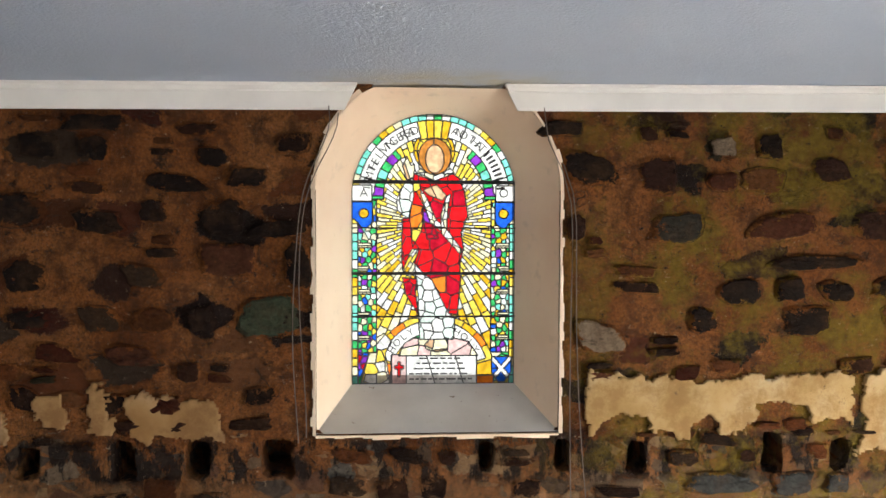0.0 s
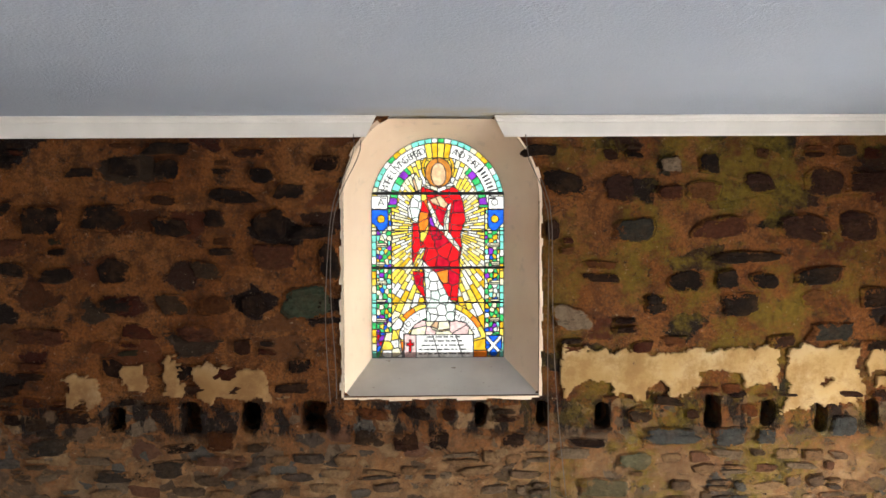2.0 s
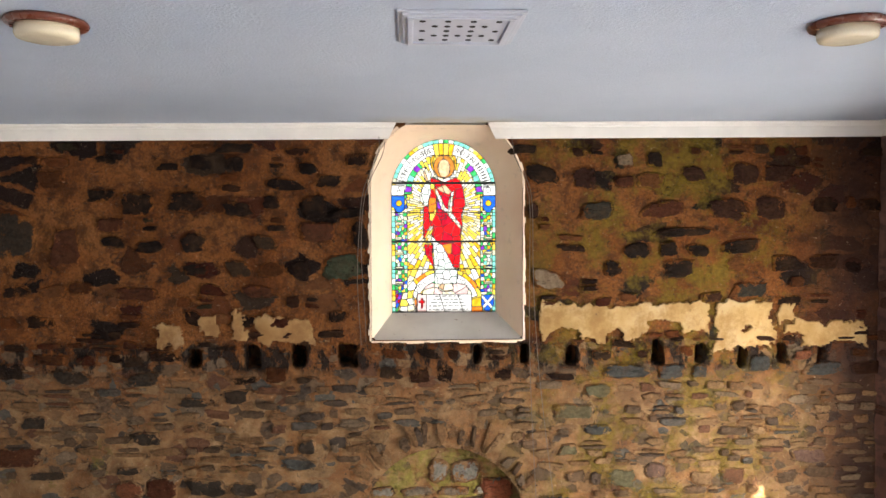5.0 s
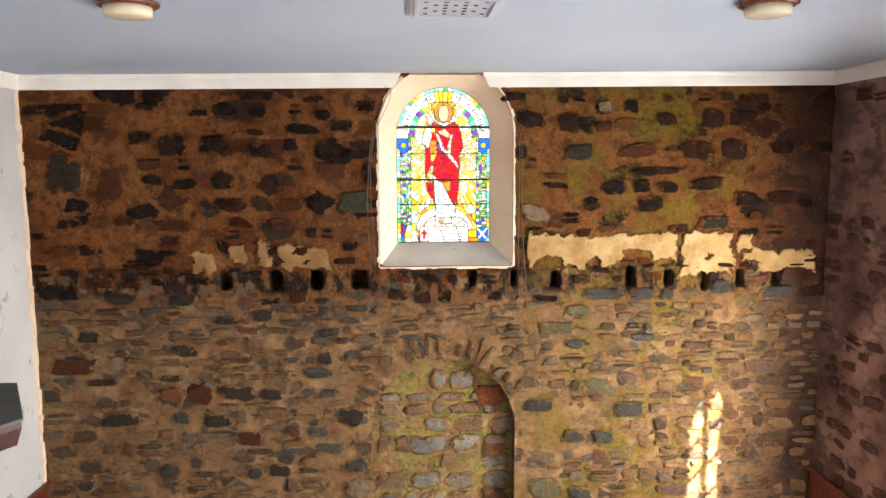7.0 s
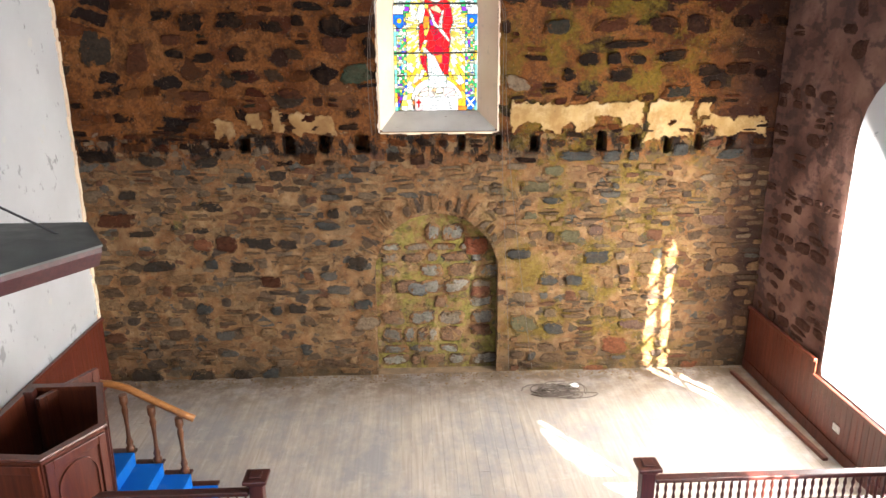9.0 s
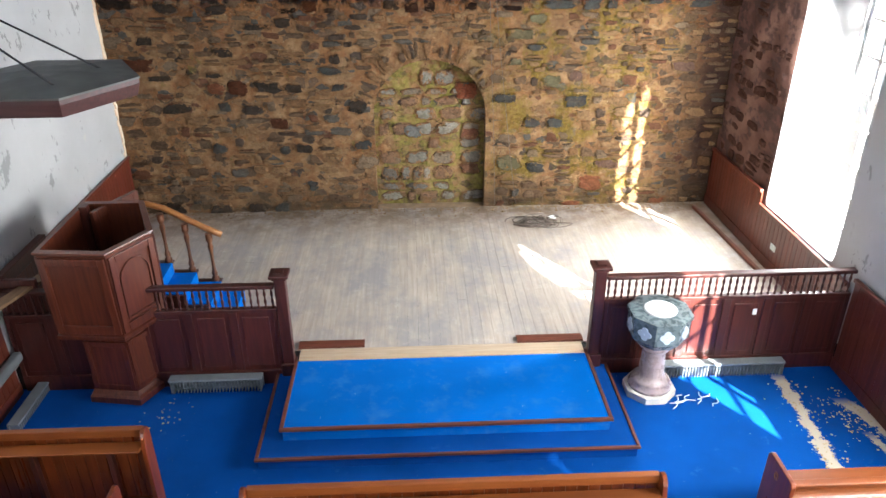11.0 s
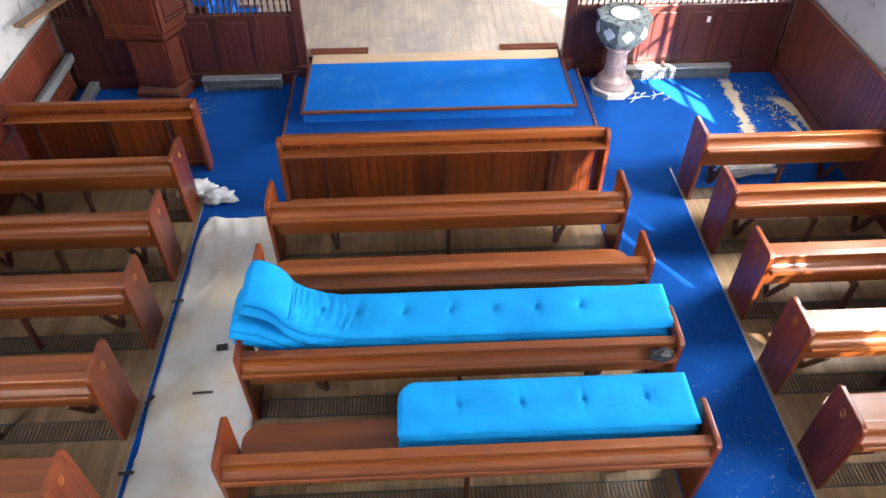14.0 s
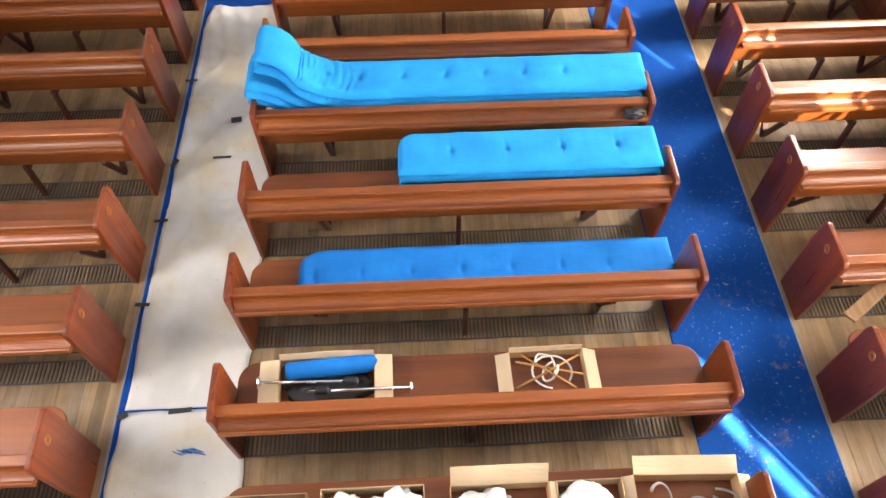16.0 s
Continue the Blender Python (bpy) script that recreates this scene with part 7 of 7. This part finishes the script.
singular((0.015, 0.009, 0.007),
         (-2.83, 5.28, 0.34, 0.23), (-2.36, 5.29, 0.40, 0.23), (-1.84, 5.22, 0.32, 0.16), (-1.34, 5.46, 0.42, 0.13), (-1.08, 5.24, 0.28, 0.25), (-0.71, 5.18, 0.37, 0.12), (-0.91, 5.50, 0.27, 0.14), (-1.86, 5.68, 0.22, 0.17), (-2.19, 5.69, 0.28, 0.17), (-2.51, 5.65, 0.25, 0.09), (-3.13, 5.72, 0.23, 0.09), (-1.13, 5.63, 0.21, 0.14), (-2.27, 4.87, 0.30, 0.21), (-3.09, 4.89, 0.25, 0.12), (-0.59, 4.95, 0.19, 0.33))    # charred
singular((0.018, 0.011, 0.008),
         (-2.26, 4.60, 0.28, 0.14), (-3.19, 5.35, 0.27, 0.14), (-2.72, 4.84, 0.32, 0.14), (-1.84, 5.84, 0.41, 0.11), (1.29, 5.57, 0.36, 0.22), (2.46, 5.73, 0.19, 0.18), (2.79, 4.97, 0.59, 0.10), (2.27, 4.78, 0.32, 0.18), (2.61, 4.79, 0.22, 0.17), (2.94, 4.77, 0.24, 0.15), (3.38, 4.81, 0.39, 0.17), (2.04, 4.59, 0.19, 0.18), (2.73, 4.58, 0.33, 0.21), (1.10, 5.83, 0.31, 0.11), (-4.21, 3.58, 0.56, 0.18))    # black
singular((0.095, 0.03, 0.015),
         (-1.02, 4.99, 0.40, 0.21), (-3.12, 5.06, 0.29, 0.15), (-2.86, 4.36, 0.46, 0.14), (-1.63, 4.37, 0.35, 0.15), (2.14, 5.49, 0.22, 0.13), (2.57, 5.21, 0.44, 0.19), (-4.10, 2.70, 0.65, 0.22), (-2.66, 2.35, 0.33, 0.27), (-2.08, 1.78, 0.35, 0.20), (-3.55, 4.85, 0.30, 0.46))    # red-brown
singular((0.045, 0.018, 0.012),
         (1.73, 5.53, 0.26, 0.24), (2.87, 5.57, 0.27, 0.19), (3.43, 5.57, 0.37, 0.24), (3.24, 5.21, 0.46, 0.23), (3.72, 5.22, 0.34, 0.27), (1.20, 5.19, 0.12, 0.19), (3.79, 5.57, 0.34, 0.19))    # umber
singular((0.042, 0.037, 0.028),
         (1.86, 5.19, 0.39, 0.22), (3.51, 4.36, 0.39, 0.17))    # slate
singular((0.28, 0.2, 0.13),
         (1.36, 4.48, 0.34, 0.21), (2.15, 5.72, 0.19, 0.14), (-0.76, 1.13, 0.36, 0.23), (4.03, 3.19, 0.26, 0.10))    # pale
singular((0.06, 0.075, 0.045),
         (-0.79, 4.62, 0.45, 0.29))    # green
singular((0.050, 0.038, 0.029),
         (-3.52, 3.51, 0.38, 0.17), (-2.81, 3.48, 0.35, 0.16), (-2.31, 3.24, 0.30, 0.10), (-1.88, 3.29, 0.27, 0.15), (-3.90, 3.06, 0.28, 0.15), (-2.78, 2.87, 0.31, 0.14), (-3.79, 2.51, 0.41, 0.09), (-2.99, 2.54, 0.26, 0.09), (-2.20, 2.35, 0.42, 0.19), (-1.81, 2.32, 0.31, 0.15), (-1.17, 2.75, 0.19, 0.15), (-3.59, 2.05, 0.47, 0.18), (-2.45, 2.00, 0.35, 0.16), (-0.87, 2.03, 0.31, 0.24), (-1.74, 1.37, 0.32, 0.17), (-3.17, 0.35, 0.41, 0.25), (-3.97, 0.35, 0.54, 0.29), (-2.60, 0.34, 0.29, 0.25), (-4.05, 4.95, 0.50, 0.48))    # dark
singular((0.24, 0.085, 0.04),
         (-2.98, 2.34, 0.30, 0.19), (2.88, 0.69, 0.43, 0.30), (2.61, 0.32, 0.44, 0.13), (4.01, 0.34, 0.28, 0.12), (4.08, 3.66, 0.22, 0.12))    # orange
singular((0.072, 0.072, 0.066),
         (-1.14, 2.33, 0.21, 0.12), (-1.23, 2.58, 0.38, 0.13), (-2.88, 2.06, 0.21, 0.16), (-3.05, 1.39, 0.24, 0.17), (-2.03, 1.35, 0.20, 0.16), (-0.81, 1.41, 0.32, 0.16), (-1.64, 0.73, 0.21, 0.21), (-2.19, 0.33, 0.25, 0.26), (2.18, 3.51, 0.48, 0.15), (2.65, 3.49, 0.29, 0.17), (2.97, 3.50, 0.18, 0.15), (1.89, 2.89, 0.32, 0.11), (2.54, 2.06, 0.38, 0.21), (1.85, 1.73, 0.31, 0.19), (2.23, 1.71, 0.29, 0.18), (1.96, 0.97, 0.33, 0.21), (1.40, 2.12, 0.38, 0.16), (4.31, 3.51, 0.41, 0.15), (3.61, 3.57, 0.25, 0.19))    # blue
singular((0.15, 0.135, 0.075),
         (1.86, 3.31, 0.30, 0.15), (1.62, 3.09, 0.49, 0.17), (1.57, 2.69, 0.20, 0.14), (2.14, 2.37, 0.32, 0.20), (1.49, 1.06, 0.43, 0.29))    # olive
singular((0.17, 0.1, 0.075),
         (2.51, 2.44, 0.26, 0.17), (3.10, 1.01, 0.43, 0.16), (4.17, 2.58, 0.42, 0.17))    # mauve


def clear(x, z, w, h):
    return all(abs(x - s[0]) > (w + s[2]) / 2 or abs(z - s[1]) > (h + s[3]) / 2 for s in SPECIAL)


spots = [s for s in spots if clear(*s[:4])]
ODD = [stone_mesh(500 + k, ODDSTONE) for k in range(30)]
for k, (x, z, w, h, col) in enumerate(SPECIAL):
    o = piece("stone", ODD[k % 30], wall_north, pose(x, YF - 0.006, z, 0, 0, 0) @ Matrix.Diagonal((w * 1.1, 0.034, h * 1.1, 1)))
    o.color = (*col, 1)


def rubble(spots, parent, place, parts, seed, picks, upper, lower, split):
    """Lays stones on a wall: the first ones as pieces, the rest joined, in two lots by height."""
    r = random.Random(seed)
    lots = {upper: ([], [], [0]), lower: ([], [], [0])}
    for n, k in enumerate(picks):
        x, z, w, h, a = spots[k]
        g = r.randrange(24)
        m = place(x, z) @ pose(0, 0, 0, 0, -a, 0) @ Matrix.Diagonal((w, r.uniform(0.016, 0.040), h, 1))
        if n < parts:
            piece("stone", (KIND if z > split else KIND_LOW)[g], parent, m)
            continue
        vs, fs, base = lots[upper if z > split else lower]
        M = np.array(m)
        vs.append(KIND_V[g] @ M[:3, :3].T + M[:3, 3])
        fs += [tuple(i + base[0] for i in f) for f in KIND_F[g]]
        base[0] += len(KIND_V[g])
        lots[upper if z > split else lower][2].append(g)
    for mat, (vs, fs, base) in lots.items():
        if not vs:
            continue
        me = bpy.data.meshes.new("stones")
        me.from_pydata(np.concatenate(vs).tolist(), [], fs)
        rim = me.attributes.new("rim", "FLOAT", "POINT")
        rim.data.foreach_set("value", [v for g in base[1:] for v in KIND_R[g]])
        me.materials.append(mat)
        o = new("stones", me)
        o.parent = parent
        tagged(o, "rubble stones bedded in mortar", "", "", "stuff")


KIND_R = [[1.0] * 30 + [0.42] * 15 + [0.0] for _ in KIND]
near = sorted(range(len(spots)), key=lambda k: (abs(spots[k][1] - 4.6) > 1.35, abs(spots[k][0] - 0.3)))
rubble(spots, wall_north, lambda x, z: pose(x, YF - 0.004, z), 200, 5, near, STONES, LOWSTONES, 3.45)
# the bare end of the side wall
placed = []
lay(2.0, YF, 1.28, 5.92, 0.10, 0.26, 0.14, 0.40, 0.40, 9)
side_spots = [s for s in placed if 2.86 < s[0] < YF - 0.06 and s[1] + s[3] / 2 < 5.92 and side[0](s[0], s[1]) > s[2] * 0.5 + 0.02]
DAMPSTONES = stone_material("damp_rubble_stones", True, tuple((p, (0.25 * a + 0.115, 0.25 * b + 0.054, 0.25 * c + 0.038)) for p, (a, b, c) in UPPER), (0.15, 0.072, 0.050), 0.42)
rubble(side_spots, wall_east, lambda x, z: pose(XR + 0.004, x, z, 0, 0, -90), 0, 6, range(len(side_spots)), DAMPSTONES, DAMPSTONES, 9)
# pale washed stones that block the doorway
MOSSTONE = stone_material("washed_stone", False, ((0.0, (0.24, 0.22, 0.19)), (0.2, (0.26, 0.20, 0.15)), (0.4, (0.18, 0.165, 0.14)), (0.55, (0.38, 0.34, 0.28)), (0.7, (0.26, 0.15, 0.09)), (0.85, (0.30, 0.28, 0.24))), None, 0.52)
KIND_M = [stone_mesh(300 + k, MOSSTONE) for k in range(10)]
r = random.Random(44)
z = 0.34
while z < 2.66:
    h = r.uniform(0.12, 0.30)
    x = NCX - NR + r.uniform(0, 0.08)
    while x < NCX + NR:
        w = r.uniform(0.14, 0.46)
        if niche_hole(x + w / 2, z + h / 2) < -0.09 and r.random() < 0.86:
            piece("stone", r.choice(KIND_M), wall_north, pose(x + w / 2, YF + 0.19, z + h / 2, 0, r.uniform(-6, 6), 0) @ Matrix.Diagonal((w, r.uniform(0.012, 0.03), h * 0.96, 1)))
        x += w + r.uniform(0.0, 0.03)
    z += h + 0.008
for k, (x, z, w, h, col) in enumerate(((0.84, 2.20, 0.40, 0.30, (0.26, 0.075, 0.035)), (0.88, 1.50, 0.34, 0.24, (0.20, 0.075, 0.040)), (0.90, 0.90, 0.34, 0.20, (0.17, 0.080, 0.045)), (-0.02, 1.55, 0.34, 0.24, (0.20, 0.20, 0.19)))):
    piece("stone", ODD[k], wall_north, pose(x, YF + 0.185, z) @ Matrix.Diagonal((w, 0.03, h, 1))).color = (*col, 1)
# patches of old limewash left on the stone, with torn edges
LIME = [(1.27, 3.08, 3.84, 4.22), (3.12, 3.74, 3.72, 4.22), (3.80, 3.98, 4.00, 4.22), (3.86, 4.74, 3.78, 4.02), (-2.68, -2.39, 3.80, 4.08), (-2.28, -2.05, 3.92, 4.13), (-1.93, -1.72, 3.87, 4.19), (-1.68, -1.06, 3.83, 4.12)]
BITES = [(2.55, 3.84, 0.22), (1.55, 3.80, 0.16), (2.05, 3.80, 0.12), (2.92, 3.82, 0.13), (3.44, 3.93, 0.05), (1.98, 4.25, 0.07), (2.30, 4.26, 0.05), (3.95, 3.78, 0.12), (4.3, 4.05, 0.07)]


def lime_depth(x, z):
    d = max(min(x - a, b - x, z - c, e - z) for a, b, c, e in LIME)
    d = min([d] + [math.hypot(x - a, z - b) - c for a, b, c in BITES])
    return d + 0.065 * noise.fractal(Vector((x * 6, z * 6, 2.0)), 0.7, 2.0, 5) - (0.022 if x < 0 else 0.004)


for n, (a, b, c, e) in enumerate(((1.2, 3.10, 3.65, 4.3), (3.10, 4.85, 3.65, 4.3), (-2.8, -2.33, 3.65, 4.3), (-2.33, -1.98, 3.65, 4.3), (-1.98, -1.70, 3.65, 4.3), (-1.70, -0.95, 3.65, 4.3))):
    bm = bmesh.new()
    st, g = 0.014, {}
    nu, nv = int((b - a) / st), int((e - c) / st)
    for i in range(nu):
        for j in range(nv):
            if lime_depth(a + (i + 0.5) * st, c + (j + 0.5) * st) > 0:
                q = []
                for k in ((i, j), (i + 1, j), (i + 1, j + 1), (i, j + 1)):
                    if k not in g:
                        x, z = a + k[0] * st, c + k[1] * st
                        x, z = x + 0.006 * noise.noise(Vector((x * 60, z * 60, 0))), z + 0.006 * noise.noise(Vector((x * 60, z * 60, 7)))
                        g[k] = bm.verts.new((x, YF - 0.030 - 0.010 * noise.noise(Vector((x * 3, z * 5, 4))), z))
                    q.append(g[k])
                bm.faces.new(q).smooth = True
    out = bmesh.ops.extrude_edge_only(bm, edges=[ed for ed in bm.edges if ed.is_boundary])
    for v in [k for k in out["geom"] if isinstance(k, bmesh.types.BMVert)]:
        v.co.y = YF + 0.01
    bmesh.ops.recalc_face_normals(bm, faces=bm.faces)
    o = part("limewash_patch", bm, OLDLIME, wall_north, "torn patch of stained cream limewash")
    o.color = (0.72, 0.63, 0.49, 1) if a > 0 else (0.58, 0.45, 0.34, 1)
# rubble and dust along the foot of the wall
bm = bmesh.new()
for k in range(950):
    x, y = r.uniform(XL + 0.1, XR - 0.1), YF - abs(r.gauss(0, 0.14)) - 0.01
    t = bmesh.new()
    bmesh.ops.create_icosphere(t, subdivisions=1, radius=r.uniform(0.004, 0.012) + 0.02 * r.random() ** 4)
    for v in t.verts:
        v.co *= r.uniform(0.7, 1.25)
        v.co.z = max(v.co.z * 0.6, -0.004)
    join(bm, t, Matrix.Translation((x, y, ZCH + 0.004)))
tagged(part("mortar_crumbs", bm, CRUMB), "crumbs of mortar along the foot of the stone wall", "rubble", "", "stuff")

bm = bmesh.new()
box(bm, (NCX - NR - 0.02, YF - 0.004, 0.15), (NCX + NR + 0.02, YF + 0.24, ZCH - 0.003), 0.0)
tagged(part("niche_sill", bm, CRUMB), "dirty earth sill at the foot of the blocked doorway", "", "", "structure")

# ---- floor planks, last ----
def planks(parent, x0, x1, y0, y1, w, zt, mat, seed, joints, dy=None):
    r = random.Random(seed)
    n = max(1, round((x1 - x0) / w))
    w = (x1 - x0) / n
    made = {}
    for k in range(n):
        cuts = sorted([y0, y1] + [y0 + (y1 - y0) * (f + r.uniform(-0.1, 0.1)) for f in joints[k % len(joints)]])
        for a, b in zip(cuts, cuts[1:]):
            L = round(b - a, 1)
            if (L, w) not in made:
                bm = bmesh.new()
                box(bm, (0.0008, 0, -0.02), (w - 0.0008, 1, 0), 0.0)
                me = bpy.data.meshes.new("plank")
                bm.to_mesh(me)
                bm.free()
                me.materials.append(mat)
                made[L, w] = me
            piece("plank", made[L, w], parent, pose(x0 + k * w, a, zt - r.uniform(0, 0.002)) @ Matrix.Diagonal((1, b - a - 0.002, 1, 1)))


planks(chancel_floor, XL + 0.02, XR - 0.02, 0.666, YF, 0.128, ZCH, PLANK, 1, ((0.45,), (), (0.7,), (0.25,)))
planks(nave_floor, AISLE_L[1], AISLE_R[0], -8.6, -1.99, 0.098, 0.0, NAVEPLANK, 2, ((0.3, 0.75), (0.5,), (0.2, 0.62)))
planks(nave_floor, XL, AISLE_L[0], -8.6, -1.62, 0.098, 0.0, NAVEPLANK, 3, ((0.35,), (0.6,)))
planks(nave_floor, AISLE_R[1], XR, -8.6, -1.99, 0.098, 0.0, NAVEPLANK, 4, ((0.4,), (0.7,)))
bm = bmesh.new()
box(bm, (XL, YB, -0.02), (XR, -8.602, 0.0))
part("far_boards", bm, NAVEPLANK, nave_floor)
for x in (AISLE_L[0], AISLE_R[1]):
    bm = bmesh.new()
    box(bm, (x - 0.009, -11, 0.0), (x + 0.009, -1.62, RUG + 0.004), 0.002)
    tagged(part("carpet_edging", bm, GREYMETAL), "thin pale metal carpet edging strip", "", "", "structure")
